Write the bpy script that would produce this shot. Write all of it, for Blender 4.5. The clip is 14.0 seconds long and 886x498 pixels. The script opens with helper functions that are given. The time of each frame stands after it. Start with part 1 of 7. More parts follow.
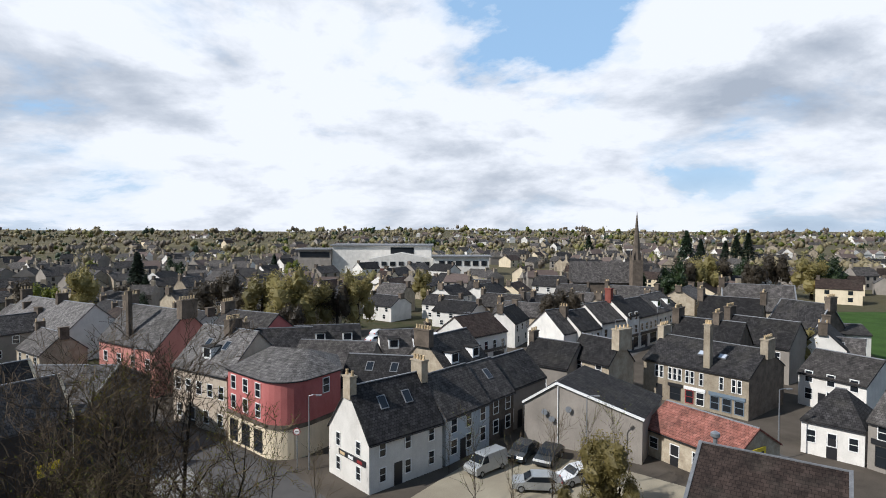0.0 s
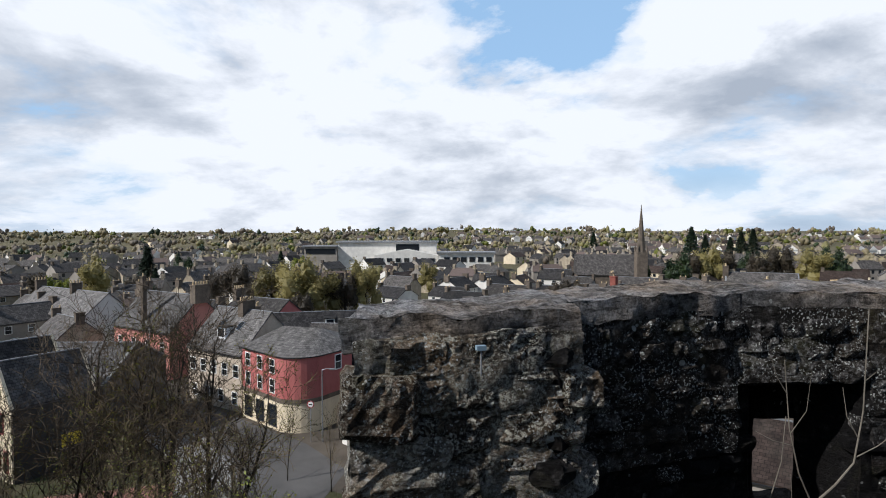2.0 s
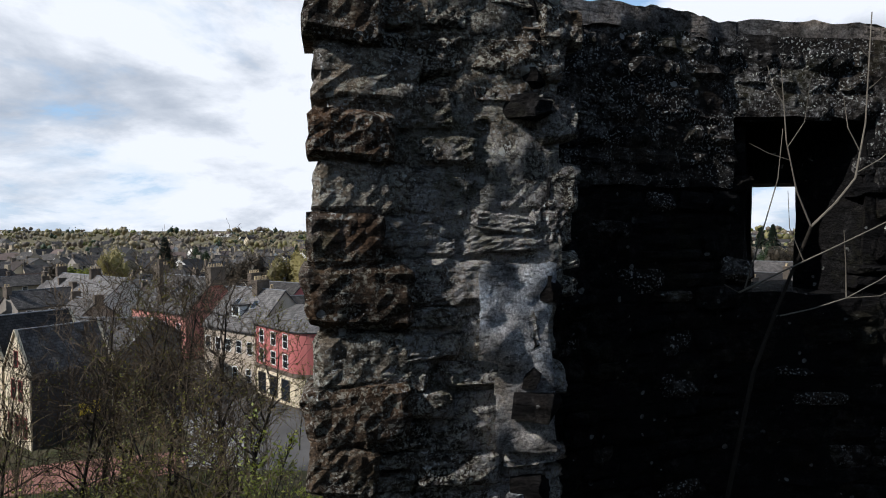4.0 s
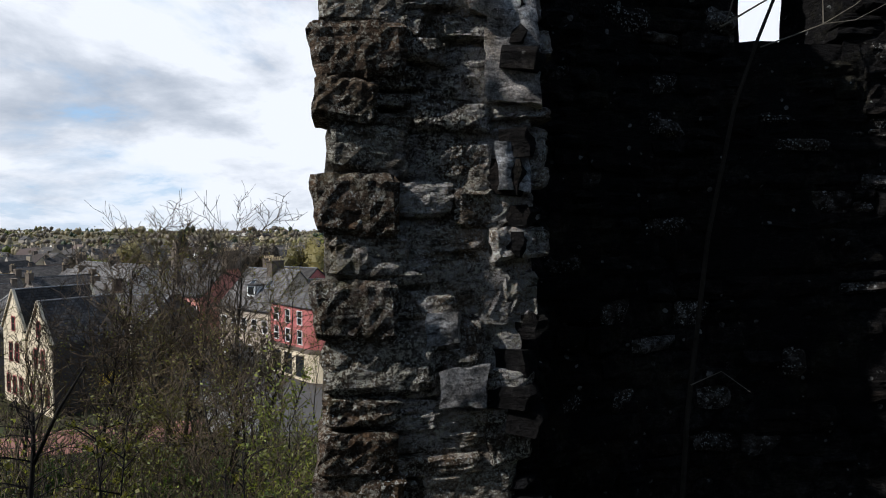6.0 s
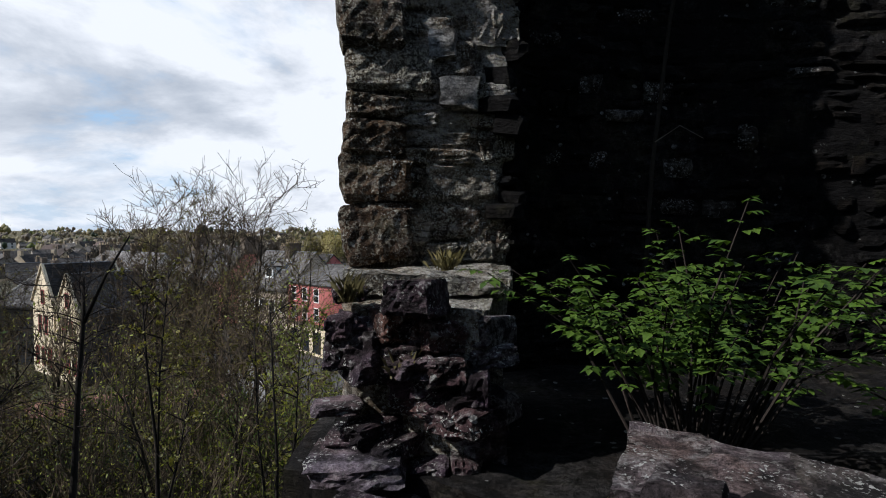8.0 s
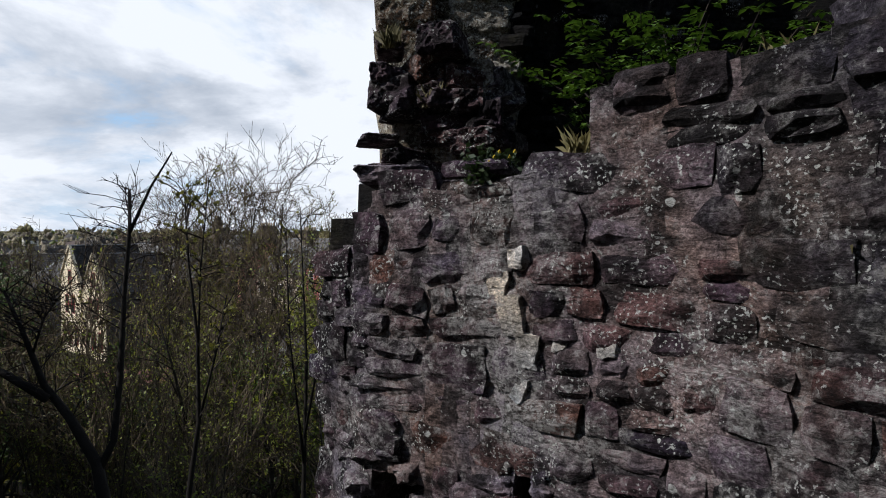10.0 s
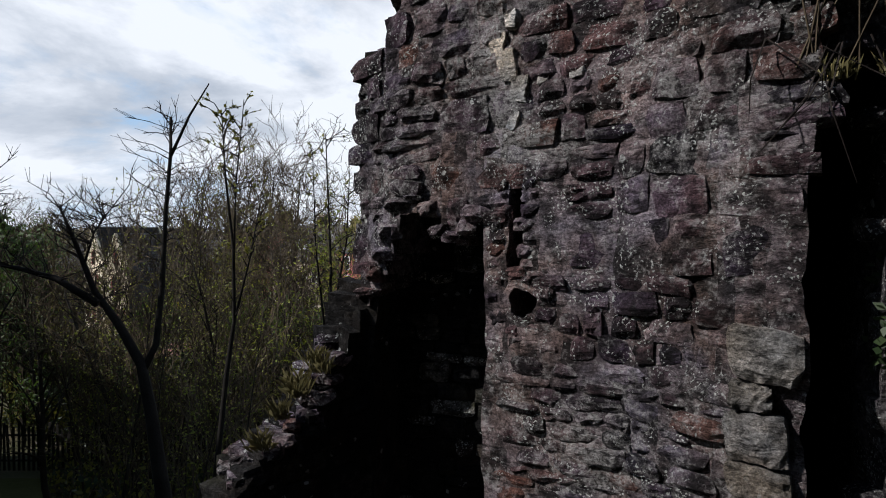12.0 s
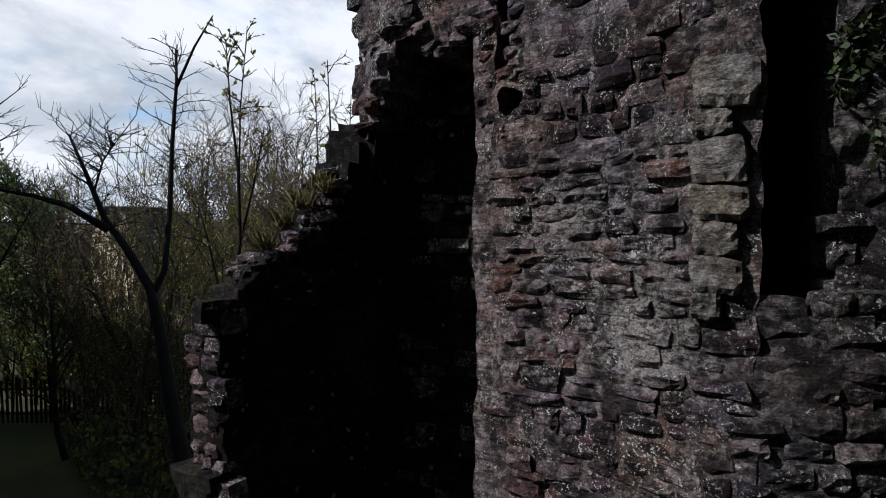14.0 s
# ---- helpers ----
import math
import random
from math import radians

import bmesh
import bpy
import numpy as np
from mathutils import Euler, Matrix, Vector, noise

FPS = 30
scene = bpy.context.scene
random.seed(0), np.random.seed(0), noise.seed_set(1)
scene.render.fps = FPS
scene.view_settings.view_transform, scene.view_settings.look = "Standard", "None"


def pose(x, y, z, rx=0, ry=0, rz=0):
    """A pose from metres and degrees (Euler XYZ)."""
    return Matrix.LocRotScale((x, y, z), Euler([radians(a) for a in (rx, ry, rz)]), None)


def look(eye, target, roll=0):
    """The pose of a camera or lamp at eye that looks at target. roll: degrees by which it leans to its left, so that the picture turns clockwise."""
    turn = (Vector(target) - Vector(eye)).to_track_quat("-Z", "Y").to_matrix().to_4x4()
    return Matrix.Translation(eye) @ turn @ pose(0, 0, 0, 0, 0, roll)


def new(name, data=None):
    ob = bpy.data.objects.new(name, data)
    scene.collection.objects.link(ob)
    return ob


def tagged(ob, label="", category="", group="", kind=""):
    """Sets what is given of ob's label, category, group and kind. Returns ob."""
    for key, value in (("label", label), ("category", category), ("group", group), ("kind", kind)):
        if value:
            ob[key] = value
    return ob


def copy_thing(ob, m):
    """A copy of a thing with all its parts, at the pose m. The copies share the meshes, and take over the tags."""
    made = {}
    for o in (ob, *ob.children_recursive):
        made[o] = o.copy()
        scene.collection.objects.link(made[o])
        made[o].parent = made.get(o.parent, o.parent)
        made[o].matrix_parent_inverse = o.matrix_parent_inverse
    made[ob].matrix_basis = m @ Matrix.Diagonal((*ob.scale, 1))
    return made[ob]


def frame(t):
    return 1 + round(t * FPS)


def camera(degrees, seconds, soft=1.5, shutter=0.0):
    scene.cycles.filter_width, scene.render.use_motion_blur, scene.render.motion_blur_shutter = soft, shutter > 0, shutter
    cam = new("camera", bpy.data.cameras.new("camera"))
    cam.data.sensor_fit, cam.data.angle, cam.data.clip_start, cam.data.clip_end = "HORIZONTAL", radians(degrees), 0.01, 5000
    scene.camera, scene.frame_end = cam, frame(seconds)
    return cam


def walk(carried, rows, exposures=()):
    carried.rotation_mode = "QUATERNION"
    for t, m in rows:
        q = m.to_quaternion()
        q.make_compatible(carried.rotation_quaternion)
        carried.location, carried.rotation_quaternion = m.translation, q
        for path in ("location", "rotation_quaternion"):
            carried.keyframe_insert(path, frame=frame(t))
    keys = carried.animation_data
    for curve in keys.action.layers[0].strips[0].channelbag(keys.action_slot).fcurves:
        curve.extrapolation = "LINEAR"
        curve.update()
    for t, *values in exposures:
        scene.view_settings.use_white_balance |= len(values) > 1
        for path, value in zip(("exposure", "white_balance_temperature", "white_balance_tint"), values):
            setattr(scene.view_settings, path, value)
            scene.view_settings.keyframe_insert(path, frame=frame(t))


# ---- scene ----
cam = camera(76.0, 14.0, soft=1.0)
PATH = [
    (0, pose(-0.000, 0.000, 21.564, 88.06, -0.16, 0.00)),
    (0.5, pose(-0.184, -0.604, 21.009, 88.09, -0.08, -0.01)),
    (1, pose(-0.349, -1.144, 20.457, 88.11, -0.01, -0.07)),
    (1.5, pose(-0.459, -1.492, 19.923, 88.13, 0.05, -0.07)),
    (2, pose(-0.446, -1.573, 19.373, 88.15, 0.08, 0.42)),
    (2.2, pose(-0.444, -1.578, 19.143, 88.16, 0.08, 0.57)),
    (4.5, pose(-0.102, -1.486, 16.392, 88.10, 0.06, 2.32)),
    (5, pose(-0.078, -1.611, 15.820, 88.09, 0.09, 2.63)),
    (5.5, pose(-0.040, -1.743, 15.254, 88.07, 0.14, 2.97)),
    (6, pose(-0.015, -1.894, 14.677, 88.08, 0.15, 3.35)),
    (6.5, pose(0.031, -2.092, 14.096, 88.11, 0.16, 3.74)),
    (7, pose(0.097, -2.348, 13.510, 88.16, 0.17, 4.16)),
    (7.5, pose(0.173, -2.665, 12.908, 88.20, 0.15, 4.55)),
    (9.8, pose(0.184, -3.684, 10.751, 88.44, -0.04, 6.13)),
    (10, pose(0.199, -3.804, 10.569, 88.45, -0.06, 6.32)),
    (10.5, pose(0.228, -4.132, 10.121, 88.49, -0.13, 6.56)),
    (11, pose(0.254, -4.422, 9.676, 88.50, -0.15, 6.88)),
    (11.5, pose(0.282, -4.697, 9.231, 88.51, -0.17, 7.22)),
    (12, pose(0.319, -4.938, 8.787, 88.49, -0.19, 7.50)),
    (12.5, pose(0.367, -5.130, 8.358, 88.38, -0.16, 7.68)),
    (13, pose(0.417, -5.207, 7.961, 88.20, -0.08, 7.79)),
    (13.5, pose(0.446, -5.249, 7.584, 87.98, 0.03, 7.87)),
    (14, pose(0.463, -5.279, 7.225, 87.74, 0.17, 7.92)),
]
walk(cam, PATH, [(0.0, 0.05, 5980, 10), (14.0, 0.05, 5980, 10)])

# ---- light ----
SUN_EL, SUN_AZ = 40.0, (-0.91, -0.415)
sun = new("sun", bpy.data.lights.new("sun", "SUN"))
sun.data.energy, sun.data.angle, sun.data.color = 5.0, radians(0.6), (1.0, 0.945, 0.865)
_h = Vector((SUN_AZ[0], SUN_AZ[1], 0)).normalized() * math.cos(radians(SUN_EL))
SUN_DIR = Vector((_h.x, _h.y, math.sin(radians(SUN_EL))))
sun.matrix_world = look(SUN_DIR * 50, (0, 0, 0))


class Nodes:
    """A short way to wire a node tree."""

    def __init__(self, tree):
        self.tree = tree

    def add(self, kind, ins=None, **props):
        n = self.tree.nodes.new(kind)
        for k, v in props.items():
            if k == "noise_dimensions":
                n.noise_dimensions = v
            elif k == "operation":
                n.operation = v
            elif k == "data_type":
                n.data_type = v
            elif k == "blend_type":
                n.blend_type = v
            elif k == "feature":
                n.feature = v
            elif k == "sky_type":
                n.sky_type = v
            elif k == "wave_type":
                n.wave_type = v
            elif k == "bands_direction":
                n.bands_direction = v
        for k, v in (ins or {}).items():
            if hasattr(v, "is_output"):
                self.tree.links.new(v, n.inputs[k])
            else:
                n.inputs[k].default_value = v
        return n

    def math(self, op, a, b=0.0, c=0.0):
        return self.add("ShaderNodeMath", {0: a, 1: b, 2: c}, operation=op).outputs[0]

    def vmath(self, op, a, b=(0, 0, 0)):
        return self.add("ShaderNodeVectorMath", {0: a, 1: b}, operation=op).outputs[0]

    def ramp(self, fac, stops):
        n = self.add("ShaderNodeValToRGB", {0: fac})
        e = n.color_ramp.elements
        while len(e) < len(stops):
            e.new(0.5)
        for el, (p, c) in zip(e, stops):
            el.position, el.color = p, (c, c, c, 1) if isinstance(c, (int, float)) else (*c, 1)
        return n.outputs[0]

    def noise(self, vec, scale, detail=4, rough=0.55, dist=0.0):
        return self.add("ShaderNodeTexNoise", {"Vector": vec, "Scale": scale, "Detail": detail, "Roughness": rough, "Distortion": dist}).outputs[0]

    def mix(self, fac, a, b, blend="MIX"):
        a = a if hasattr(a, "is_output") else (*a, 1)
        b = b if hasattr(b, "is_output") else (*b, 1)
        n = self.add("ShaderNodeMix", {0: fac, 6: a, 7: b}, data_type="RGBA", blend_type=blend)
        return n.outputs[2]

    def link(self, a, b):
        self.tree.links.new(a, b)


# ---- sky: pale blue with broken cumulus ----
world = bpy.data.worlds.new("sky")
scene.world = world
world.use_nodes = True
wn = Nodes(world.node_tree)
world.node_tree.nodes.clear()
gen = wn.add("ShaderNodeTexCoord").outputs["Generated"]
sky = wn.add("ShaderNodeTexSky", sky_type="NISHITA")
sky.sun_disc, sky.sun_elevation, sky.sun_rotation = False, radians(SUN_EL), math.atan2(SUN_AZ[0], SUN_AZ[1])
sep = wn.add("ShaderNodeSeparateXYZ", {0: gen})
low = wn.math("ADD", wn.math("MAXIMUM", sep.outputs[2], 0.0), 0.55)
flat = wn.vmath("MULTIPLY", wn.vmath("DIVIDE", gen, wn.add("ShaderNodeCombineXYZ", {0: low, 1: low, 2: low}).outputs[0]), (1.0, 1.0, 2.3))


puff = wn.add("ShaderNodeTexNoise", {"Vector": flat, "Scale": 5.0, "Detail": 6.0, "Roughness": 0.6}).outputs[1]
puffed = wn.vmath("ADD", gen, wn.vmath("MULTIPLY", wn.vmath("SUBTRACT", puff, (0.5, 0.5, 0.5)), (0.22, 0.22, 0.16)))


def lobes(spots):
    """A sum of soft bumps round compass bearings and heights (degrees), each with its size and weight."""
    total = None
    for az, el, size, weight in spots:
        c = (math.sin(radians(az)) * math.cos(radians(el)), math.cos(radians(az)) * math.cos(radians(el)), math.sin(radians(el)))
        d = wn.vmath("MULTIPLY", wn.vmath("SUBTRACT", puffed, c), (1.0, 1.0, 1.9))
        r2 = wn.add("ShaderNodeVectorMath", {0: d, 1: d}, operation="DOT_PRODUCT").outputs["Value"]
        v = wn.math("MULTIPLY", wn.math("EXPONENT", wn.math("MULTIPLY", r2, -1.0 / size ** 2)), weight)
        total = v if total is None else wn.math("ADD", total, v)
    return total


c1 = wn.noise(wn.vmath("ADD", flat, (3.1, 1.7, 0)), 2.1, 12, 0.6, 0.2)
gaps = lobes([(12, 17, 0.15, -0.20), (8, 22, 0.16, -0.2), (19, 23, 0.10, -0.12), (-5, 13.5, 0.05, -0.12), (-17, 9.5, 0.05, -0.07), (-36, 10.5, 0.07, -0.10), (-13, 9.5, 0.06, -0.08), (-20, 20, 0.05, -0.1), (36, 11.5, 0.09, -0.11), (29, 9.5, 0.08, -0.08),
              (24, 5.5, 0.08, -0.03), (27, 18, 0.18, 0.2), (-15, 16, 0.22, 0.10), (2, 8, 0.2, 0.12), (34, 6, 0.12, 0.03), (70, 30, 0.4, -0.1), (180, 40, 0.5, -0.1)])
clear = wn.ramp(sep.outputs[2], [(0.48, 0.0), (0.85, 0.26)])
clear = wn.math("ADD", clear, wn.ramp(sep.outputs[1], [(0.0, 0.22), (0.45, 0.0)]))
dens = wn.math("SUBTRACT", wn.math("ADD", wn.math("ADD", c1, gaps), 0.07), clear)
cover = wn.ramp(dens, [(0.40, 0.0), (0.47, 0.75), (0.54, 1.0)])
g1 = wn.noise(wn.vmath("ADD", flat, (0.6, 5.9, 0.8)), 2.6, 12, 0.58, 0.35)
shade = lobes([(-25, 12, 0.12, 0.17), (-32, 13, 0.10, 0.08), (-38, 6, 0.12, 0.05), (-29, 6.5, 0.09, 0.04), (29, 13.5, 0.09, 0.20), (24, 12.3, 0.07, 0.14), (35, 14.5, 0.06, 0.14), (2, 8, 0.07, 0.12), (-6, 5, 0.08, 0.07), (7, 7.5, 0.07, 0.09), (34, 7.5, 0.09, 0.04),
               (22, 20, 0.16, -0.25), (-8, 17, 0.14, -0.16), (-30, 21, 0.14, -0.12), (12, 9, 0.10, -0.12), (-16, 11, 0.08, -0.10), (-38, 19, 0.12, -0.05)])
c2 = wn.noise(wn.vmath("ADD", flat, (3.1, 1.7, 0.13)), 2.1, 12, 0.6, 0.2)
relief = wn.math("MULTIPLY", wn.math("SUBTRACT", c2, c1), 0.9)
grey = wn.ramp(wn.math("ADD", wn.math("ADD", g1, shade), relief), [(0.46, 0.0), (0.56, 0.30), (0.66, 0.62), (0.85, 1.0)])
cloud = wn.mix(grey, (1.0, 1.0, 1.01), (0.47, 0.51, 0.57))
blue = wn.mix(0.7, wn.vmath("SCALE", sky.outputs[0]), (0.46, 0.70, 0.97))
blue.node.inputs[6].links[0].from_node.inputs["Scale"].default_value = 0.12
blue = wn.mix(wn.ramp(sep.outputs[2], [(0.42, 0.0), (0.9, 1.0)]), blue, (0.17, 0.24, 0.36))
blue = wn.mix(wn.ramp(sep.outputs[1], [(-0.2, 0.75), (0.35, 0.0)]), blue, (0.22, 0.29, 0.40))
haze = wn.ramp(sep.outputs[2], [(0.0, 1.0), (0.14, 0.0)])
skycol = wn.mix(wn.math("MAXIMUM", cover, wn.math("MULTIPLY", haze, 0.6)), blue, cloud)
bg = wn.add("ShaderNodeBackground", {0: skycol, 1: 0.92})
wn.link(bg.outputs[0], wn.add("ShaderNodeOutputWorld").inputs[0])


# ---- materials ----
def material(name, rough=0.85, metal=0.0):
    m = bpy.data.materials.new(name)
    m.use_nodes = True
    n = Nodes(m.node_tree)
    b = m.node_tree.nodes["Principled BSDF"]
    b.inputs["Roughness"].default_value, b.inputs["Metallic"].default_value = rough, metal
    if rough > 0.8:
        b.inputs["Specular IOR Level"].default_value = 0.12
    return m, n, b


def bump(n, b, height, strength, dist):
    bp = n.add("ShaderNodeBump", {"Height": height, "Strength": strength, "Distance": dist})
    n.link(bp.outputs[0], b.inputs["Normal"])


def mottled(name, a, c, scale=0.6, fine=14.0, rough=0.85, strength=0.3, dist=0.02, spread=0.25, streak=0.0):
    """Two tones mixed at two scales, with a fine relief and a tint of its own for every object."""
    m, n, b = material(name, rough)
    pos = n.add("ShaderNodeNewGeometry").outputs["Position"]
    big = n.noise(pos, scale, 5)
    small = n.noise(pos, fine, 4)
    f = n.ramp(n.math("ADD", n.math("MULTIPLY", big, 0.65), n.math("MULTIPLY", small, 0.35)), [(0.36, 0.0), (0.64, 1.0)])
    col = n.mix(f, a, c)
    if streak:
        st = n.noise(n.vmath("MULTIPLY", pos, (1.1, 1.1, 0.3)), 1.0, 6, 0.7)
        col = n.mix(n.math("MULTIPLY", n.ramp(st, [(0.5, 0.0), (0.75, 1.0)]), streak), col, tuple(v * 0.45 for v in a))
    rnd = n.add("ShaderNodeObjectInfo").outputs["Random"]
    col = n.mix(1.0, col, n.ramp(rnd, [(0.0, 1 - spread), (1.0, 1 + spread)]), "MULTIPLY")
    n.link(col, b.inputs["Base Color"])
    bump(n, b, small, strength, dist)
    return m


def slate(name, a, c, course=0.28):
    """Slated roof: courses along the slope, single slates told apart by tone."""
    m, n, b = material(name, 0.75)
    b.inputs["Specular IOR Level"].default_value = 0.16
    pos = n.add("ShaderNodeNewGeometry").outputs["Position"]
    tc = n.add("ShaderNodeTexCoord").outputs["UV"]
    br = n.add("ShaderNodeTexBrick", {"Vector": tc, "Color1": (*a, 1), "Color2": (*c, 1), "Mortar": (*[v * 0.45 for v in a], 1), "Scale": 1.0,
                                      "Mortar Size": 0.018, "Bias": 0.0, "Brick Width": course * 1.1, "Row Height": course})
    moss = n.ramp(n.noise(pos, 0.35, 6), [(0.5, 0.0), (0.72, 1.0)])
    col = n.mix(n.math("MULTIPLY", moss, 0.35), br.outputs[0], (0.05, 0.046, 0.036))
    col = n.mix(1.0, col, n.ramp(n.noise(n.vmath("MULTIPLY", pos, (1.0, 1.0, 0.5)), 1.3, 6, 0.7), [(0.35, 0.55), (0.65, 1.5)]), "MULTIPLY")
    rnd = n.add("ShaderNodeObjectInfo").outputs["Random"]
    col = n.mix(1.0, col, n.ramp(rnd, [(0.0, 0.65), (1.0, 1.4)]), "MULTIPLY")
    n.link(col, b.inputs["Base Color"])
    bump(n, b, br.outputs[1], -0.4, 0.02)
    return m


def plain(name, col, rough=0.6, metal=0.0):
    m, n, b = material(name, rough, metal)
    pos = n.add("ShaderNodeNewGeometry").outputs["Position"]
    n.link(n.mix(n.noise(pos, 3.0, 4), tuple(v * 0.8 for v in col), tuple(min(1, v * 1.2) for v in col)), b.inputs["Base Color"])
    return m


def stone_material(name, tones, lichen, pale, dark, lift=1.0, lime=(), moss=0.25, discs=(), speck=0.0):
    """Weathered sandstone: a tone for every stone, sooty blotches, pale wash and specks of white lichen."""
    m, n, b = material(name, 0.92)
    geo = n.add("ShaderNodeNewGeometry")
    pos, isl = geo.outputs["Position"], geo.outputs["Random Per Island"]
    rnd = n.math("FRACT", n.math("ADD", n.add("ShaderNodeObjectInfo").outputs["Random"], n.math("MULTIPLY", isl, 3.7)))
    base = n.ramp(rnd, [(i / (len(tones) - 1), tuple(v * lift for v in c)) for i, c in enumerate(tones)])
    own = n.vmath("ADD", pos, n.add("ShaderNodeCombineXYZ", {0: n.math("MULTIPLY", rnd, 17.0), 1: n.math("MULTIPLY", rnd, 9.0), 2: n.math("MULTIPLY", rnd, 5.0)}).outputs[0])
    warp = n.vmath("ADD", pos, n.vmath("SCALE", n.add("ShaderNodeTexNoise", {"Vector": pos, "Scale": 9.0, "Detail": 3.0}).outputs[1]))
    warp.node.inputs[1].links[0].from_node.inputs["Scale"].default_value = 0.06
    grain = n.noise(pos, 55.0, 5, 0.7)
    mid = n.noise(own, 11.0, 6, 0.68)
    blot = n.noise(own, 2.6, 7, 0.66, 0.3)
    big = n.noise(pos, 0.8, 5, 0.6)
    col = n.mix(1.0, base, n.ramp(grain, [(0.32, 0.35), (0.68, 1.75)]), "MULTIPLY")
    col = n.mix(1.0, col, n.ramp(mid, [(0.34, 0.45), (0.66, 1.5)]), "MULTIPLY")
    col = n.mix(1.0, col, n.ramp(n.noise(pos, 1.3, 4, 0.6, 0.4), [(0.36, (1.10, 0.98, 0.86)), (0.62, (0.88, 0.97, 1.12))]), "MULTIPLY")
    col = n.mix(1.0, col, n.ramp(n.noise(n.vmath("MULTIPLY", warp, (1.0, 1.0, 0.6)), 0.95, 6, 0.62, 0.5), [(0.36, 0.42), (0.50, 1.0), (0.68, 1.3)]), "MULTIPLY")
    col = n.mix(n.math("MULTIPLY", n.ramp(blot, [(0.43, 1.0), (0.55, 0.0)]), dark), col, (0.009, 0.008, 0.008))
    run_off = n.math("ADD", n.math("MULTIPLY", big, 0.45), n.math("MULTIPLY", mid, 0.55))
    for c, size in lime:
        d = n.vmath("DIVIDE", n.vmath("SUBTRACT", pos, c), size)
        r2 = n.add("ShaderNodeVectorMath", {0: d, 1: d}, operation="DOT_PRODUCT").outputs["Value"]
        run_off = n.math("ADD", run_off, n.math("MULTIPLY", n.math("EXPONENT", n.math("MULTIPLY", r2, -1.0)), 0.22))
    wash = n.math("MULTIPLY", n.ramp(run_off, [(0.50, 0.0), (0.60, 1.0)]), pale)
    wash = n.math("MULTIPLY", wash, n.ramp(n.noise(warp, 34.0, 5, 0.75), [(0.42, 0.12), (0.54, 1.0)]))
    col = n.mix(wash, col, (0.42, 0.395, 0.38))
    spots = n.add("ShaderNodeTexVoronoi", {"Vector": warp, "Scale": 8.5, "Randomness": 1.0})
    sz = n.math("MULTIPLY", n.add("ShaderNodeSeparateColor", {0: spots.outputs["Color"]}).outputs[0], 0.24)
    lich = n.math("MULTIPLY", n.math("LESS_THAN", spots.outputs["Distance"], sz), n.ramp(n.noise(pos, 1.9, 5, 0.7), [(0.50, 0.0), (0.58, 1.0)]))
    fine = n.ramp(n.noise(pos, 48.0, 3, 0.55), [(0.58, 0.0), (0.62, 1.0)])
    lo = 0.49 - (lichen - 0.9) * 0.5
    fine = n.math("MULTIPLY", fine, n.ramp(n.noise(warp, 2.9, 6, 0.72), [(lo, 0.0), (lo + 0.09, 1.0)]))
    for c, size in discs:
        d = n.vmath("DIVIDE", n.vmath("SUBTRACT", warp, c), (size, 0.3, size * 1.2))
        r2 = n.add("ShaderNodeVectorMath", {0: d, 1: d}, operation="DOT_PRODUCT").outputs["Value"]
        fine = n.math("MAXIMUM", fine, n.ramp(r2, [(0.8, 1.0), (1.0, 0.0)]))
    lich = n.math("MULTIPLY", n.math("MAXIMUM", n.math("MULTIPLY", lich, 0.8), fine), lichen)
    col = n.mix(lich, col, (0.58, 0.58, 0.55))
    if speck:
        crust = n.math("MULTIPLY", n.ramp(n.noise(warp, 36.0, 5, 0.75), [(0.515, 0.0), (0.55, 1.0)]), n.ramp(n.noise(warp, 4.5, 5, 0.7), [(0.42, 0.0), (0.54, 1.0)]))
        col = n.mix(n.math("MULTIPLY", crust, speck), col, (0.52, 0.495, 0.41))
    green = n.math("MULTIPLY", n.ramp(n.noise(pos, 1.6, 5, 0.7), [(0.54, 0.0), (0.70, 1.0)]), moss)
    col = n.mix(green, col, (0.075, 0.07, 0.028))
    n.link(col, b.inputs["Base Color"])
    bed = n.noise(n.vmath("MULTIPLY", warp, (1.0, 1.0, 4.5)), 6.0, 5, 0.65)
    h = n.math("ADD", n.math("ADD", n.noise(warp, 9.0, 9, 0.72, 0.3), n.math("MULTIPLY", grain, 0.35)), n.math("MULTIPLY", bed, 0.6))
    crack = n.ramp(bed, [(0.36, 0.3), (0.46, 1.0)])
    n.link(n.mix(1.0, col, crack, "MULTIPLY"), b.inputs["Base Color"])
    bump(n, b, h, 1.0, 0.1)
    return m


WHITE = mottled("white_harling", (0.58, 0.55, 0.50), (0.74, 0.705, 0.645), 0.5, 9, 0.9, 0.3, 0.02, 0.12, 0.22)
CREAM = mottled("cream_render", (0.60, 0.50, 0.345), (0.72, 0.615, 0.45), 0.4, 9, 0.9, 0.3, 0.02, 0.05, 0.3)
GREYW = mottled("grey_render", (0.22, 0.195, 0.168), (0.31, 0.277, 0.24), 0.35, 9, 0.9, 0.3, 0.02, 0.15, 0.3)
SAND = mottled("sandstone_wall", (0.26, 0.21, 0.15), (0.42, 0.36, 0.27), 0.9, 5, 0.9, 0.4, 0.03, 0.2, 0.5)
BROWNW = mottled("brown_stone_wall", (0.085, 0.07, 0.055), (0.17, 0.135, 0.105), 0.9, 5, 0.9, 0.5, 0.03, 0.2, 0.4)
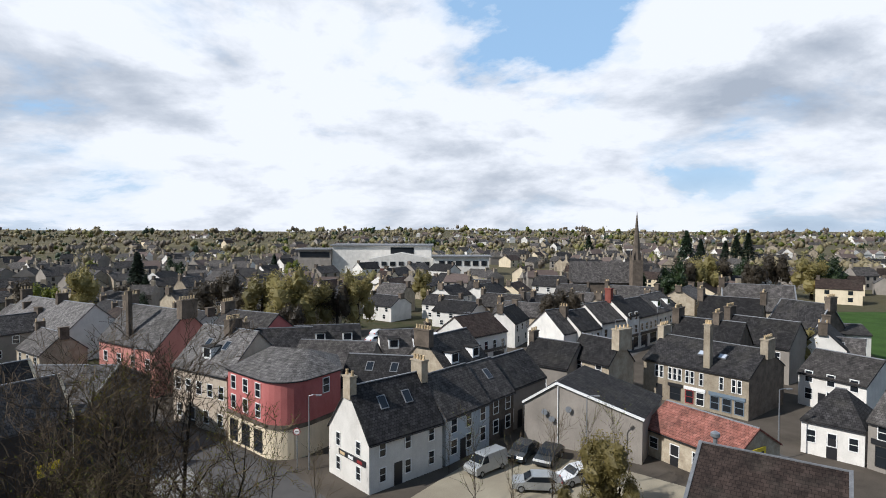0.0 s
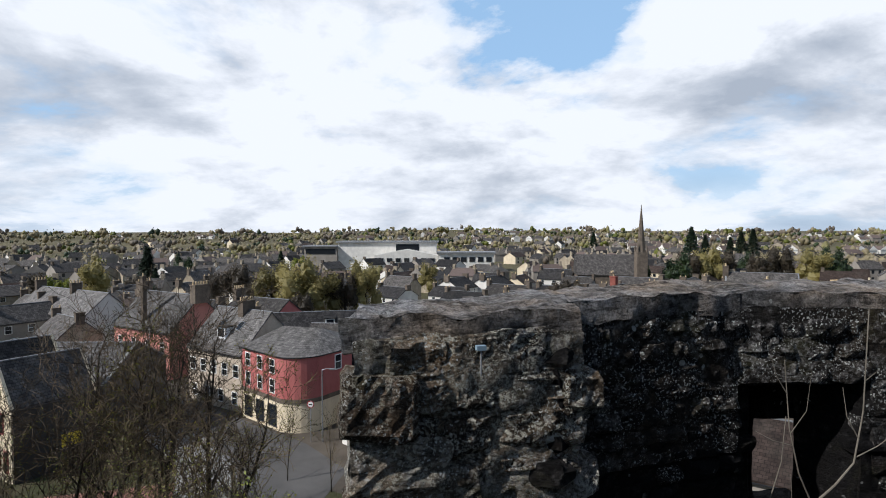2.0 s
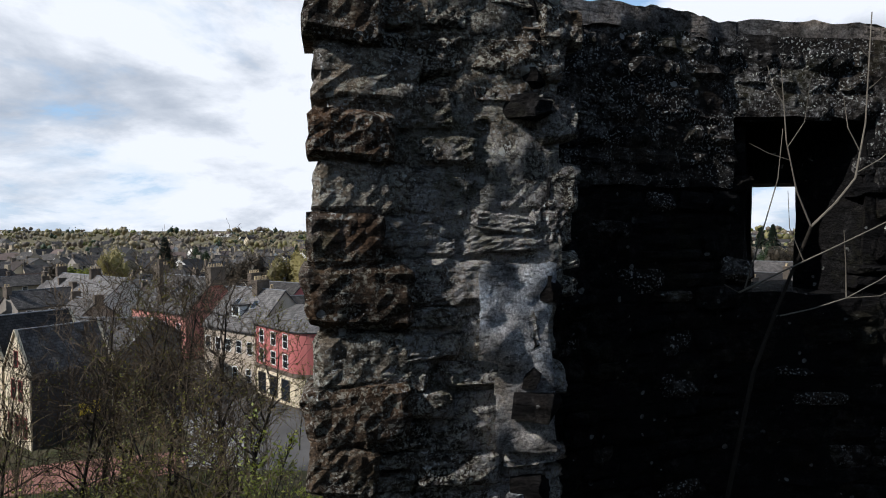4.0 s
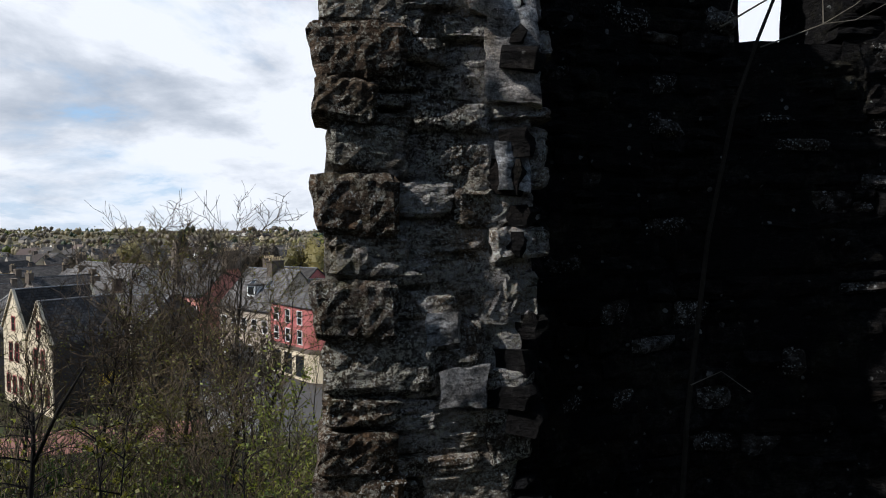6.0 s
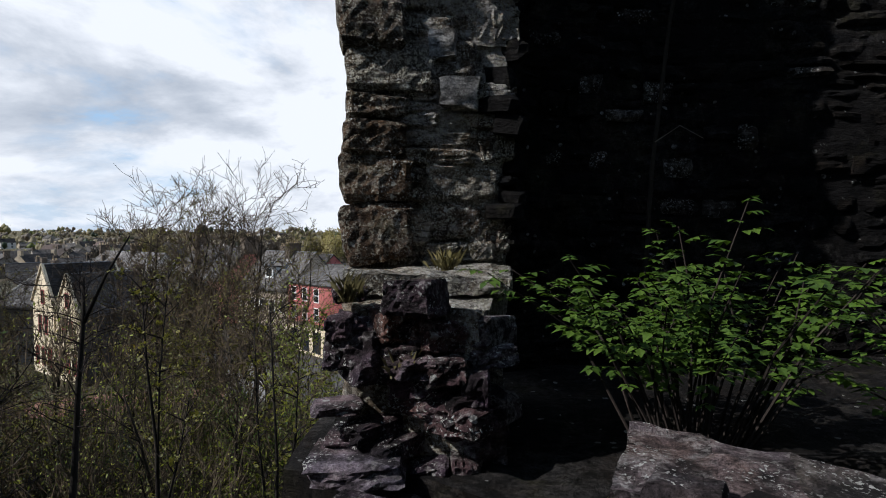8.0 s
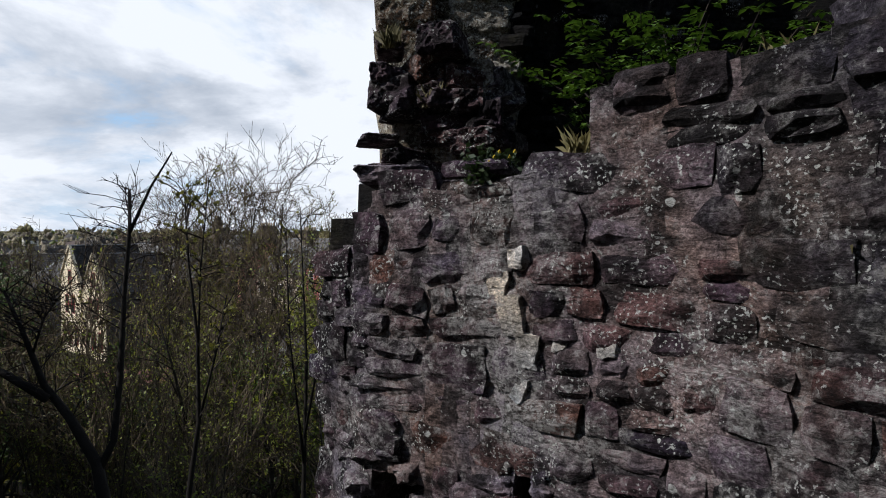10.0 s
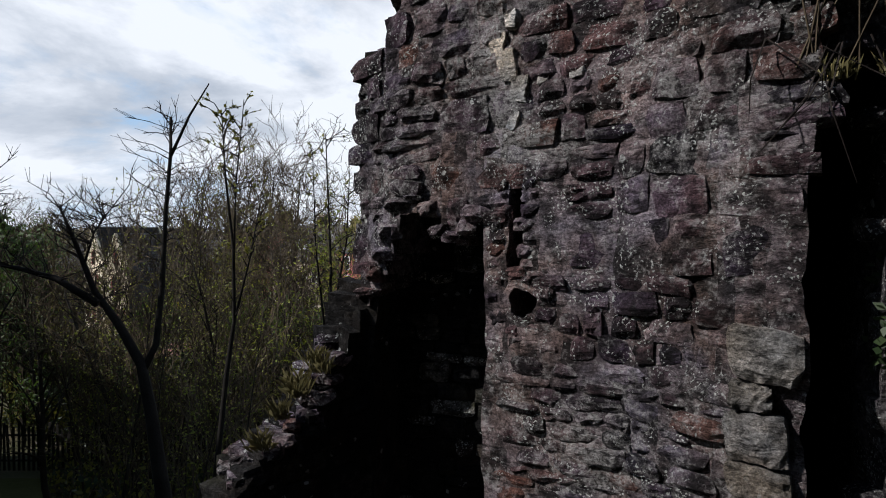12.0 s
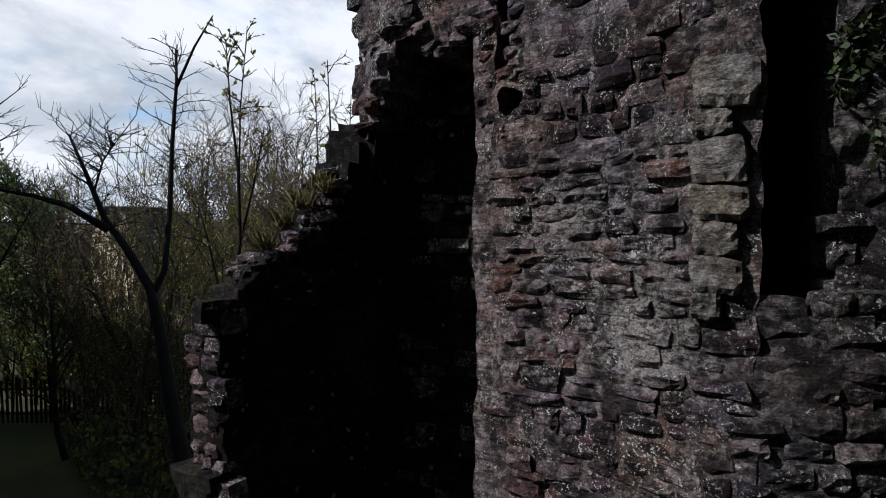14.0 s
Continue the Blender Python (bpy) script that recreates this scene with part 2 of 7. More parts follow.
PINK = mottled("salmon_render", (0.40, 0.17, 0.14), (0.49, 0.23, 0.19), 0.4, 9, 0.9, 0.3, 0.02, 0.05, 0.3)
REDW = mottled("red_painted_render", (0.38, 0.115, 0.105), (0.46, 0.16, 0.145), 0.4, 9, 0.85, 0.3, 0.02, 0.04, 0.35)
SLATE = slate("grey_slate", (0.042, 0.0375, 0.035), (0.09, 0.081, 0.075))
SLATE_L = slate("pale_weathered_slate", (0.074, 0.068, 0.064), (0.13, 0.12, 0.113))
SLATE_D = slate("dark_slate", (0.015, 0.0138, 0.014), (0.036, 0.0335, 0.033))
SLATE_B = slate("brown_tile", (0.028, 0.019, 0.015), (0.046, 0.032, 0.026), 0.33)
TILE_R = slate("red_tile", (0.27, 0.105, 0.078), (0.33, 0.14, 0.108), 0.33)
TRIM = plain("white_paint", (0.74, 0.73, 0.70), 0.5)
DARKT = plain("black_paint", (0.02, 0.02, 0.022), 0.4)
BLUET = plain("blue_paint", (0.03, 0.12, 0.30), 0.4)
# skylight panes: the sky's reflection is put into this pale colour
SKYPANE = plain("sky_lit_glass", (0.42, 0.46, 0.52), 0.15)
BLUEG = plain("grey_blue_paint", (0.14, 0.18, 0.22), 0.4)
REDT = plain("red_paint", (0.26, 0.03, 0.03), 0.4)
BRICK = mottled("red_brick", (0.13, 0.04, 0.03), (0.2, 0.07, 0.055), 1.0, 9, 0.9)
YELLOW = plain("yellow_board", (0.75, 0.55, 0.03), 0.5)
POT = mottled("clay_pot", (0.42, 0.30, 0.16), (0.55, 0.42, 0.25), 3, 20, 0.8)
LEAD = mottled("lead_flashing", (0.13, 0.13, 0.135), (0.22, 0.225, 0.23), 2, 12, 0.6)
GLASS, _n, _b = material("window_glass", 0.06)
_b.inputs["Base Color"].default_value = (0.015, 0.018, 0.022, 1)
METAL = plain("grey_metal", (0.3, 0.31, 0.32), 0.4, 0.6)
TARMAC = mottled("tarmac", (0.07, 0.066, 0.063), (0.11, 0.104, 0.099), 0.3, 30, 0.9, 0.3, 0.01, 0.05)
GRAVEL = mottled("pale_gravel", (0.24, 0.205, 0.15), (0.34, 0.30, 0.22), 0.25, 20, 0.95, 0.4, 0.01, 0.05)
PAVING = mottled("pale_paving", (0.16, 0.155, 0.145), (0.24, 0.23, 0.21), 0.5, 12, 0.9, 0.3, 0.01, 0.05)
REDPAVE = mottled("red_paving", (0.18, 0.088, 0.068), (0.26, 0.135, 0.105), 0.5, 12, 0.9, 0.3, 0.01, 0.05)
GRASS = mottled("grass", (0.024, 0.05, 0.009), (0.042, 0.082, 0.014), 0.2, 8, 0.95, 0.6, 0.05, 0.1)
# dark bark and dark twig tones: shade on the near trees is put in
DARKBARK = mottled("dark_bark", (0.008, 0.007, 0.006), (0.02, 0.017, 0.014), 2.0, 25, 0.95, 0.6, 0.02, 0.2)
BLUEW = mottled("pale_blue_harling", (0.36, 0.385, 0.40), (0.46, 0.485, 0.50), 0.4, 9, 0.9, 0.3, 0.02, 0.04, 0.14)
DARKTWIG = mottled("dark_twig_bark", (0.014, 0.011, 0.01), (0.035, 0.028, 0.024), 2.0, 25, 0.95, 0.3, 0.01, 0.25)
MIDTWIG = mottled("brown_twig_bark", (0.056, 0.042, 0.029), (0.123, 0.096, 0.062), 2.0, 25, 0.95, 0.3, 0.01, 0.25)
PALETWIG = mottled("grey_sapling_bark", (0.12, 0.105, 0.085), (0.21, 0.185, 0.15), 2.0, 25, 0.9, 0.3, 0.01, 0.15)
GREYTWIG = mottled("dark_grey_twig_bark", (0.038, 0.029, 0.02), (0.095, 0.071, 0.048), 2.0, 25, 0.95, 0.3, 0.01, 0.25)
BUFF = mottled("buff_stone_wall", (0.38, 0.31, 0.24), (0.50, 0.42, 0.33), 0.7, 6, 0.9, 0.4, 0.02, 0.08, 0.3)
BARK = mottled("bark", (0.018, 0.015, 0.012), (0.045, 0.038, 0.03), 2.0, 25, 0.95, 0.6, 0.02, 0.2)
TWIG = mottled("twig_bark", (0.071, 0.05, 0.029), (0.149, 0.111, 0.064), 2.0, 25, 0.95, 0.3, 0.01, 0.25)

# earth: rough grass near, fields and hedges far off
EARTH, _n, _b = material("earth", 0.95)
_pos = _n.add("ShaderNodeNewGeometry").outputs["Position"]
_near = _n.mix(_n.ramp(_n.noise(_pos, 0.35, 6, 0.65), [(0.35, 0.0), (0.65, 1.0)]), (0.035, 0.042, 0.016), (0.075, 0.062, 0.038))
_fld = _n.add("ShaderNodeTexVoronoi", {"Vector": _pos, "Scale": 0.006})
_far = _n.mix(_n.ramp(_fld.outputs["Color"], [(0.2, 0.0), (0.7, 1.0)]), (0.09, 0.082, 0.042), (0.14, 0.118, 0.065))
_far = _n.mix(_n.ramp(_n.noise(_pos, 0.03, 6, 0.7), [(0.4, 0.0), (0.6, 1.0)]), _far, (0.09, 0.075, 0.045))
_dist = _n.add("ShaderNodeVectorMath", {0: _pos}, operation="LENGTH").outputs["Value"]
_n.link(_n.mix(_n.ramp(_n.math("DIVIDE", _dist, 1000.0), [(0.12, 0.0), (0.3, 1.0)]), _near, _far), _b.inputs["Base Color"])
bump(_n, _b, _n.noise(_pos, 6.0, 5, 0.7), 0.6, 0.1)


def leaf_material(name, a, c, sub=0.25):
    m, n, b = material(name, 0.6)
    geo = n.add("ShaderNodeNewGeometry")
    col = n.mix(geo.outputs["Random Per Island"], a, c)
    col = n.mix(1.0, col, n.ramp(n.add("ShaderNodeObjectInfo").outputs["Random"], [(0.0, 0.7), (1.0, 1.3)]), "MULTIPLY")
    n.link(col, b.inputs["Base Color"])
    tr = n.add("ShaderNodeBsdfTranslucent", {0: col})
    mx = n.add("ShaderNodeMixShader", {0: sub, 1: b.outputs[0], 2: tr.outputs[0]})
    n.link(mx.outputs[0], m.node_tree.nodes["Material Output"].inputs[0])
    return m


LEAF_NEW = leaf_material("spring_leaf", (0.115, 0.145, 0.014), (0.23, 0.235, 0.028), 0.4)
LEAF_DARK = leaf_material("dark_leaf", (0.012, 0.026, 0.006), (0.032, 0.052, 0.012))
LEAF_MID = leaf_material("mid_green_leaf", (0.042, 0.08, 0.01), (0.085, 0.132, 0.018), 0.45)
LEAF_ELDER = leaf_material("bright_leaf", (0.045, 0.098, 0.008), (0.105, 0.185, 0.016), 0.3)
LEAF_TAN = leaf_material("tan_canopy", (0.23, 0.19, 0.108), (0.35, 0.29, 0.165), 0.4)
LEAF_FAR = leaf_material("far_olive_canopy", (0.15, 0.135, 0.055), (0.24, 0.212, 0.082), 0.4)
LEAF_FARB = leaf_material("far_bare_canopy", (0.15, 0.12, 0.088), (0.23, 0.185, 0.135), 0.4)
LEAF_WILLOW = leaf_material("willow_canopy", (0.19, 0.16, 0.055), (0.29, 0.24, 0.085), 0.4)
LEAF_BUSH = leaf_material("catkin_canopy", (0.12, 0.095, 0.028), (0.20, 0.16, 0.05), 0.4)
LEAF_BROWN = leaf_material("bare_canopy", (0.05, 0.038, 0.024), (0.08, 0.063, 0.04), 0.5)
LEAF_CONIFER = leaf_material("conifer_needles", (0.008, 0.018, 0.008), (0.02, 0.035, 0.015), 0.1)
LEAF_OLIVE = leaf_material("olive_leaf", (0.085, 0.088, 0.012), (0.175, 0.16, 0.024), 0.5)


# ---- mesh building ----
class Shape:
    """Verts and faces, gathered piece by piece."""

    def __init__(self):
        self.v, self.f, self.uv = [], [], {}

    def face(self, pts, uv=None):
        i = len(self.v)
        self.v += [tuple(p) for p in pts]
        self.f.append(tuple(range(i, i + len(pts))))
        if uv:
            self.uv[len(self.f) - 1] = uv
        return self

    def box(self, x0, y0, z0, x1, y1, z1, m=None):
        c = [Vector(p) for p in ((x0, y0, z0), (x1, y0, z0), (x1, y1, z0), (x0, y1, z0), (x0, y0, z1), (x1, y0, z1), (x1, y1, z1), (x0, y1, z1))]
        if m:
            c = [m @ p for p in c]
        i = len(self.v)
        self.v += [tuple(p) for p in c]
        self.f += [tuple(i + k for k in q) for q in ((3, 2, 1, 0), (4, 5, 6, 7), (0, 1, 5, 4), (1, 2, 6, 5), (2, 3, 7, 6), (3, 0, 4, 7))]
        return self

    def tube(self, pts, radii, sides=6, cap=True):
        i = len(self.v)
        for k, p in enumerate(pts):
            p = Vector(p)
            d = (Vector(pts[min(k + 1, len(pts) - 1)]) - Vector(pts[max(k - 1, 0)])).normalized()
            a = d.orthogonal().normalized()
            b = d.cross(a)
            for s in range(sides):
                w = 2 * math.pi * s / sides
                self.v.append(tuple(p + (a * math.cos(w) + b * math.sin(w)) * radii[k]))
        for k in range(len(pts) - 1):
            for s in range(sides):
                q, r = i + k * sides, (s + 1) % sides
                self.f.append((q + s, q + r, q + sides + r, q + sides + s))
        if cap:
            self.f.append(tuple(i + s for s in reversed(range(sides))))
            self.f.append(tuple(i + (len(pts) - 1) * sides + s for s in range(sides)))
        return self

    def prism(self, poly, z0, z1):
        """An upright prism over a counter-clockwise outline."""
        n, i = len(poly), len(self.v)
        self.v += [(x, y, z0) for x, y in poly] + [(x, y, z1) for x, y in poly]
        self.f += [tuple(i + k for k in reversed(range(n))), tuple(i + n + k for k in range(n))]
        self.f += [(i + k, i + (k + 1) % n, i + n + (k + 1) % n, i + n + k) for k in range(n)]
        return self

    def mesh(self, name, mat, smooth=False):
        me = bpy.data.meshes.new(name)
        me.from_pydata(self.v, [], self.f)
        if self.uv:
            lay = me.uv_layers.new(name="UVMap")
            for fi, uv in self.uv.items():
                for li, co in zip(me.polygons[fi].loop_indices, uv):
                    lay.data[li].uv = co
        me.materials.append(mat)
        if smooth:
            me.polygons.foreach_set("use_smooth", [smooth is True or k < smooth for k in range(len(me.polygons))])
        me.update()
        return me


def part(name, shape, mat, parent=None, label="", smooth=False):
    ob = new(name, shape if isinstance(shape, bpy.types.Mesh) else shape.mesh(name, mat, smooth))
    if parent is not None:
        ob.parent = parent
    if label:
        ob["label"] = label
    return ob


def thing(name, label, category, group="", kind="", m=None):
    ob = new(name)
    ob.empty_display_size = 0.2
    if m:
        ob.matrix_world = m
    return tagged(ob, label, category, group, kind)


GZ = -1.0
rng = random.Random(7)

# ---- ground ----
def height(x, y):
    """The ground: flat under the town, low hills far off."""
    d = math.hypot(x, y)
    z = GZ
    if d > 350:
        k = min(1.0, (d - 350) / 1500)
        z += k * (15 + 5 * math.sin(x * 0.0021 + 1.3) + 4 * math.sin(x * 0.0051 + y * 0.001))
    return z


g = Shape()
rad = [0, 6, 12, 20, 30, 45, 70, 100, 140, 190, 250, 320, 400, 500, 620, 760, 920, 1100, 1300, 1550, 1900, 2400, 3000, 4000]
seg = 96
for r in rad[1:]:
    for k in range(seg):
        a = 2 * math.pi * k / seg
        x, y = r * math.sin(a), r * math.cos(a)
        g.v.append((x, y, height(x, y)))
g.v.append((0, 0, GZ))
for k in range(seg):
    g.f.append((len(g.v) - 1, (k + 1) % seg, k))
for j in range(len(rad) - 2):
    for k in range(seg):
        a, b = j * seg + k, j * seg + (k + 1) % seg
        g.f.append((a, b, b + seg, a + seg))
ground = tagged(part("ground", g, EARTH, smooth=True), "rough grass and earth reaching to low hills", "ground", kind="structure")


def slab(name, label, cat, pts, z, mat):
    s = Shape().prism(pts, GZ - 0.3, GZ + z)
    return tagged(part(name, s, mat), label, cat, kind="structure")


slab("town_pavement", "worn tarmac and paving between the houses", "pavement", [(-24, 52), (-14, 45), (-6, 40), (30, 30), (48, 44), (56, 80), (52, 128), (-24, 128), (-40, 84), (-52, 74)], 0.008, mottled("worn_paving", (0.06, 0.05, 0.04), (0.105, 0.088, 0.07), 0.3, 12, 0.95, 0.3, 0.01, 0.05))
slab("road", "worn grey tarmac street with faded edges", "road", [(-16, 40), (-10, 40), (-9, 46), (-14, 52), (-24, 60), (-34, 68), (-44, 74), (-47, 69), (-34, 58), (-25, 54), (-19, 47)], 0.02, TARMAC)
slab("pavement", "pale stone paving along the street", "pavement", [(-25.2, 54.4), (-19.4, 47.4), (-16.6, 40), (-21, 40), (-24, 47), (-30, 53), (-47, 66), (-47.2, 68.6), (-34.2, 57.6)], 0.12, PAVING)
slab("parking_yard", "sunlit pale gravel yard with parked cars", "yard", [(-6, 40), (26, 40), (24, 47), (15.5, 54), (8, 56.5), (4.5, 57), (-3, 46.5)], 0.03, GRAVEL)
slab("town_road", "grey tarmac high street", "road", [(10, 70), (16, 66), (24, 80), (30, 95), (42, 112), (50, 124), (44, 126), (30, 106), (18, 98), (-16, 118), (-20, 112), (6, 96)], 0.02, TARMAC)
slab("side_road", "grey tarmac side street", "road", [(27, 46), (31, 44), (36, 54), (33, 58), (29, 52)], 0.02, TARMAC)
slab("terrace_paving", "red paved garden terrace behind railings", "paving", [(-36, 34), (-28, 36), (-20, 40), (-22, 43.5), (-31, 41), (-38, 37)], 0.05, REDPAVE)
slab("green", "shaded mown green behind the houses", "grass", [(57.5, 72.0), (74, 84), (82, 99), (68.7, 96.2), (57.5, 79.5)], 0.02, GRASS)
slab("playing_field", "mown green playing field", "field", [(76, 96), (190, 110), (190, 160), (96, 156)], 0.02, GRASS)


# ---- houses ----
def roof_uv(p, o, u, w):
    return [((Vector(q) - o).dot(u), (Vector(q) - o).dot(w)) for q in p]


def window(parent, m, x, z, w, h, mat=None, lintel=False):
    """A sash window on the wall plane y = 0 of m, facing -y."""
    t = mat or TRIM
    f = Shape()
    b = 0.085
    for q in ((-w / 2 - b, z - b, w / 2 + b, z), (-w / 2 - b, z + h, w / 2 + b, z + h + b), (-w / 2 - b, z, -w / 2, z + h), (w / 2, z, w / 2 + b, z + h)):
        f.box(x + q[0], -0.05, q[1], x + q[2], 0.06, q[3], m)
    f.box(x - w / 2, -0.02, z + h * 0.48, x + w / 2, 0.03, z + h * 0.53, m)
    win = part("window", f, t, parent)
    part("pane", Shape().box(x - w / 2, -0.012, z, x + w / 2, 0.02, z + h, m), GLASS, win)
    return win


def chimney(parent, x, y, z0, z1, w, d, pots, mat):
    s = Shape().box(x - w / 2, y - d / 2, z0, x + w / 2, y + d / 2, z1)
    s.box(x - w / 2 - 0.08, y - d / 2 - 0.08, z1, x + w / 2 + 0.08, y + d / 2 + 0.08, z1 + 0.16)
    c = part("chimney", s, mat, parent)
    n = max(1, pots)
    for k in range(pots):
        off = (k - (n - 1) / 2) * (max(w, d) - 0.25) / max(1, n - 1) if n > 1 else 0
        px, py = (x + off, y) if w >= d else (x, y + off)
        part("chimney_pot", Shape().tube([(px, py, z1 + 0.16), (px, py, z1 + 0.5), (px, py, z1 + 0.62)], [0.15, 0.12, 0.14], 8), POT, c)


def house(a, b, W, he, rise, wall, roof, label, rows=((1.0, 4),), gable_windows=0, chims=(), hip=0.0, dormers=0, skylights=0, shop=None, door=True, trim=None,
          verge=None, group="town houses", name="house", win=(0.85, 1.35), chim_mat=None, z=None, lite=False):
    """A house whose front wall runs from a to b (left to right as seen from in front), W deep, with a pitched roof along it."""
    a, b = Vector((*a, 0)), Vector((*b, 0))
    L = (b - a).length
    u = (b - a).normalized()
    base = GZ if z is None else z
    m = Matrix.LocRotScale((a.x, a.y, base), Euler((0, 0, math.atan2(u.y, u.x))), None)
    root = thing(name, label, "house", group, m=m)
    hr, t, o = he + rise, 0.3, 0.18
    w = Shape()
    w.face([(0, 0, -0.5), (L, 0, -0.5), (L, 0, he), (0, 0, he)])
    w.face([(L, W, -0.5), (0, W, -0.5), (0, W, he), (L, W, he)])
    if hip:
        w.face([(0, W, -0.5), (0, 0, -0.5), (0, 0, he), (0, W, he)])
        w.face([(L, 0, -0.5), (L, W, -0.5), (L, W, he), (L, 0, he)])
    else:
        w.face([(0, W, -0.5), (0, 0, -0.5), (0, 0, he), (0, W / 2, hr - 0.05), (0, W, he)])
        w.face([(L, 0, -0.5), (L, W, -0.5), (L, W, he), (L, W / 2, hr - 0.05), (L, 0, he)])
    part("wall", w, wall, root)
    r = Shape()
    sl = Vector((0, W / 2, rise)).normalized()
    e0 = he - o * rise / (W / 2)
    x0, x1 = hip, L - hip
    ov = 0.12
    f = [(-ov, -o, e0 + 0.1), (L + ov, -o, e0 + 0.1), (x1 + (0 if hip else ov), W / 2, hr + 0.1), (x0 - (0 if hip else ov), W / 2, hr + 0.1)]
    k = [(L + ov, W + o, e0 + 0.1), (-ov, W + o, e0 + 0.1), (x0 - (0 if hip else ov), W / 2, hr + 0.1), (x1 + (0 if hip else ov), W / 2, hr + 0.1)]
    r.face(f, roof_uv(f, Vector(f[0]), Vector((1, 0, 0)), sl))
    r.face(k, roof_uv(k, Vector(k[0]), Vector((-1, 0, 0)), Vector((0, -sl.y, sl.z))))
    for q in (f, k):
        r.face([q[1], q[0], (q[0][0], q[0][1], q[0][2] - 0.14), (q[1][0], q[1][1], q[1][2] - 0.14)])
    if hip:
        p = [f[0], f[3], k[1]]
        p = [k[1], f[0], f[3]]
        r.face(p, roof_uv(p, Vector(p[0]), Vector((0, -1, 0)), Vector((0.6, 0, 0.8))))
        p = [f[1], k[0], f[2]]
        r.face(p, roof_uv(p, Vector(p[0]), Vector((0, 1, 0)), Vector((-0.6, 0, 0.8))))
    else:
        for q, s in (((f[0], f[3], k[1]), -1), ((f[1], f[2], k[0]), 1)):
            for c, d in ((q[0], q[1]), (q[1], q[2])):
                r.face([c, d, (d[0], d[1], d[2] - 0.2), (c[0], c[1], c[2] - 0.2)])
    rf = part("roof", r, roof, root)
    if not lite:
        part("ridge", Shape().box(x0 - 0.05, W / 2 - 0.09, hr + 0.06, x1 + 0.05, W / 2 + 0.09, hr + 0.15), LEAD, rf)
    if verge:
        for xx in (0, L):
            vs = Shape()
            for s in (0, 1):
                y0 = -o if s == 0 else W + o
                d = Vector((0, W / 2 - y0, rise + (he - e0)))
                mm = Matrix.LocRotScale((xx - 0.18, y0, e0 + 0.1), Euler((math.atan2(d.z, d.y), 0, 0)), None)
                vs.box(0.06, 0, -0.1, 0.30, d.length, 0.08, mm)
            part("verge", vs, verge, rf)
    gut = Shape().box(-0.05, -o - 0.1, e0 - 0.12, L + 0.05, -o + 0.02, e0 - 0.02)
    if not lite:
        part("gutter", gut, DARKT, rf)
    idm = Matrix.Identity(4)
    for zz, cnt in rows:
        for i in range(cnt):
            if lite:
                xx = (i + 0.5) * L / cnt
                part("window", Shape().box(xx - 0.5, -0.03, zz, xx + 0.5, 0.03, zz + 1.4), GLASS, root)
            else:
                window(root, idm, (i + 0.5) * L / cnt, zz, win[0], win[1], trim)
    for side in (0, 1):
        for i in range(gable_windows):
            gm = Matrix.LocRotScale((0, W, 0), Euler((0, 0, -math.pi / 2)), None) if side == 0 else Matrix.LocRotScale((L, 0, 0), Euler((0, 0, math.pi / 2)), None)
            for zz in ([z0 for z0, _ in rows] or [1.0]):
                window(root, gm, (i + 0.5) * W / gable_windows, zz, win[0], win[1], trim)
    if door:
        dx = L * (0.37 if L > 6 else 0.5)
        d = part("door", Shape().box(dx - 0.45, -0.03, 0.0, dx + 0.45, 0.04, 2.05), DARKT if shop is None else shop, root)
    if shop is not None:
        part("fascia", Shape().box(0.3, -0.12, 2.55, L - 0.3, 0.02, 3.05), shop, root)
        for i in range(max(2, int(L / 3))):
            n = max(2, int(L / 3))
            window(root, idm, (i + 0.5) * L / n, 0.55, L / n * 0.62, 1.8, shop)
    for cx, cy, top, cw, cd, pots in chims:
        chimney(root, cx * L, cy * W, hr - abs(cy - 0.5) * 2 * rise - 1.0, hr + top, cw, cd, pots, chim_mat or BROWNW)
    for i in range(dormers):
        cx = (i + 0.5) * L / dormers
        y0 = W * 0.12
        zb = he + rise * 0.24 + 0.1
        ds = Shape().box(cx - 0.75, y0, zb - 0.2, cx + 0.75, y0 + W * 0.3, zb + 1.35)
        dm = part("dormer", ds, trim or TRIM, root)
        part("dormer_pane", Shape().box(cx - 0.55, y0 - 0.02, zb + 0.25, cx + 0.55, y0 + 0.05, zb + 1.2), GLASS, dm)
        part("dormer_roof", Shape().box(cx - 0.9, y0 - 0.15, zb + 1.35, cx + 0.9, y0 + W * 0.36, zb + 1.47), roof, dm)
    for i in range(skylights):
        cx = (i + 1) * L / (skylights + 1)
        d = Vector((0, W / 2 + o, rise + (he - e0)))
        mm = Matrix.LocRotScale((cx, -o, e0 + 0.1), Euler((math.atan2(d.z, d.y), 0, 0)), None)
        y = d.length * 0.5
        sk = part("skylight", Shape().box(-0.45, y - 0.05, 0, 0.45, y + 1.25, 0.07, mm), LEAD, root)
        part("skylight_pane", Shape().box(-0.36, y + 0.05, 0.05, 0.36, y + 1.15, 0.085, mm), GLASS, sk)
    return root


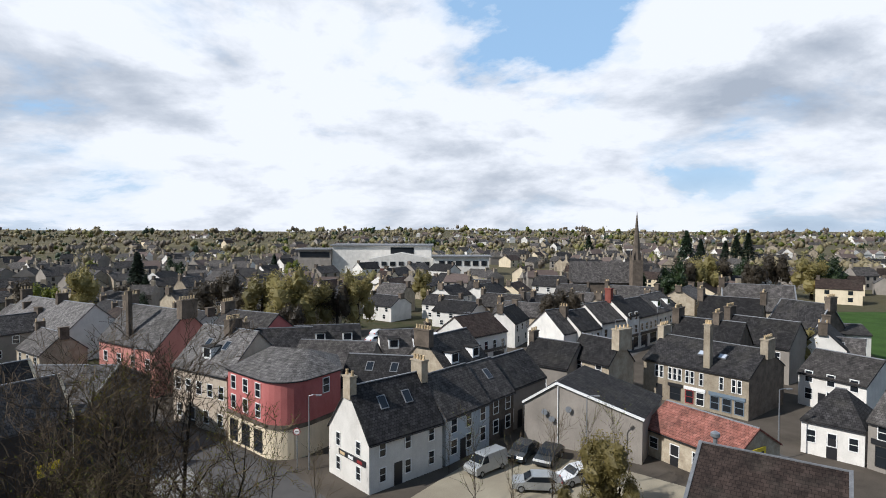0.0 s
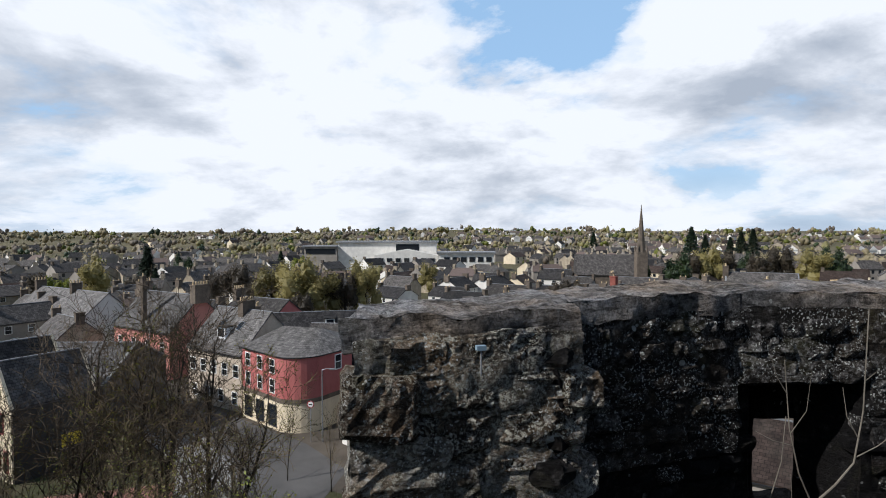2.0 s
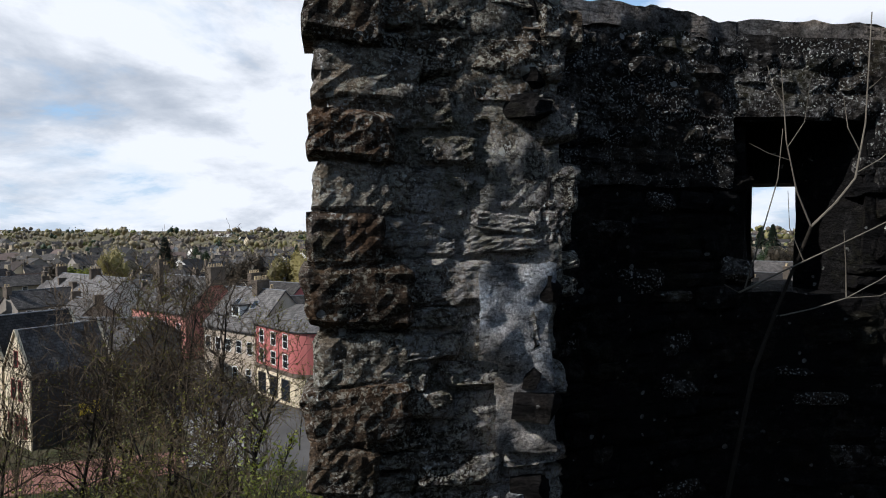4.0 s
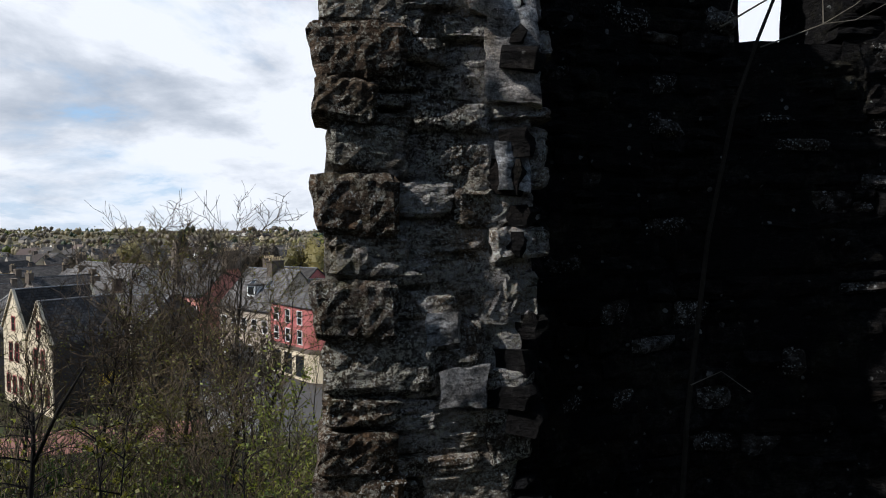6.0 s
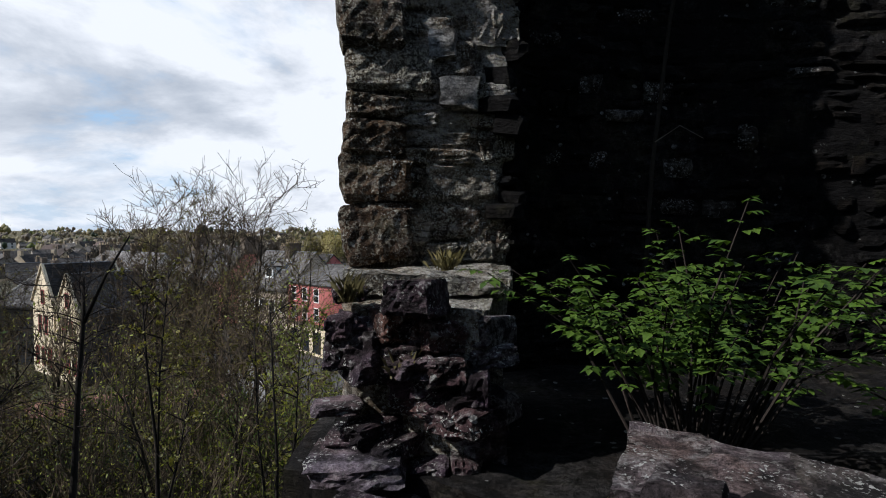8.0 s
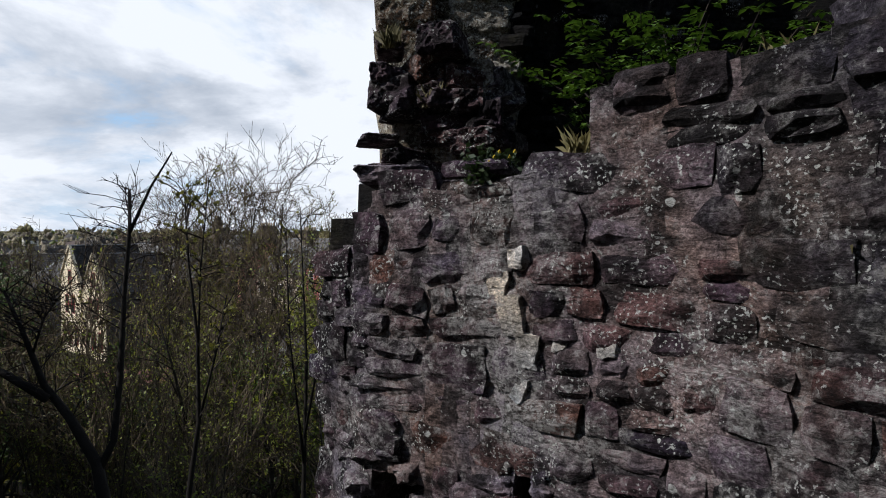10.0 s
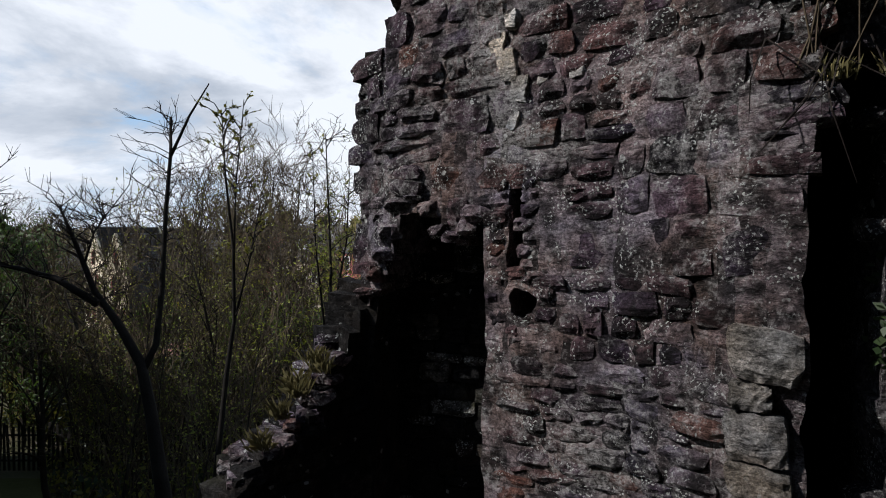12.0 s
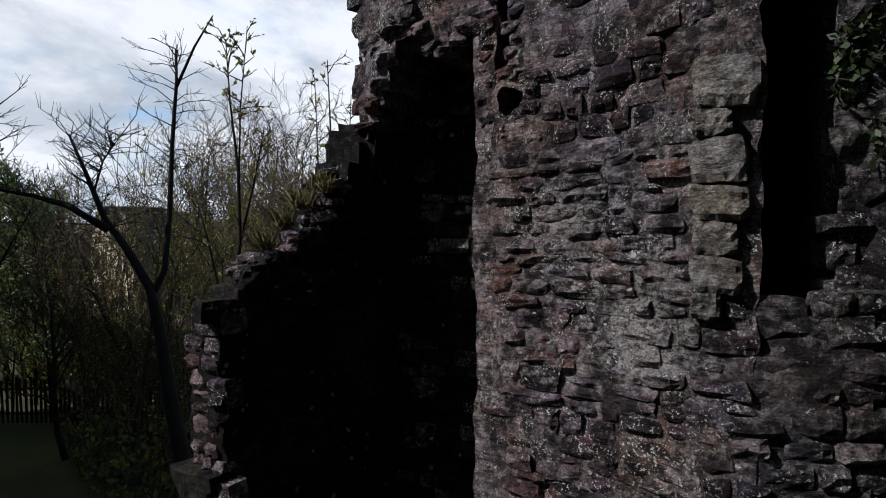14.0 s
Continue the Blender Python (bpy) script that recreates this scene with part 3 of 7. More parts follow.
house((-6.2, 47.4), (0.0, 53.1), 6.4, 4.5, 4.1, WHITE, SLATE_D, "white harled corner house with a steep dark slate roof", rows=((0.8, 3), (3.0, 3)), gable_windows=2,
      chims=((0.02, 0.5, 0.9, 0.7, 1.1, 2), (0.98, 0.5, 1.1, 0.8, 1.6, 4)), skylights=2, chim_mat=SAND, win=(0.6, 1.15))
house((0.35, 53.3), (4.9, 58.7), 6.5, 4.7, 3.4, BLUEW, SLATE, "pale blue-white harled house with a grey slate roof", rows=((0.9, 3), (3.0, 3)), chims=())
house((4.95, 59.05), (7.9, 62.5), 6.5, 4.7, 3.2, BROWNW, SLATE, "dark stone house with a grey slate roof beside white one", rows=((0.9, 2), (3.0, 2)), skylights=1)
# grey hall: an uneven gable to the yard, its long slope to one side
hall = thing("house", "grey rendered hall with pale verges and an uneven gable", "house", "town houses", m=Matrix.LocRotScale((8.8, 60.2, GZ), Euler((0, 0, math.atan2(-0.52, 0.85))), None))
hs = Shape()
for y0, rev in ((0.0, False), (9.0, True)):
    q = [(0, y0, -0.5), (12.2, y0, -0.5), (12.2, y0, 4.3), (3.6, y0, 6.55), (0, y0, 4.1)]
    hs.face(q[::-1] if rev else q)
hs.face([(0, 9, -0.5), (0, 0, -0.5), (0, 0, 4.1), (0, 9, 4.1)]).face([(12.2, 0, -0.5), (12.2, 9, -0.5), (12.2, 9, 4.3), (12.2, 0, 4.3)])
part("wall", hs, GREYW, hall)
hr_ = Shape()
for p, q in (((-0.2, 4.02), (3.6, 6.6)), ((3.6, 6.6), (12.4, 4.28))):
    l = math.hypot(q[0] - p[0], q[1] - p[1])
    hr_.face([(p[0], -0.15, p[1] + 0.12), (q[0], -0.15, q[1] + 0.12), (q[0], 9.2, q[1] + 0.12), (p[0], 9.2, p[1] + 0.12)][::-1], [(9.3, 0), (9.3, l), (0, l), (0, 0)])
    hr_.face([(p[0], -0.15, p[1] + 0.12), (p[0], -0.15, p[1] - 0.1), (q[0], -0.15, q[1] - 0.1), (q[0], -0.15, q[1] + 0.12)])
rf_ = part("roof", hr_, SLATE_D, hall)
for p, q in (((-0.2, 4.12), (3.6, 6.7)), ((3.6, 6.7), (12.4, 4.38))):
    part("verge", Shape().tube([(p[0], -0.12, p[1] + 0.02), (q[0], -0.12, q[1] + 0.02)], [0.15, 0.15], 4), TRIM, rf_)
part("downpipe", Shape().tube([(3.75, -0.1, 0.2), (3.75, -0.1, 6.4)], [0.06, 0.06], 6), TRIM, hall)
for x, z in ((2.3, 3.5), (3.1, 2.9), (4.9, 4.2)):
    part("satellite_dish", Shape().tube([(x, -0.02, z), (x + 0.05, -0.25, z + 0.03), (x + 0.08, -0.34, z + 0.05)], [0.03, 0.1, 0.32], 12), METAL, hall)
house((6.7, 61.7), (12.5, 68.5), 6.5, 4.8, 2.8, GREYW, SLATE_D, "low grey house with a dark slate roof", rows=((1.0, 3),))
house((-31.8, 66.4), (-23.4, 61.0), 8.5, 6.6, 4.2, BUFF, SLATE_L, "pale stone terrace house with dormer and grey slates", rows=((0.8, 4), (3.9, 5)), chims=((0.55, 0.5, 1.0, 1.0, 1.8, 5),), dormers=1, skylights=2)
house((-50.3, 82.5), (-38.3, 75.0), 9.5, 6.5, 4.6, PINK, SLATE_L, "salmon pink house with a grey slate roof and tall chimneys", rows=((0.9, 4), (3.6, 4)), chims=((0.0, 0.5, 1.3, 1.0, 2.0, 5), (1.0, 0.5, 1.5, 1.2, 2.4, 6), (0.45, 0.1, 2.6, 0.6, 0.6, 1)))
house((-84.0, 107.0), (-62.6, 94.0), 9, 5.5, 3.9, WHITE, SLATE_L, "white terrace with grey slate roof", rows=((0.9, 7), (3.4, 7)), chims=((0.55, 0.5, 1.2, 0.9, 1.8, 4), (0.0, 0.5, 1.2, 0.9, 1.8, 4)))
house((1.0, 67.0), (6.5, 74.0), 8.5, 5.0, 4.2, SAND, SLATE, "stone house with dormers and a stepped chimney gable", rows=((1.0, 3),), dormers=2, chims=((0.0, 0.5, 1.0, 0.9, 2.4, 6),))
house((4.8, 89.6), (10.9, 95.8), 8, 5.5, 2.8, WHITE, SLATE_B, "white shop with a brown tiled roof", rows=((3.0, 4),), shop=DARKT)
house((20.5, 95.5), (24.0, 98.5), 8, 5.0, 3.5, WHITE, SLATE, "white gabled cottage with slate roof", rows=((1.0, 2),))
house((23.8, 97.0), (28.3, 100.6), 7.5, 5.2, 3.0, WHITE, SLATE_D, "white shop with dark shopfront on the high street", rows=((3.1, 3),), shop=DARKT, chims=((0.0, 0.5, 0.8, 0.8, 1.4, 3),))
house((28.4, 100.7), (34.0, 105.0), 7.5, 6.0, 3.0, WHITE, SLATE, "white shop with a blue shopfront", rows=((3.4, 3),), shop=BLUET)
house((34.2, 104.5), (37.4, 107.5), 8, 6.6, 3.2, WHITE, SLATE_D, "tall white gabled building with red chimney", rows=((3.3, 2), (5.8, 2)), shop=DARKT, chims=((0.05, 0.5, 1.6, 0.9, 1.2, 1),), chim_mat=BRICK)
house((37.6, 107.6), (43.0, 113.0), 7.5, 6.0, 3.0, WHITE, SLATE_D, "white shop with slate roof and dark fascia", rows=((3.4, 4),), shop=DARKT)
house((43.2, 113.2), (50.5, 121.5), 7.5, 6.0, 3.2, WHITE, SLATE, "white and grey shop on the high street", rows=((3.4, 4),), shop=DARKT, dormers=2)
block_ = house((27.5, 77.0), (36.2, 66.4), 10.5, 5.1, 2.7, SAND, SLATE_D, "two storey sandstone block with shops and slate roof", rows=(), door=False, chims=((0.0, 0.5, 1.2, 0.9, 2.0, 4), (0.62, 0.06, 2.9, 0.8, 0.8, 3), (1.0, 0.5, 1.3, 0.9, 2.2, 5)), skylights=0, chim_mat=SAND)
for x, n in ((2.3, 2), (4.5, 3), (6.5, 2), (8.0, 1), (10.5, 1), (12.3, 2)):
    for i in range(n):
        window(block_, Matrix.Identity(4), x + (i - (n - 1) / 2) * 0.66, 3.05, 0.4, 1.5)
for x0, x1, mt in ((3.6, 5.6, DARKT), (5.8, 8.6, TRIM), (9.0, 13.4, BLUEG)):
    part("fascia", Shape().box(x0, -0.14, 2.2, x1, 0.02, 2.6), mt, block_)
    for i in range(max(1, int((x1 - x0) / 1.4))):
        w = (x1 - x0) / max(1, int((x1 - x0) / 1.4))
        window(block_, Matrix.Identity(4), x0 + (i + 0.5) * w, 0.5, w * 0.66, 1.55, REDT if mt is TRIM and i == 0 else mt)
part("door", Shape().box(1.9, -0.03, 0.0, 2.8, 0.04, 2.1), DARKT, block_)
bl_ = math.hypot(8.7, 10.6)
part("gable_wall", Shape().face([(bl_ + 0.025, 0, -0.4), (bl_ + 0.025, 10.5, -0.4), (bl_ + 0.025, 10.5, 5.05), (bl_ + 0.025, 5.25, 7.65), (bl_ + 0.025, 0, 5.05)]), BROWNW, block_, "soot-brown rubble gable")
for x in (6.9, 9.5):
    sk = Matrix.LocRotScale((x, 1.6, 6.1), Euler((math.atan2(2.7, 5.25), 0, 0)), None)
    lite_ = part("skylight", Shape().box(-0.5, 0.6, -0.08, 0.5, 1.5, 0.14, sk), LEAD, block_)
    part("skylight_pane", Shape().box(-0.4, 0.7, 0.1, 0.4, 1.4, 0.16, sk), SKYPANE, lite_)
house((20.4, 56.7), (25.3, 48.4), 7.0, 2.8, 2.0, SAND, TILE_R, "low hall with a red tiled roof", rows=((1.0, 4),), win=(0.9, 1.0))
house((16.4, 37.9), (24.0, 32.6), 11.0, 3.9, 2.6, GREYW, SLATE_B, "low building with a brown tiled roof and steel flue", rows=((1.0, 4),), verge=LEAD)
house((36.6, 57.2), (40.3, 53.4), 7, 3.5, 2.8, WHITE, SLATE_D, "white building with a hipped slate roof by the road", rows=((1.3, 3),), hip=2.2, win=(0.7, 1.2))
house((40.4, 53.2), (44.0, 46.5), 8, 4.6, 2.8, GREYW, SLATE, "grey rendered shop with white sash windows", rows=((3.1, 3),), shop=DARKT)
house((46.5, 73.5), (50.2, 66.5), 8, 4.2, 2.6, WHITE, SLATE, "white house behind the sandstone block", rows=((1.0, 3), (3.2, 3)))
house((-11.5, 62.5), (-3.0, 61.0), 7, 5.2, 2.8, GREYW, SLATE_D, "dark slated house behind the corner house", rows=((1.0, 3),), skylights=2)
house((-36.5, 86.5), (-27.0, 81.5), 9, 6.5, 3.2, REDW, SLATE, "dark red house with broad slate roof", rows=((1.0, 3), (3.6, 3)), chims=((0.0, 0.5, 1.2, 0.9, 2.0, 5),))
house((-24.5, 84.0), (-12.5, 86.5), 8, 4.6, 2.8, WHITE, SLATE_D, "low white house with dark slate roof and dormers", rows=((1.0, 4),), dormers=3)
house((-20.0, 73.5), (-9.5, 72.0), 8, 4.6, 2.8, GREYW, SLATE, "grey slated back house", rows=((1.0, 3),))

house((47.0, 104.5), (55.5, 98.5), 8, 6.0, 4.2, SAND, SLATE_D, "old stone house with crowded chimney pots", rows=((1.0, 3), (3.6, 3)), chims=((0.0, 0.5, 1.3, 1.0, 2.2, 6), (1.0, 0.5, 1.2, 1.0, 2.0, 5)))
house((56.0, 113.0), (68.0, 108.0), 9, 7.0, 4.6, SAND, SLATE, "large stone house with pale roof verges", rows=((1.0, 4), (4.2, 4)), chims=((0.0, 0.5, 1.2, 1.0, 1.8, 4),), verge=LEAD)
house((58.0, 101.0), (61.5, 93.0), 7.5, 6.2, 4.0, BROWNW, SLATE_D, "brown stone gabled house with steep slates", rows=((1.0, 3), (3.6, 3)), verge=LEAD, chims=((1.0, 0.5, 1.2, 0.9, 1.8, 4),))
house((65.0, 95.5), (71.5, 94.0), 7, 5.2, 1.2, WHITE, SLATE, "white house with a shallow roof", rows=((0.9, 3), (3.2, 3)))
house((54.5, 87.0), (61.5, 82.0), 7, 3.4, 2.8, SAND, SLATE, "low stone outbuilding with slate roof", rows=((1.0, 3),), skylights=2)
house((44.0, 90.0), (50.5, 82.0), 8, 5.4, 3.4, GREYW, SLATE_D, "grey house with dark slates behind the sandstone block", rows=((1.0, 3), (3.2, 3)), chims=((0.0, 0.5, 1.3, 1.0, 2.2, 6),))
house((34.0, 85.0), (41.0, 78.5), 8, 5.6, 3.6, BROWNW, SLATE_D, "dark stone house with broad chimney row", rows=((1.0, 3), (3.2, 3)), chims=((0.0, 0.5, 1.3, 1.0, 2.4, 8), (0.6, 0.5, 1.1, 0.9, 1.6, 4)))
house((17.6, 78.0), (21.4, 72.4), 5.0, 5.2, 2.8, SAND, SLATE_D, "narrow stone house with a massive chimney gable", rows=((1.0, 2), (3.6, 2)), chims=((1.0, 0.5, 1.6, 1.2, 2.6, 4),), chim_mat=SAND)
house((11.0, 79.0), (16.5, 74.5), 7, 4.2, 2.8, GREYW, SLATE_D, "low grey back house with dark slates", rows=((1.0, 3),), chims=((0.0, 0.5, 0.9, 0.8, 1.4, 3),))
house((-8.5, 79.0), (-1.5, 80.5), 7.5, 4.8, 3.0, WHITE, SLATE, "white house with slate roof behind the stone gable", rows=((1.0, 3),), chims=((1.0, 0.5, 0.9, 0.8, 1.6, 4),), dormers=2)
house((-27.0, 76.0), (-18.0, 78.0), 7.5, 5.2, 3.2, SAND, SLATE_D, "stone back house with dark slate roof", rows=((1.0, 3),), chims=((0.0, 0.5, 1.1, 0.9, 1.8, 4),))

# distant streets: plain houses of three makes, copied
makes, plainer = [], []
for wall, roof, lab in ((SAND, SLATE, "stone house with slate roof"), (WHITE, SLATE_D, "white house with dark slate roof"), (GREYW, SLATE, "grey rendered house with slate roof"), (CREAM, SLATE_B, "cream house with brown tiled roof")):
    makes.append(house((0, -900), (9.5, -900), 7.5, 5.2, 3.0, wall, roof, lab, rows=((0.9, 2), (3.3, 3)), chims=((0.0, 0.5, 0.9, 0.7, 1.5, 2), (1.0, 0.5, 0.9, 0.7, 1.5, 0)), door=False))
    plainer.append(house((0, -900), (9.5, -900), 7.5, 5.2, 3.0, wall, roof, lab + " far off", rows=((1.0, 2), (3.3, 2)), chims=((0.05, 0.5, 0.9, 0.7, 1.3, 0),), door=False, lite=True))
far = []
taken = []
for count, lo, hi, gap in ((105, 100, 260, 9.6), (120, 240, 760, 13)):
    tries = made = 0
    while made < count and tries < 6000:
        tries += 1
        d = lo + (hi - lo) * rng.random() ** 1.3
        ang = rng.uniform(-46, 41)
        x, y = d * math.sin(radians(ang)), d * math.cos(radians(ang))
        if -80 < x < 40 and 258 < y < 330 or 14 < x < 76 and 85 < y < 130 or 34 < x < 64 and 155 < y < 185 or 74 < x < 200 and 90 < y < 165 or abs(x + 6) < 16 and 96 < y < 126:
            continue
        if -48 < x < -14 and 86 < y < 130 or -86 < x < -58 and 92 < y < 118:
            continue
        if any((x - p) ** 2 + (y - q) ** 2 < gap ** 2 for p, q in taken):
            continue
        taken.append((x, y))
        made += 1
        row = noise.noise(Vector((x * 0.011, y * 0.011, 2.0)))
        rot = (-32 if row > 0 else 55) + rng.choice((0, 0, 90)) + rng.uniform(-6, 6)
        sc = rng.uniform(0.75, 1.15)
        ob = copy_thing(rng.choice(makes if d < 190 else (plainer[0], plainer[2], plainer[2], plainer[1], plainer[3], plainer[0])), pose(x, y, height(x, y), 0, 0, rot))
        ob.scale = (sc * rng.uniform(0.9, 1.3), sc, rng.uniform(0.7, 1.0))
        far.append(ob)
for mk in (*makes, *plainer):
    for o in (*mk.children_recursive, mk):
        bpy.data.objects.remove(o)

# ---- castle ruin ----
BROWN_TONES = [(0.038, 0.025, 0.033), (0.11, 0.065, 0.066), (0.053, 0.034, 0.052), (0.221, 0.171, 0.181), (0.023, 0.017, 0.027), (0.126, 0.065, 0.052), (0.089, 0.06, 0.08), (0.168, 0.127, 0.128), (0.044, 0.029, 0.043)]
LIME = [((0.12, -0.35, 10.25), (0.13, 0.4, 0.35)), ((0.25, -0.45, 9.75), (0.14, 0.4, 0.25)), ((0.5, -0.6, 9.45), (0.3, 0.4, 0.14)), ((0.18, 2.1, 16.1), (0.3, 0.5, 0.55)), ((0.26, 2.1, 15.6), (0.2, 0.5, 0.5)), ((1.3, -1.15, 6.4), (0.16, 0.4, 0.3)), ((0.24, 2.2, 14.5), (0.17, 0.5, 1.2)), ((0.1, 2.2, 16.9), (0.3, 0.5, 0.35)), ((-0.3, 2.0, 13.35), (0.25, 0.5, 0.2)), ((-0.55, 2.0, 14.9), (0.35, 0.5, 0.3)), ((-0.6, 2.0, 16.25), (0.3, 0.5, 0.14)), ((-0.35, 2.0, 17.0), (0.2, 0.5, 0.3))]
STONE = stone_material("weathered_sandstone", BROWN_TONES, 0.91, 0.7, 0.85, 1.1, LIME, 0.08)
MORTAR = stone_material("old_lime_mortar", [(0.126, 0.096, 0.098), (0.22, 0.174, 0.176), (0.158, 0.115, 0.108)], 0.9, 0.65, 0.85, 1.0, LIME, 0.08)
DISCS = [((0.28, 2.15, 18.0), 0.05), ((-1.08, 1.92, 18.0), 0.035), ((-1.0, 1.9, 17.94), 0.02), ((-0.86, 1.95, 16.4), 0.03), ((0.12, 2.1, 17.5), 0.022)]
PIERST = stone_material("lichened_pier_stone", [(0.09, 0.06, 0.037), (0.2, 0.153, 0.104), (0.055, 0.038, 0.025), (0.26, 0.208, 0.15), (0.125, 0.08, 0.053)], 1.0, 1.0, 0.65, 1.0, LIME, 0.75, DISCS, 0.75)
PIERDK = stone_material("brown_corner_stone", [(0.085, 0.05, 0.029), (0.12, 0.078, 0.045), (0.06, 0.037, 0.022)], 0.9, 0.35, 0.5, 1.0, (), 0.7, (), 0.5)
PIERPL = stone_material("pale_crusted_corner_stone", [(0.17, 0.138, 0.098), (0.24, 0.2, 0.15), (0.125, 0.1, 0.07)], 1.0, 1.0, 0.35, 1.0, (), 0.35, (), 0.9)
PIERMO = stone_material("lichened_pier_mortar", [(0.17, 0.137, 0.1), (0.27, 0.223, 0.165)], 1.0, 1.0, 0.5, 1.0, LIME, 0.7, DISCS, 0.8)
PLASTER = stone_material("pale_lime_plaster", [(0.50, 0.47, 0.43), (0.62, 0.59, 0.55)], 0.7, 1.0, 0.45, 1.0, (), 0.12)
# dark tones serve the stained wall head and painted shade beside the opening
CRAGST = stone_material("stain_and_shade_sandstone", [(0.022, 0.017, 0.021), (0.06, 0.047, 0.05), (0.036, 0.028, 0.034), (0.11, 0.09, 0.085)], 0.9, 0.5, 0.85, 1.0, (), 0.2)
LICHENED = stone_material("lichened_dark_stone", [(0.026, 0.022, 0.018), (0.06, 0.05, 0.04), (0.036, 0.032, 0.028)], 1.0, 0.6, 0.7, 1.0, (), 0.5)
DRESS = stone_material("dressed_grey_ashlar", [(0.21, 0.19, 0.165), (0.26, 0.232, 0.205), (0.165, 0.145, 0.125)], 0.6, 0.5, 0.35)
# near-black tones: soot, plus the shade of unlit faces put into the colour
SHADE_SOOT = stone_material("shade_and_soot_stone", [(0.007, 0.006, 0.0055), (0.015, 0.0115, 0.009), (0.008, 0.0075, 0.0075)], 0.6, 0.08, 0.95, 1.0)
CAP = stone_material("cement_capping", [(0.22, 0.192, 0.165), (0.29, 0.255, 0.22)], 0.5, 0.6, 0.4, 1.0, (), 0.35)


def jitter(p, amp, freq=2.3):
    q = Vector(p) * freq
    return noise.noise_vector(q) * amp + noise.noise_vector(q * 3.1) * amp * 0.5 + noise.noise_vector(q * 8.7) * amp * 0.3


def rough_block(s, quad, z0, z1, res=0.14, amp=0.05):
    """A block over four plan corners (counter-clockwise from the front left), with uneven faces, added to s."""
    p = [Vector((x, y, 0)) for x, y in quad]
    up = Vector((0, 0, 1))

    def sheet(o, u, w, flip):
        nu, nw = max(1, round(u[0].length / res)), max(1, round(w / res))
        i = len(s.v)
        for b in range(nw + 1):
            for a in range(nu + 1):
                q = o + u[0] * (a / nu) + up * (w * b / nw)
                s.v.append(tuple(q + jitter(q, amp)))
        for b in range(nw):
            for a in range(nu):
                k = i + b * (nu + 1) + a
                s.f.append((k, k + 1, k + nu + 2, k + nu + 1))

    for k in range(4):
        a, b = p[k], p[(k + 1) % 4]
        sheet(Vector((a.x, a.y, z0)), (b - a,), z1 - z0, False)
    for z, fl in ((z1, False), (z0, True)):
        nu = max(1, round(max((p[1] - p[0]).length, (p[2] - p[3]).length) / res))
        nw = max(1, round(max((p[3] - p[0]).length, (p[2] - p[1]).length) / res))
        i = len(s.v)
        for b in range(nw + 1):
            for a in range(nu + 1):
                q = (p[0].lerp(p[1], a / nu)).lerp(p[3].lerp(p[2], a / nu), b / nw)
                q = Vector((q.x, q.y, z))
                s.v.append(tuple(q + jitter(q, amp)))
        for b in range(nw):
            for a in range(nu):
                k = i + b * (nu + 1) + a
                f = (k, k + 1, k + nu + 2, k + nu + 1)
                s.f.append(f[::-1] if fl else f)
    return s


def stone_shape(seed, nx=5, nz=4, rough=0.16, edge_in=0.12):
    """A rough block one unit each way, its face to -y: worn edges, crooked outline, a hewn, uneven front."""
    r = random.Random(seed)
    s = Shape()
    off = Vector((r.uniform(0, 90), r.uniform(0, 90), 0))
    cor = [(r.uniform(-0.07, 0.07), r.uniform(-0.12, 0.12)) for _ in range(4)]
    for j in range(nz):
        for i in range(nx):
            fx, fz = i / (nx - 1), j / (nz - 1)
            x, z = fx - 0.5, fz - 0.5
            ex, ez = abs(x) * 2, abs(z) * 2
            edge = max(ex, ez) > 0.99
            k = noise.noise(Vector((x * 2.2, 0, z * 2.2)) + off) + 0.5 * noise.noise(Vector((x * 6, 0, z * 6)) + off)
            y = -0.5 + (edge_in + 0.10 * r.random() if edge else 0.05 * r.random()) - rough * k
            pull = 0.92 + 0.08 * r.random() if edge else 1.0
            if ex > 0.99 and ez > 0.99:
                pull, y = 0.84 + 0.13 * r.random(), y + 0.06
            wx = (cor[0][0] * (1 - fx) + cor[1][0] * fx) * (1 - fz) + (cor[2][0] * (1 - fx) + cor[3][0] * fx) * fz
            wz = (cor[0][1] * (1 - fx) + cor[1][1] * fx) * (1 - fz) + (cor[2][1] * (1 - fx) + cor[3][1] * fx) * fz
            s.v.append((x * pull + wx + 0.06 / nx * r.uniform(-1, 1), y, z * pull + wz + 0.1 / nz * r.uniform(-1, 1)))
    s.f += [(j * nx + i, j * nx + i + 1, (j + 1) * nx + i + 1, (j + 1) * nx + i) for j in range(nz - 1) for i in range(nx - 1)]
    ring = [i for i in range(nx)] + [j * nx + nx - 1 for j in range(1, nz)] + [(nz - 1) * nx + i for i in range(nx - 2, -1, -1)] + [j * nx for j in range(nz - 2, 0, -1)]
    base = len(s.v)
    for k in ring:
        x, y, z = s.v[k]
        s.v.append((x * 0.97, 0.5, z * 0.97))
    n = len(ring)
    s.f += [(ring[(k + 1) % n], ring[k], base + k, base + (k + 1) % n) for k in range(n)]
    return s


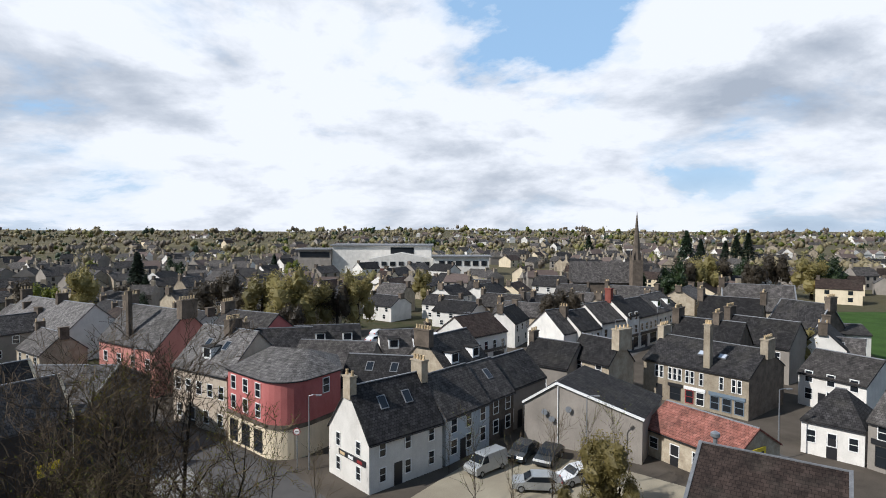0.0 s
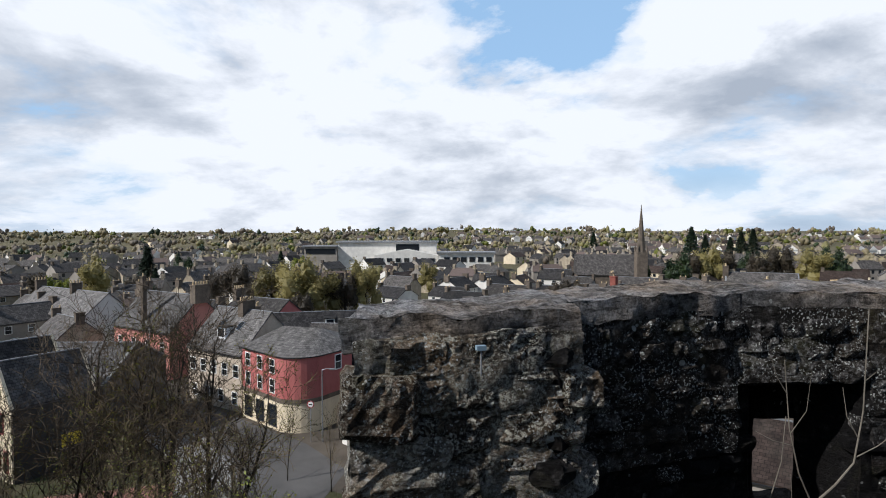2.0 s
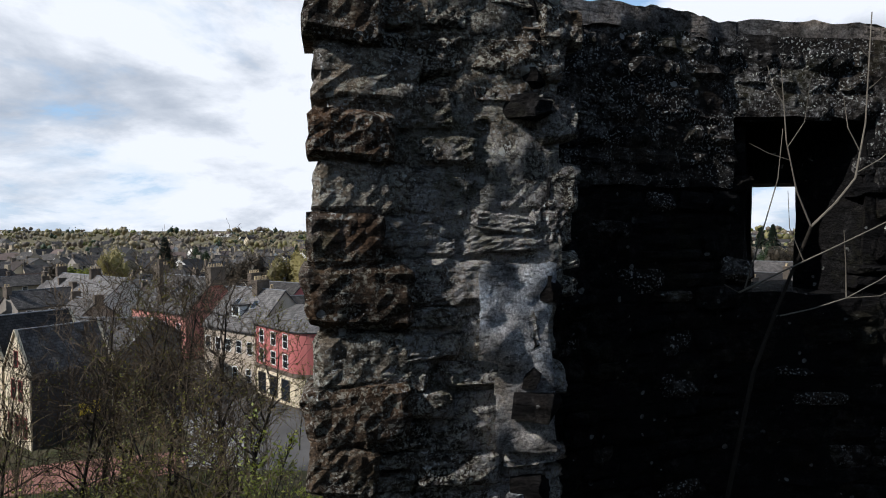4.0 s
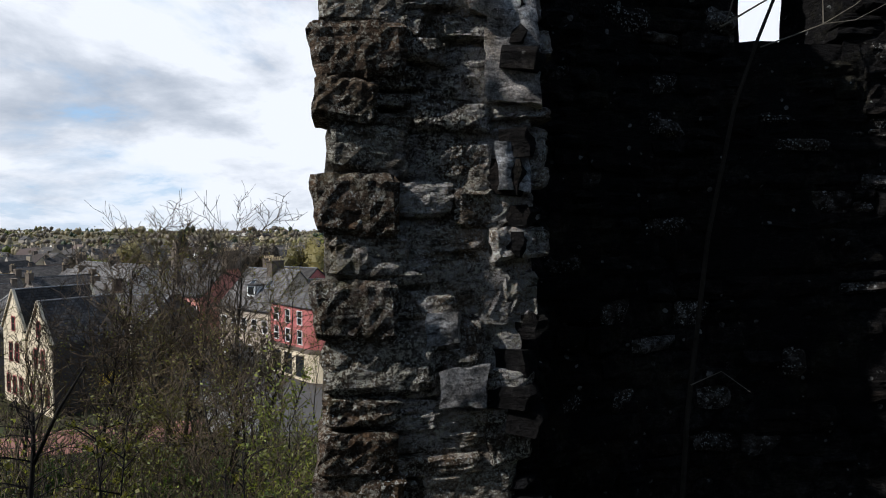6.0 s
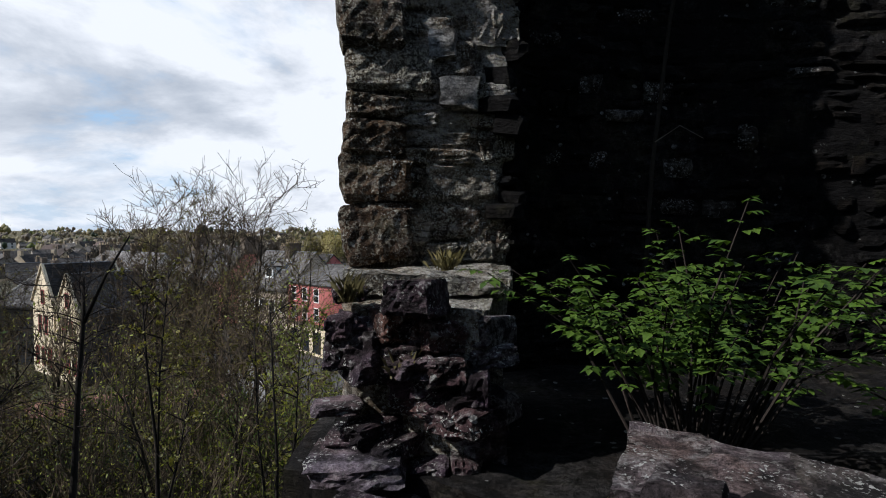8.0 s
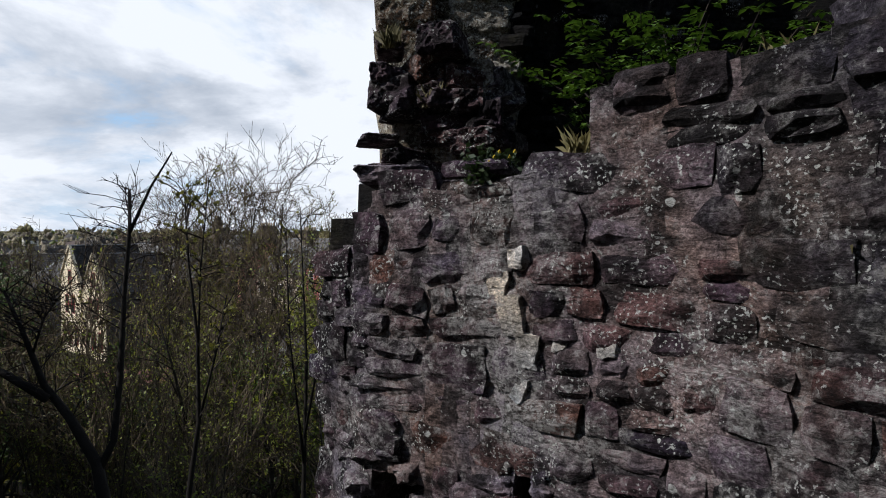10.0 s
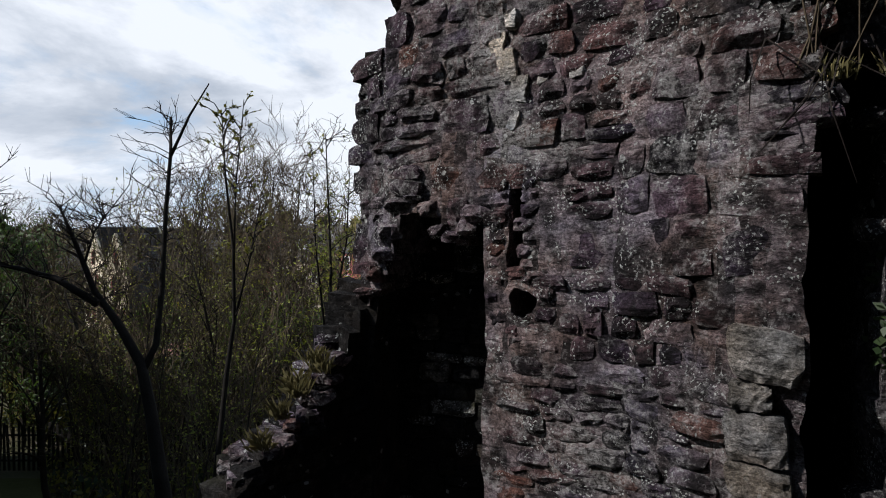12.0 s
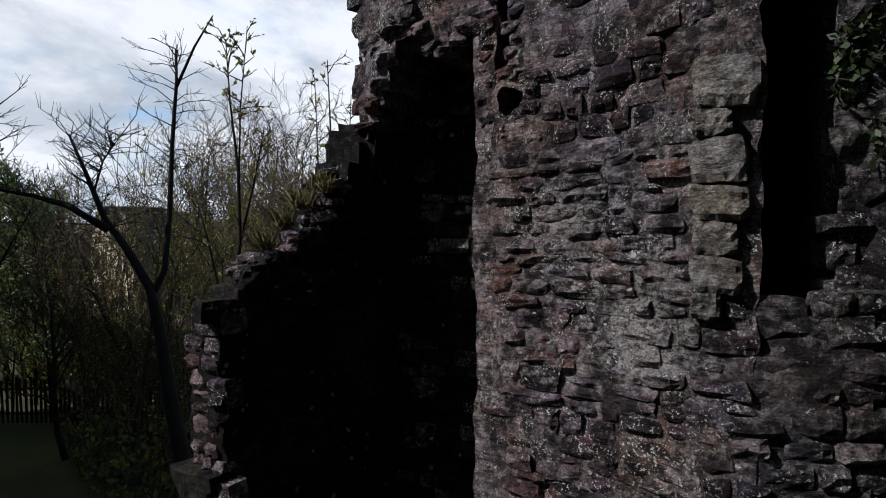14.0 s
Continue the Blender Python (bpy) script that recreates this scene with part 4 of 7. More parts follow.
STONES = [stone_shape(100 + k).mesh("stone", STONE) for k in range(26)]
SHADE_SOOTY = [stone_shape(160 + k).mesh("stone", SHADE_SOOT) for k in range(16)]
ASHLAR = [stone_shape(240 + k, 9, 6, 0.05, 0.04).mesh("stone", DRESS) for k in range(6)]
LICHENS = [stone_shape(330 + k).mesh("stone", LICHENED) for k in range(10)]
BIG = [stone_shape(200 + k, 12, 8, 0.10, 0.07).mesh("stone", STONE) for k in range(12)]
CRAGS = [stone_shape(440 + k).mesh("stone", CRAGST) for k in range(10)]
QUOIND = [stone_shape(460 + k, 12, 8, 0.045, 0.05).mesh("stone", PIERDK) for k in range(5)]
QUOINP = [stone_shape(470 + k, 12, 8, 0.03, 0.04).mesh("stone", PIERPL) for k in range(4)]
QUOINB = [stone_shape(420 + k, 12, 8, 0.06, 0.06).mesh("stone", PIERST) for k in range(8)]
PIERB = [stone_shape(280 + k, 12, 8, 0.10, 0.07).mesh("stone", PIERST) for k in range(10)]


def lay_stones(root, path, z0, z1, keep, course=(0.12, 0.24), length=(0.18, 0.5), depth=0.34, proud=0.05, seed=1, limit=300, near=None, fill=0.95, pool=None):
    """Rubble in uneven courses on a wall line, left to right seen from its front. The stones nearest to near are single parts, the rest one mesh."""
    r = random.Random(seed)
    pool = pool or STONES
    pts = [Vector((x, y, 0)) for x, y in path]
    cum = [0.0]
    for a, b in zip(pts, pts[1:]):
        cum.append(cum[-1] + (b - a).length)

    def at(sv):
        k = max(i for i in range(len(pts) - 1) if cum[i] <= sv + 1e-6 or i == 0)
        d = (pts[k + 1] - pts[k]).normalized()
        return pts[k] + d * (sv - cum[k]), d

    laid = []
    z = z0
    while z < z1:
        h = r.uniform(*course) * (1.35 if r.random() < 0.15 else 1)
        sv = -r.uniform(0, 0.2)
        while sv < cum[-1]:
            l = min(max(h * 0.8, r.uniform(*length) * (1.5 if r.random() < 0.12 else 1.0)), length[1] * 1.4)
            mid, zz = sv + l / 2, z + h / 2
            if 0 <= mid <= cum[-1] and keep(mid, zz):
                split = h > 0.2 and r.random() < 0.3
                for hh, zc in (((h * 0.5, z + h * 0.25), (h * 0.48, z + h * 0.75)) if split else ((h, zz),)):
                    c, d = at(mid)
                    yaw = math.atan2(d.y, d.x) + r.gauss(0, 0.05)
                    nrm = Vector((d.y, -d.x, 0))
                    wob = 0.03 * math.sin(sv * 2.1 + z)
                    dp = depth * r.uniform(0.8, 1.25)
                    pr = proud * max(-1.0, min(2.0, r.gauss(0, 0.7)))
                    m = Matrix.LocRotScale(c + Vector((0, 0, zc + wob)) + nrm * (pr - dp * 0.32), Euler((r.gauss(0, 0.06), r.gauss(0, 0.05), yaw)), (l * fill * r.uniform(0.92, 1.04), dp, hh * fill * r.uniform(0.92, 1.05)))
                    laid.append(m)
            sv += l
        z += h
    if near:
        laid.sort(key=lambda m: (m.translation - Vector(near)).length)
    for m in laid[:limit]:
        ob = new("stone", r.choice(pool))
        ob.parent, ob.matrix_basis = root, m
    rest = Shape()
    for m in laid[limit:]:
        me = r.choice(pool)
        i = len(rest.v)
        rest.v += [tuple(m @ v.co) for v in me.vertices]
        rest.f += [tuple(i + k for k in p.vertices) for p in me.polygons]
    if rest.v:
        tagged(part("rubble_facing", rest, pool[0].materials[0], root), "small rubble stones", kind="stuff")


def slabstones(root, rows, seed=5, pool=None):
    """Single big stones: x, y, z of the middle, length, depth, height, turn."""
    r = random.Random(seed)
    for x, y, z, l, d, h, turn in rows:
        ob = new("stone", r.choice(pool or BIG))
        ob.parent = root
        ob.matrix_basis = Matrix.LocRotScale((x, y, z), Euler((r.gauss(0, 0.04), r.gauss(0, 0.04), radians(turn))), (l, d, h))


# the broken end of the upper wall
pier = thing("wall_pier", "broken end of the ruined castle wall, dark lichen-spotted stone", "castle wall", kind="structure")
for za, zb, xr in ((12.0, 14.0, 0.28), (14.0, 16.2, 0.36), (16.2, 18.7, 0.46)):
    part("core", rough_block(Shape(), [(-1.03, 1.87), (xr, 2.21), (0.45, 3.4), (-1.06, 2.75)], za, zb, 0.045, 0.05), PIERMO, pier, "crumbling lime mortar", True)
part("core", rough_block(Shape(), [(-0.70, 0.60), (0.1, 0.52), (0.3, 2.0), (-1.1, 2.0)], 10.6, 11.9, 0.12, 0.1), PIERMO, pier, "crumbling lime mortar", True)
part("ledge", rough_block(Shape(), [(-0.84, 1.0), (0.30, 1.06), (0.36, 2.3), (-1.04, 1.9)], 11.93, 12.05, 0.07, 0.06), PIERMO, pier, "weathered stone ledge")
for xa, xb, za, zb in ((-0.06, 0.42, 16.15, 16.75), (0.06, 0.42, 15.55, 16.2), (0.12, 0.36, 14.95, 15.3), (-0.28, 0.06, 13.45, 13.7), (-0.34, -0.12, 13.88, 14.1)):
    ya, yb = 2.03 + 0.297 * xa, 2.03 + 0.297 * xb
    part("plaster", rough_block(Shape(), [(xa, ya), (xb, yb), (xb + 0.02, yb + 0.2), (xa + 0.02, ya + 0.2)], za, zb, 0.045, 0.045), PLASTER, pier, "patch of pale old lime plaster", True)
lay_stones(pier, [(-0.78, 1.915), (0.30, 2.215)], 12.06, 14.0, lambda s, z: True, (0.18, 0.36), (0.3, 0.7), 0.24, 0.03, 21, pool=PIERB)
lay_stones(pier, [(-0.78, 1.915), (0.38, 2.235)], 14.0, 16.2, lambda s, z: True, (0.18, 0.36), (0.3, 0.7), 0.24, 0.03, 22, pool=PIERB)
lay_stones(pier, [(-0.78, 1.915), (0.48, 2.265)], 16.2, 18.62, lambda s, z: True, (0.18, 0.36), (0.3, 0.7), 0.24, 0.03, 23, pool=PIERB)
# corner stones: brown blocks standing out, pale crusted ones set back between them
qr = random.Random(4)
CORNER = [(12.1, 12.6, 0.6, "d"), (12.62, 13.02, 0.6, "d"), (13.03, 13.32, 0.56, "d"), (13.34, 13.57, 0.5, "p"), (13.58, 13.94, 0.74, "p"), (13.94, 14.33, 0.56, "d"), (14.33, 14.66, 0.58, "p"), (14.66, 15.05, 0.56, "d"), (15.07, 15.38, 0.6, "p"), (15.40, 15.68, 0.44, "d"), (15.68, 16.05, 0.62, "d"), (16.05, 16.37, 0.6, "p"), (16.42, 16.78, 0.64, "d")]
z = 16.78
while z < 18.43:
    h = min(qr.uniform(0.27, 0.42), 18.55 - z)
    CORNER.append((z, z + h, qr.uniform(0.44, 0.68), "pd"[len(CORNER) % 2]))
    z += h
for k, (za, zb, l, tone) in enumerate(CORNER):
    out = tone == "d"
    slabstones(pier, [(-1.145 + l / 2 + (0.0 if out else 0.05) + qr.uniform(-0.015, 0.02), (1.985 if out else 2.045) + (l - 0.55) * 0.13, (za + zb) / 2, l, 0.42, (zb - za) * 0.99, 15 + qr.uniform(-3, 3))], 40 + k, QUOIND if out else QUOINP if k % 3 else QUOINB)
for z, h in ((12.3, 0.3), (13.1, 0.25), (14.2, 0.3), (15.2, 0.3), (16.0, 0.26), (17.0, 0.28), (17.7, 0.35), (18.3, 0.3)):
    slabstones(pier, [(0.16 + (z - 12) * 0.042, 2.37, z, 0.3, 0.4, h, 18)], int(z * 10), PIERB)
# rubble under the ledge
for k in range(46):
    zz = 10.85 + 0.98 * (k / 46)
    slabstones(pier, [(-0.72 + 0.85 * qr.random() - 0.03 * (12 - zz), 0.62 + qr.uniform(-0.12, 0.2), zz, qr.uniform(0.16, 0.42), qr.uniform(0.3, 0.55), qr.uniform(0.09, 0.24), qr.uniform(-35, 35))], 300 + k)
slabstones(pier, [(-0.70, 0.55, 11.98, 0.22, 0.3, 0.09, 10), (-0.72, 0.5, 11.78, 0.16, 0.3, 0.14, -10), (-0.78, 0.5, 11.28, 0.3, 0.3, 0.07, 20), (-0.28, 0.42, 11.98, 0.34, 0.4, 0.2, -12), (-0.6, 0.35, 11.0, 0.55, 0.5, 0.14, 5)], 9)

# the upper wall with its splayed window
upper = thing("wall_upper", "high inner wall of the ruin, dark stained rubble with a small window", "castle wall", kind="structure")
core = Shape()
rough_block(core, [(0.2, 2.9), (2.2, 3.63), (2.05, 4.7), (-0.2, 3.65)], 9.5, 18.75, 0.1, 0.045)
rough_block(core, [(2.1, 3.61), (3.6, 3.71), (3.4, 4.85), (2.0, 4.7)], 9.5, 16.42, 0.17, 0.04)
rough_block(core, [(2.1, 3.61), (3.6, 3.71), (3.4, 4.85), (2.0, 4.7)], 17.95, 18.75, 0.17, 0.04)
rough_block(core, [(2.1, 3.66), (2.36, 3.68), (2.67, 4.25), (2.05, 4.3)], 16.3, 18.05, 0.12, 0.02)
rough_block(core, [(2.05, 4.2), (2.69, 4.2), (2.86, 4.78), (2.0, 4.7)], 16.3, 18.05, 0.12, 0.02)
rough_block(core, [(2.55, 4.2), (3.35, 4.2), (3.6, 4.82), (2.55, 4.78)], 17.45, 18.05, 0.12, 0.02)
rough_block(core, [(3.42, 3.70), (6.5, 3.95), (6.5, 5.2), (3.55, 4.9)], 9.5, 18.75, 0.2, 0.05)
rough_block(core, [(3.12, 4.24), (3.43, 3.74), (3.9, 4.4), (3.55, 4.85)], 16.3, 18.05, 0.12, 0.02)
part("core", core, SHADE_SOOT, upper, "crumbling lime mortar")
band = rough_block(Shape(), [(0.42, 2.95), (2.2, 3.585), (2.2, 3.9), (0.4, 3.3)], 17.35, 18.66, 0.08, 0.035)
rough_block(band, [(2.2, 3.585), (3.75, 3.69), (3.75, 4.0), (2.2, 3.9)], 17.98, 18.66, 0.08, 0.035)
rough_block(band, [(3.5, 3.675), (5.0, 3.80), (5.0, 4.1), (3.5, 4.0)], 17.35, 18.66, 0.1, 0.035)
part("weathered_band", band, LICHENED, upper, "grey lichen-crusted wall head", True)


def no_window(s, z):
    x = 0.4 + s * 0.95
    return not (2.28 < x < 3.46 and 16.36 < z < 17.98)


# inner wall and pier side: shade is laid in with the near-black stones
lay_stones(upper, [(0.40, 2.98), (2.2, 3.62), (3.7, 3.72), (4.9, 3.84)], 11.0, 17.45, no_window, (0.12, 0.26), (0.2, 0.55), 0.2, 0.025, 31, near=(2.0, 3.6, 16.5), pool=SHADE_SOOTY + LICHENS[:3])
lay_stones(upper, [(0.36, 2.2), (0.5, 3.0)], 12.0, 18.6, lambda s, z: True, (0.14, 0.28), (0.2, 0.45), 0.3, 0.05, 33, pool=SHADE_SOOTY)
lay_stones(upper, [(0.40, 2.96), (2.2, 3.60), (3.7, 3.70), (4.9, 3.82)], 17.5, 18.6, no_window, (0.11, 0.2), (0.2, 0.5), 0.2, 0.015, 35, near=(2.0, 3.6, 18.2), limit=120, pool=LICHENS)
cap = rough_block(Shape(), [(-1.10, 1.88), (0.46, 2.28), (0.54, 3.5), (-1.12, 2.7)], 18.62, 18.82, 0.07, 0.06)
rough_block(cap, [(0.42, 2.92), (2.2, 3.6), (2.05, 4.74), (-0.3, 3.4)], 18.62, 18.81, 0.08, 0.055)
rough_block(cap, [(2.15, 3.6), (6.6, 3.92), (6.6, 5.3), (2.0, 4.72)], 18.62, 18.80, 0.1, 0.055)
part("capping", cap, CAP, upper, "pale rough cement capping", True)

# the lower wall
lower = thing("wall_lower", "lit lower castle wall of brown rubble with lichen and dressed corner stones", "castle wall", kind="structure")
LP = [(-1.2, 0.40), (-0.67, -0.06), (0.2, -0.45), (1.0, -0.87), (1.60, -1.43), (1.90, -1.60)]
NI1 = 0.06


def front(x):
    """The wall line's y at x."""
    for (a, b), (c, d) in zip(LP, LP[1:]):
        if x <= c:
            return b + (d - b) * (x - a) / (c - a)
    return LP[-1][1]


core = Shape()


def run(xs, z0, z1, thick=0.8, back=0.003, res=0.06):
    for a, b in zip(xs, xs[1:]):
        rough_block(core, [(a, front(a) + back), (b, front(b) + back), (b + 0.25, front(b) + thick), (a + 0.25, front(a) + thick)], max(z0, 3.2), z1, res, 0.038)
        if z0 < 3.2:
            rough_block(core, [(a, front(a) + back), (b, front(b) + back), (b + 0.25, front(b) + thick), (a + 0.25, front(a) + thick)], z0, 3.25, 0.3, 0.05)


LINTEL = [(-1.2, 8.1), (-1.08, 8.25), (-0.98, 8.42), (-0.88, 8.6), (-0.79, 8.82), (-0.7, 8.97), (-0.55, 9.02), (-0.42, 8.93), (-0.3, 8.76), (-0.18, 8.7), (-0.08, 8.8), (0.0, 8.88), (NI1, 8.7)]
for (xa, za), (xb, zb) in zip(LINTEL, LINTEL[1:]):
    run([xa, xb], za, 10.85 - max(0.0, -0.7 - xa) * 1.3)


def lintel(x):
    return min(LINTEL, key=lambda q: abs(q[0] - x))[1]


run([NI1, 0.2], -1.2, 10.9)
run([0.2, 0.25], -1.2, 10.9)
run([0.25, 0.36, 0.48], -1.2, 8.06)
run([0.25, 0.36], 9.25, 10.9)
run([0.36, 0.48], 8.46, 10.9)
run([0.48, 0.65], -1.2, 10.9)
run([0.65, 1.0, 1.25], -1.2, 11.36)
run([1.25, 1.5], -1.2, 10.35)
run([1.5, 1.6, 1.75], -1.2, 10.15)
run([1.75, 1.9], -1.2, 10.0)
part("core", core, MORTAR, lower, "crumbling lime mortar")
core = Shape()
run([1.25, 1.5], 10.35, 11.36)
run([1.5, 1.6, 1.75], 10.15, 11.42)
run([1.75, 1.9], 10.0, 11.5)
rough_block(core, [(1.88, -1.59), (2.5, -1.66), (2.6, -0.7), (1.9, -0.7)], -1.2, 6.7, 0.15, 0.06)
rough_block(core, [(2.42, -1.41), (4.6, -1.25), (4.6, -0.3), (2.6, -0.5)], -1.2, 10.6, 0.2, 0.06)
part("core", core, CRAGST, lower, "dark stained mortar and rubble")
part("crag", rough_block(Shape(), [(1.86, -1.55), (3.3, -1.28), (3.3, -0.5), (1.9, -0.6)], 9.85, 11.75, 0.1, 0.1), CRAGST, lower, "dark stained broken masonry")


def low_keep(s, z):
    x = -1.2 + s * 0.83
    if x < NI1 + 0.17 and z < lintel(x) + 0.1:
        return False
    if (x - 0.36) ** 2 + (z - 8.26) ** 2 < 0.045 or abs(x - 0.31 - 0.03 * (z - 8.3)) < 0.14 and 8.2 < z < 9.2:
        return False
    if x > 1.56 and 6.6 < z < 8.45:
        return False
    if x < -0.72 and z > 10.9 + (x + 0.72) * 1.4:
        return False
    return z < (11.38 if 0.66 < x < 1.95 else 10.92)


lay_stones(lower, LP, 3.6, 8.5, low_keep, (0.08, 0.19), (0.15, 0.42), 0.18, 0.02, 51, limit=280, near=(0.8, -0.8, 7.6))


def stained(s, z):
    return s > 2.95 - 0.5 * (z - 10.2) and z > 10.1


lay_stones(lower, LP, 8.5, 11.4, lambda s, z: low_keep(s, z) and not stained(s, z), (0.15, 0.28), (0.18, 0.5), 0.18, 0.018, 52, limit=280, near=(0.8, -0.8, 9.6))
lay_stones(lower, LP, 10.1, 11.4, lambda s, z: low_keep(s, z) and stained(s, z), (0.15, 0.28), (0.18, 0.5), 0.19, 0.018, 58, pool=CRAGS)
# the round putlog hole: a mortared ring with stones about it
PN = Vector((-0.43, -0.90, 0)).normalized()
PU, PC = Vector((-PN.y, PN.x, 0)), Vector((0.365, front(0.365), 8.26))
ring_ = Shape()
for dist in (0.03, 0.0, -0.3):
    for rr in (0.27, 0.115):
        for k in range(18):
            w = 2 * math.pi * k / 18
            q = rr * (1 + 0.14 * math.sin(3 * w + 1) + 0.06 * math.sin(7 * w))
            ring_.v.append(tuple(PC + PN * (dist if rr < 0.2 or dist < 0 else dist - 0.05) + PU * q * math.cos(w) + Vector((0, 0, q * math.sin(w)))))
for k in range(18):
    j = (k + 1) % 18
    ring_.f += [(k, j, 18 + j, 18 + k), (18 + k, 18 + j, 90 + j, 90 + k)]
part("putlog_hole", ring_, MORTAR, lower, "round socket hole in the masonry")
for k in range(9):
    w = k * math.pi / 4.5 + 0.3
    x = 0.365 + 0.21 * math.cos(w)
    slabstones(lower, [(x, front(x) + 0.075, 8.26 + 0.23 * math.sin(w), 0.13 + 0.03 * (k % 3), 0.2, 0.11, -27)], 820 + k, STONES)
# pale old lime plaster left round the broken stones
for xa, xb, za, zb in ((0.05, 0.17, 10.2, 10.42), (0.13, 0.25, 10.02, 10.26), (0.2, 0.33, 9.86, 10.06), (0.42, 0.5, 9.98, 10.07), (0.66, 0.74, 9.96, 10.02), (0.18, 0.26, 10.44, 10.58), (0.2, 0.28, 9.66, 9.8)):
    xa, xb, za, zb = xa + 0.03, xb + 0.03, za - 0.04, zb - 0.04
    ya, yb = front(xa) - 0.035, front(xb) - 0.035
    part("plaster", rough_block(Shape(), [(xa, ya), (xb, yb), (xb + 0.12, yb + 0.16), (xa + 0.12, ya + 0.16)], za, zb, 0.035, 0.06), PLASTER, lower, "patch of pale old lime plaster", True)
# ragged sides of the narrow chase above it
for k in range(8):
    for x, l in ((0.20, 0.16), (0.42, 0.16)):
        x += qr.uniform(-0.03, 0.03)
        slabstones(lower, [(x, front(x) + 0.09, 8.45 + k * 0.105, l * qr.uniform(0.8, 1.2), 0.2, qr.uniform(0.09, 0.13), -27 + qr.uniform(-8, 8))], 1840 + 2 * k, STONES)
# dressed corner stones beside the opening
z = 6.62
for h, l in ((0.18, 0.18), (0.235, 0.30), (0.235, 0.28), (0.22, 0.33), (0.29, 0.33), (0.18, 0.24), (0.31, 0.38)):
    slabstones(lower, [(1.585 + l * 0.435, -1.37 - l * 0.246, z + h / 2, l, 0.34, h * 0.95, -29.5)], int(z * 100), ASHLAR)
    z += h
# right of the opening, the dark pool puts shade into the stones
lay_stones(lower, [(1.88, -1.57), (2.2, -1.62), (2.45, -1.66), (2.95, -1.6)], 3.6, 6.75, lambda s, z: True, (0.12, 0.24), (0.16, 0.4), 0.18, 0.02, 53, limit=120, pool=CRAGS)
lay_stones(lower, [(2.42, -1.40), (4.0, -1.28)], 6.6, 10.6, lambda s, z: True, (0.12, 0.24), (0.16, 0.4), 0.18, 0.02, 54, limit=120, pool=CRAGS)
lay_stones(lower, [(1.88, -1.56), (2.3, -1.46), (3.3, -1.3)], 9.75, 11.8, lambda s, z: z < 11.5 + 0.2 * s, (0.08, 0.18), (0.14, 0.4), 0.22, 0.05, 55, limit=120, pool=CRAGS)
# ragged stones hanging at the head of the tall recess
for k, (x, z) in enumerate(LINTEL[1:-1]):
    slabstones(lower, [(x, front(x) + 0.08, z + qr.uniform(-0.02, 0.08), qr.uniform(0.16, 0.28), 0.3, qr.uniform(0.09, 0.16), qr.uniform(-50, -10))], 860 + k, STONES)
# the back of the tall recess, its shade put into near-black stone
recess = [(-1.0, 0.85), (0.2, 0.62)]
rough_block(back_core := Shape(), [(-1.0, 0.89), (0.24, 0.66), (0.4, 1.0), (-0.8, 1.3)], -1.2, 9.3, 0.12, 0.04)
part("recess_core", back_core, SHADE_SOOT, lower, "sooty lime mortar")
lay_stones(lower, recess, 3.6, 9.2, lambda s, z: True, (0.10, 0.22), (0.16, 0.42), 0.18, 0.02, 57, limit=160, near=(-0.2, 0.2, 7.5), pool=SHADE_SOOTY + LICHENS[:5])
# inside: floor of the upper chamber; below it, unseen walls added to block light
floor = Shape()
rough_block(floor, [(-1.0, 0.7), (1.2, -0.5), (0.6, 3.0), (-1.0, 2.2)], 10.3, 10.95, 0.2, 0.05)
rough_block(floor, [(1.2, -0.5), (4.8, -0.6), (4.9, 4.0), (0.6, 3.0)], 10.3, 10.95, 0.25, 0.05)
tagged(part("chamber_floor", floor, SHADE_SOOT), "earth and rubble floor of the roofless chamber", "floor", kind="structure")
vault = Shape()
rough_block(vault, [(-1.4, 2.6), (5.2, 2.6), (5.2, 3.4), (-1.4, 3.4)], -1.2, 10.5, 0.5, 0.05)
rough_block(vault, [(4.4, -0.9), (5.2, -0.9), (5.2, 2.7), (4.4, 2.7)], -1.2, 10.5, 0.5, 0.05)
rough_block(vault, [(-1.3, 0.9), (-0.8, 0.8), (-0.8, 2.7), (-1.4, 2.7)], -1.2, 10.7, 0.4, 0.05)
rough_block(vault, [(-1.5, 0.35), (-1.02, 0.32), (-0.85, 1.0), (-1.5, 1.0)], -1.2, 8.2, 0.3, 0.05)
tagged(part("vault_wall", vault, SHADE_SOOT), "dark inner walls of the closed vault", "castle wall", kind="structure")

# the broken spur wall that comes forward
spur = thing("wall_spur", "broken spur of castle wall stepping down, mossy on top", "castle wall", kind="structure")
SU = Vector((-0.54, -0.84, 0))
SO = Vector((-1.16, 0.25, 0))
SN = Vector((-0.84, 0.54, 0))


def spur_quad(a, b, t=0.5):
    p, q = SO + SU * a, SO + SU * b
    return [(q.x, q.y), (p.x, p.y), ((p + SN * t).x, (p + SN * t).y), ((q + SN * t).x, (q + SN * t).y)]


def spur_top(s):
    d = 1.5 - s
    return 6.82 + max(0.0, 1.3 - d) * 0.45 + max(0.0, 0.6 - d) * 1.0


# near-black core and inner face carry the spur's shade as stone colour
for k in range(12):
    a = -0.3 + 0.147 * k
    part("core", rough_block(Shape(), spur_quad(a, a + 0.15), 3.2, spur_top(1.43 - a) - 0.03 - 0.12 * max(0, k - 9), 0.1, 0.06), SHADE_SOOT, spur, "crumbling lime mortar")
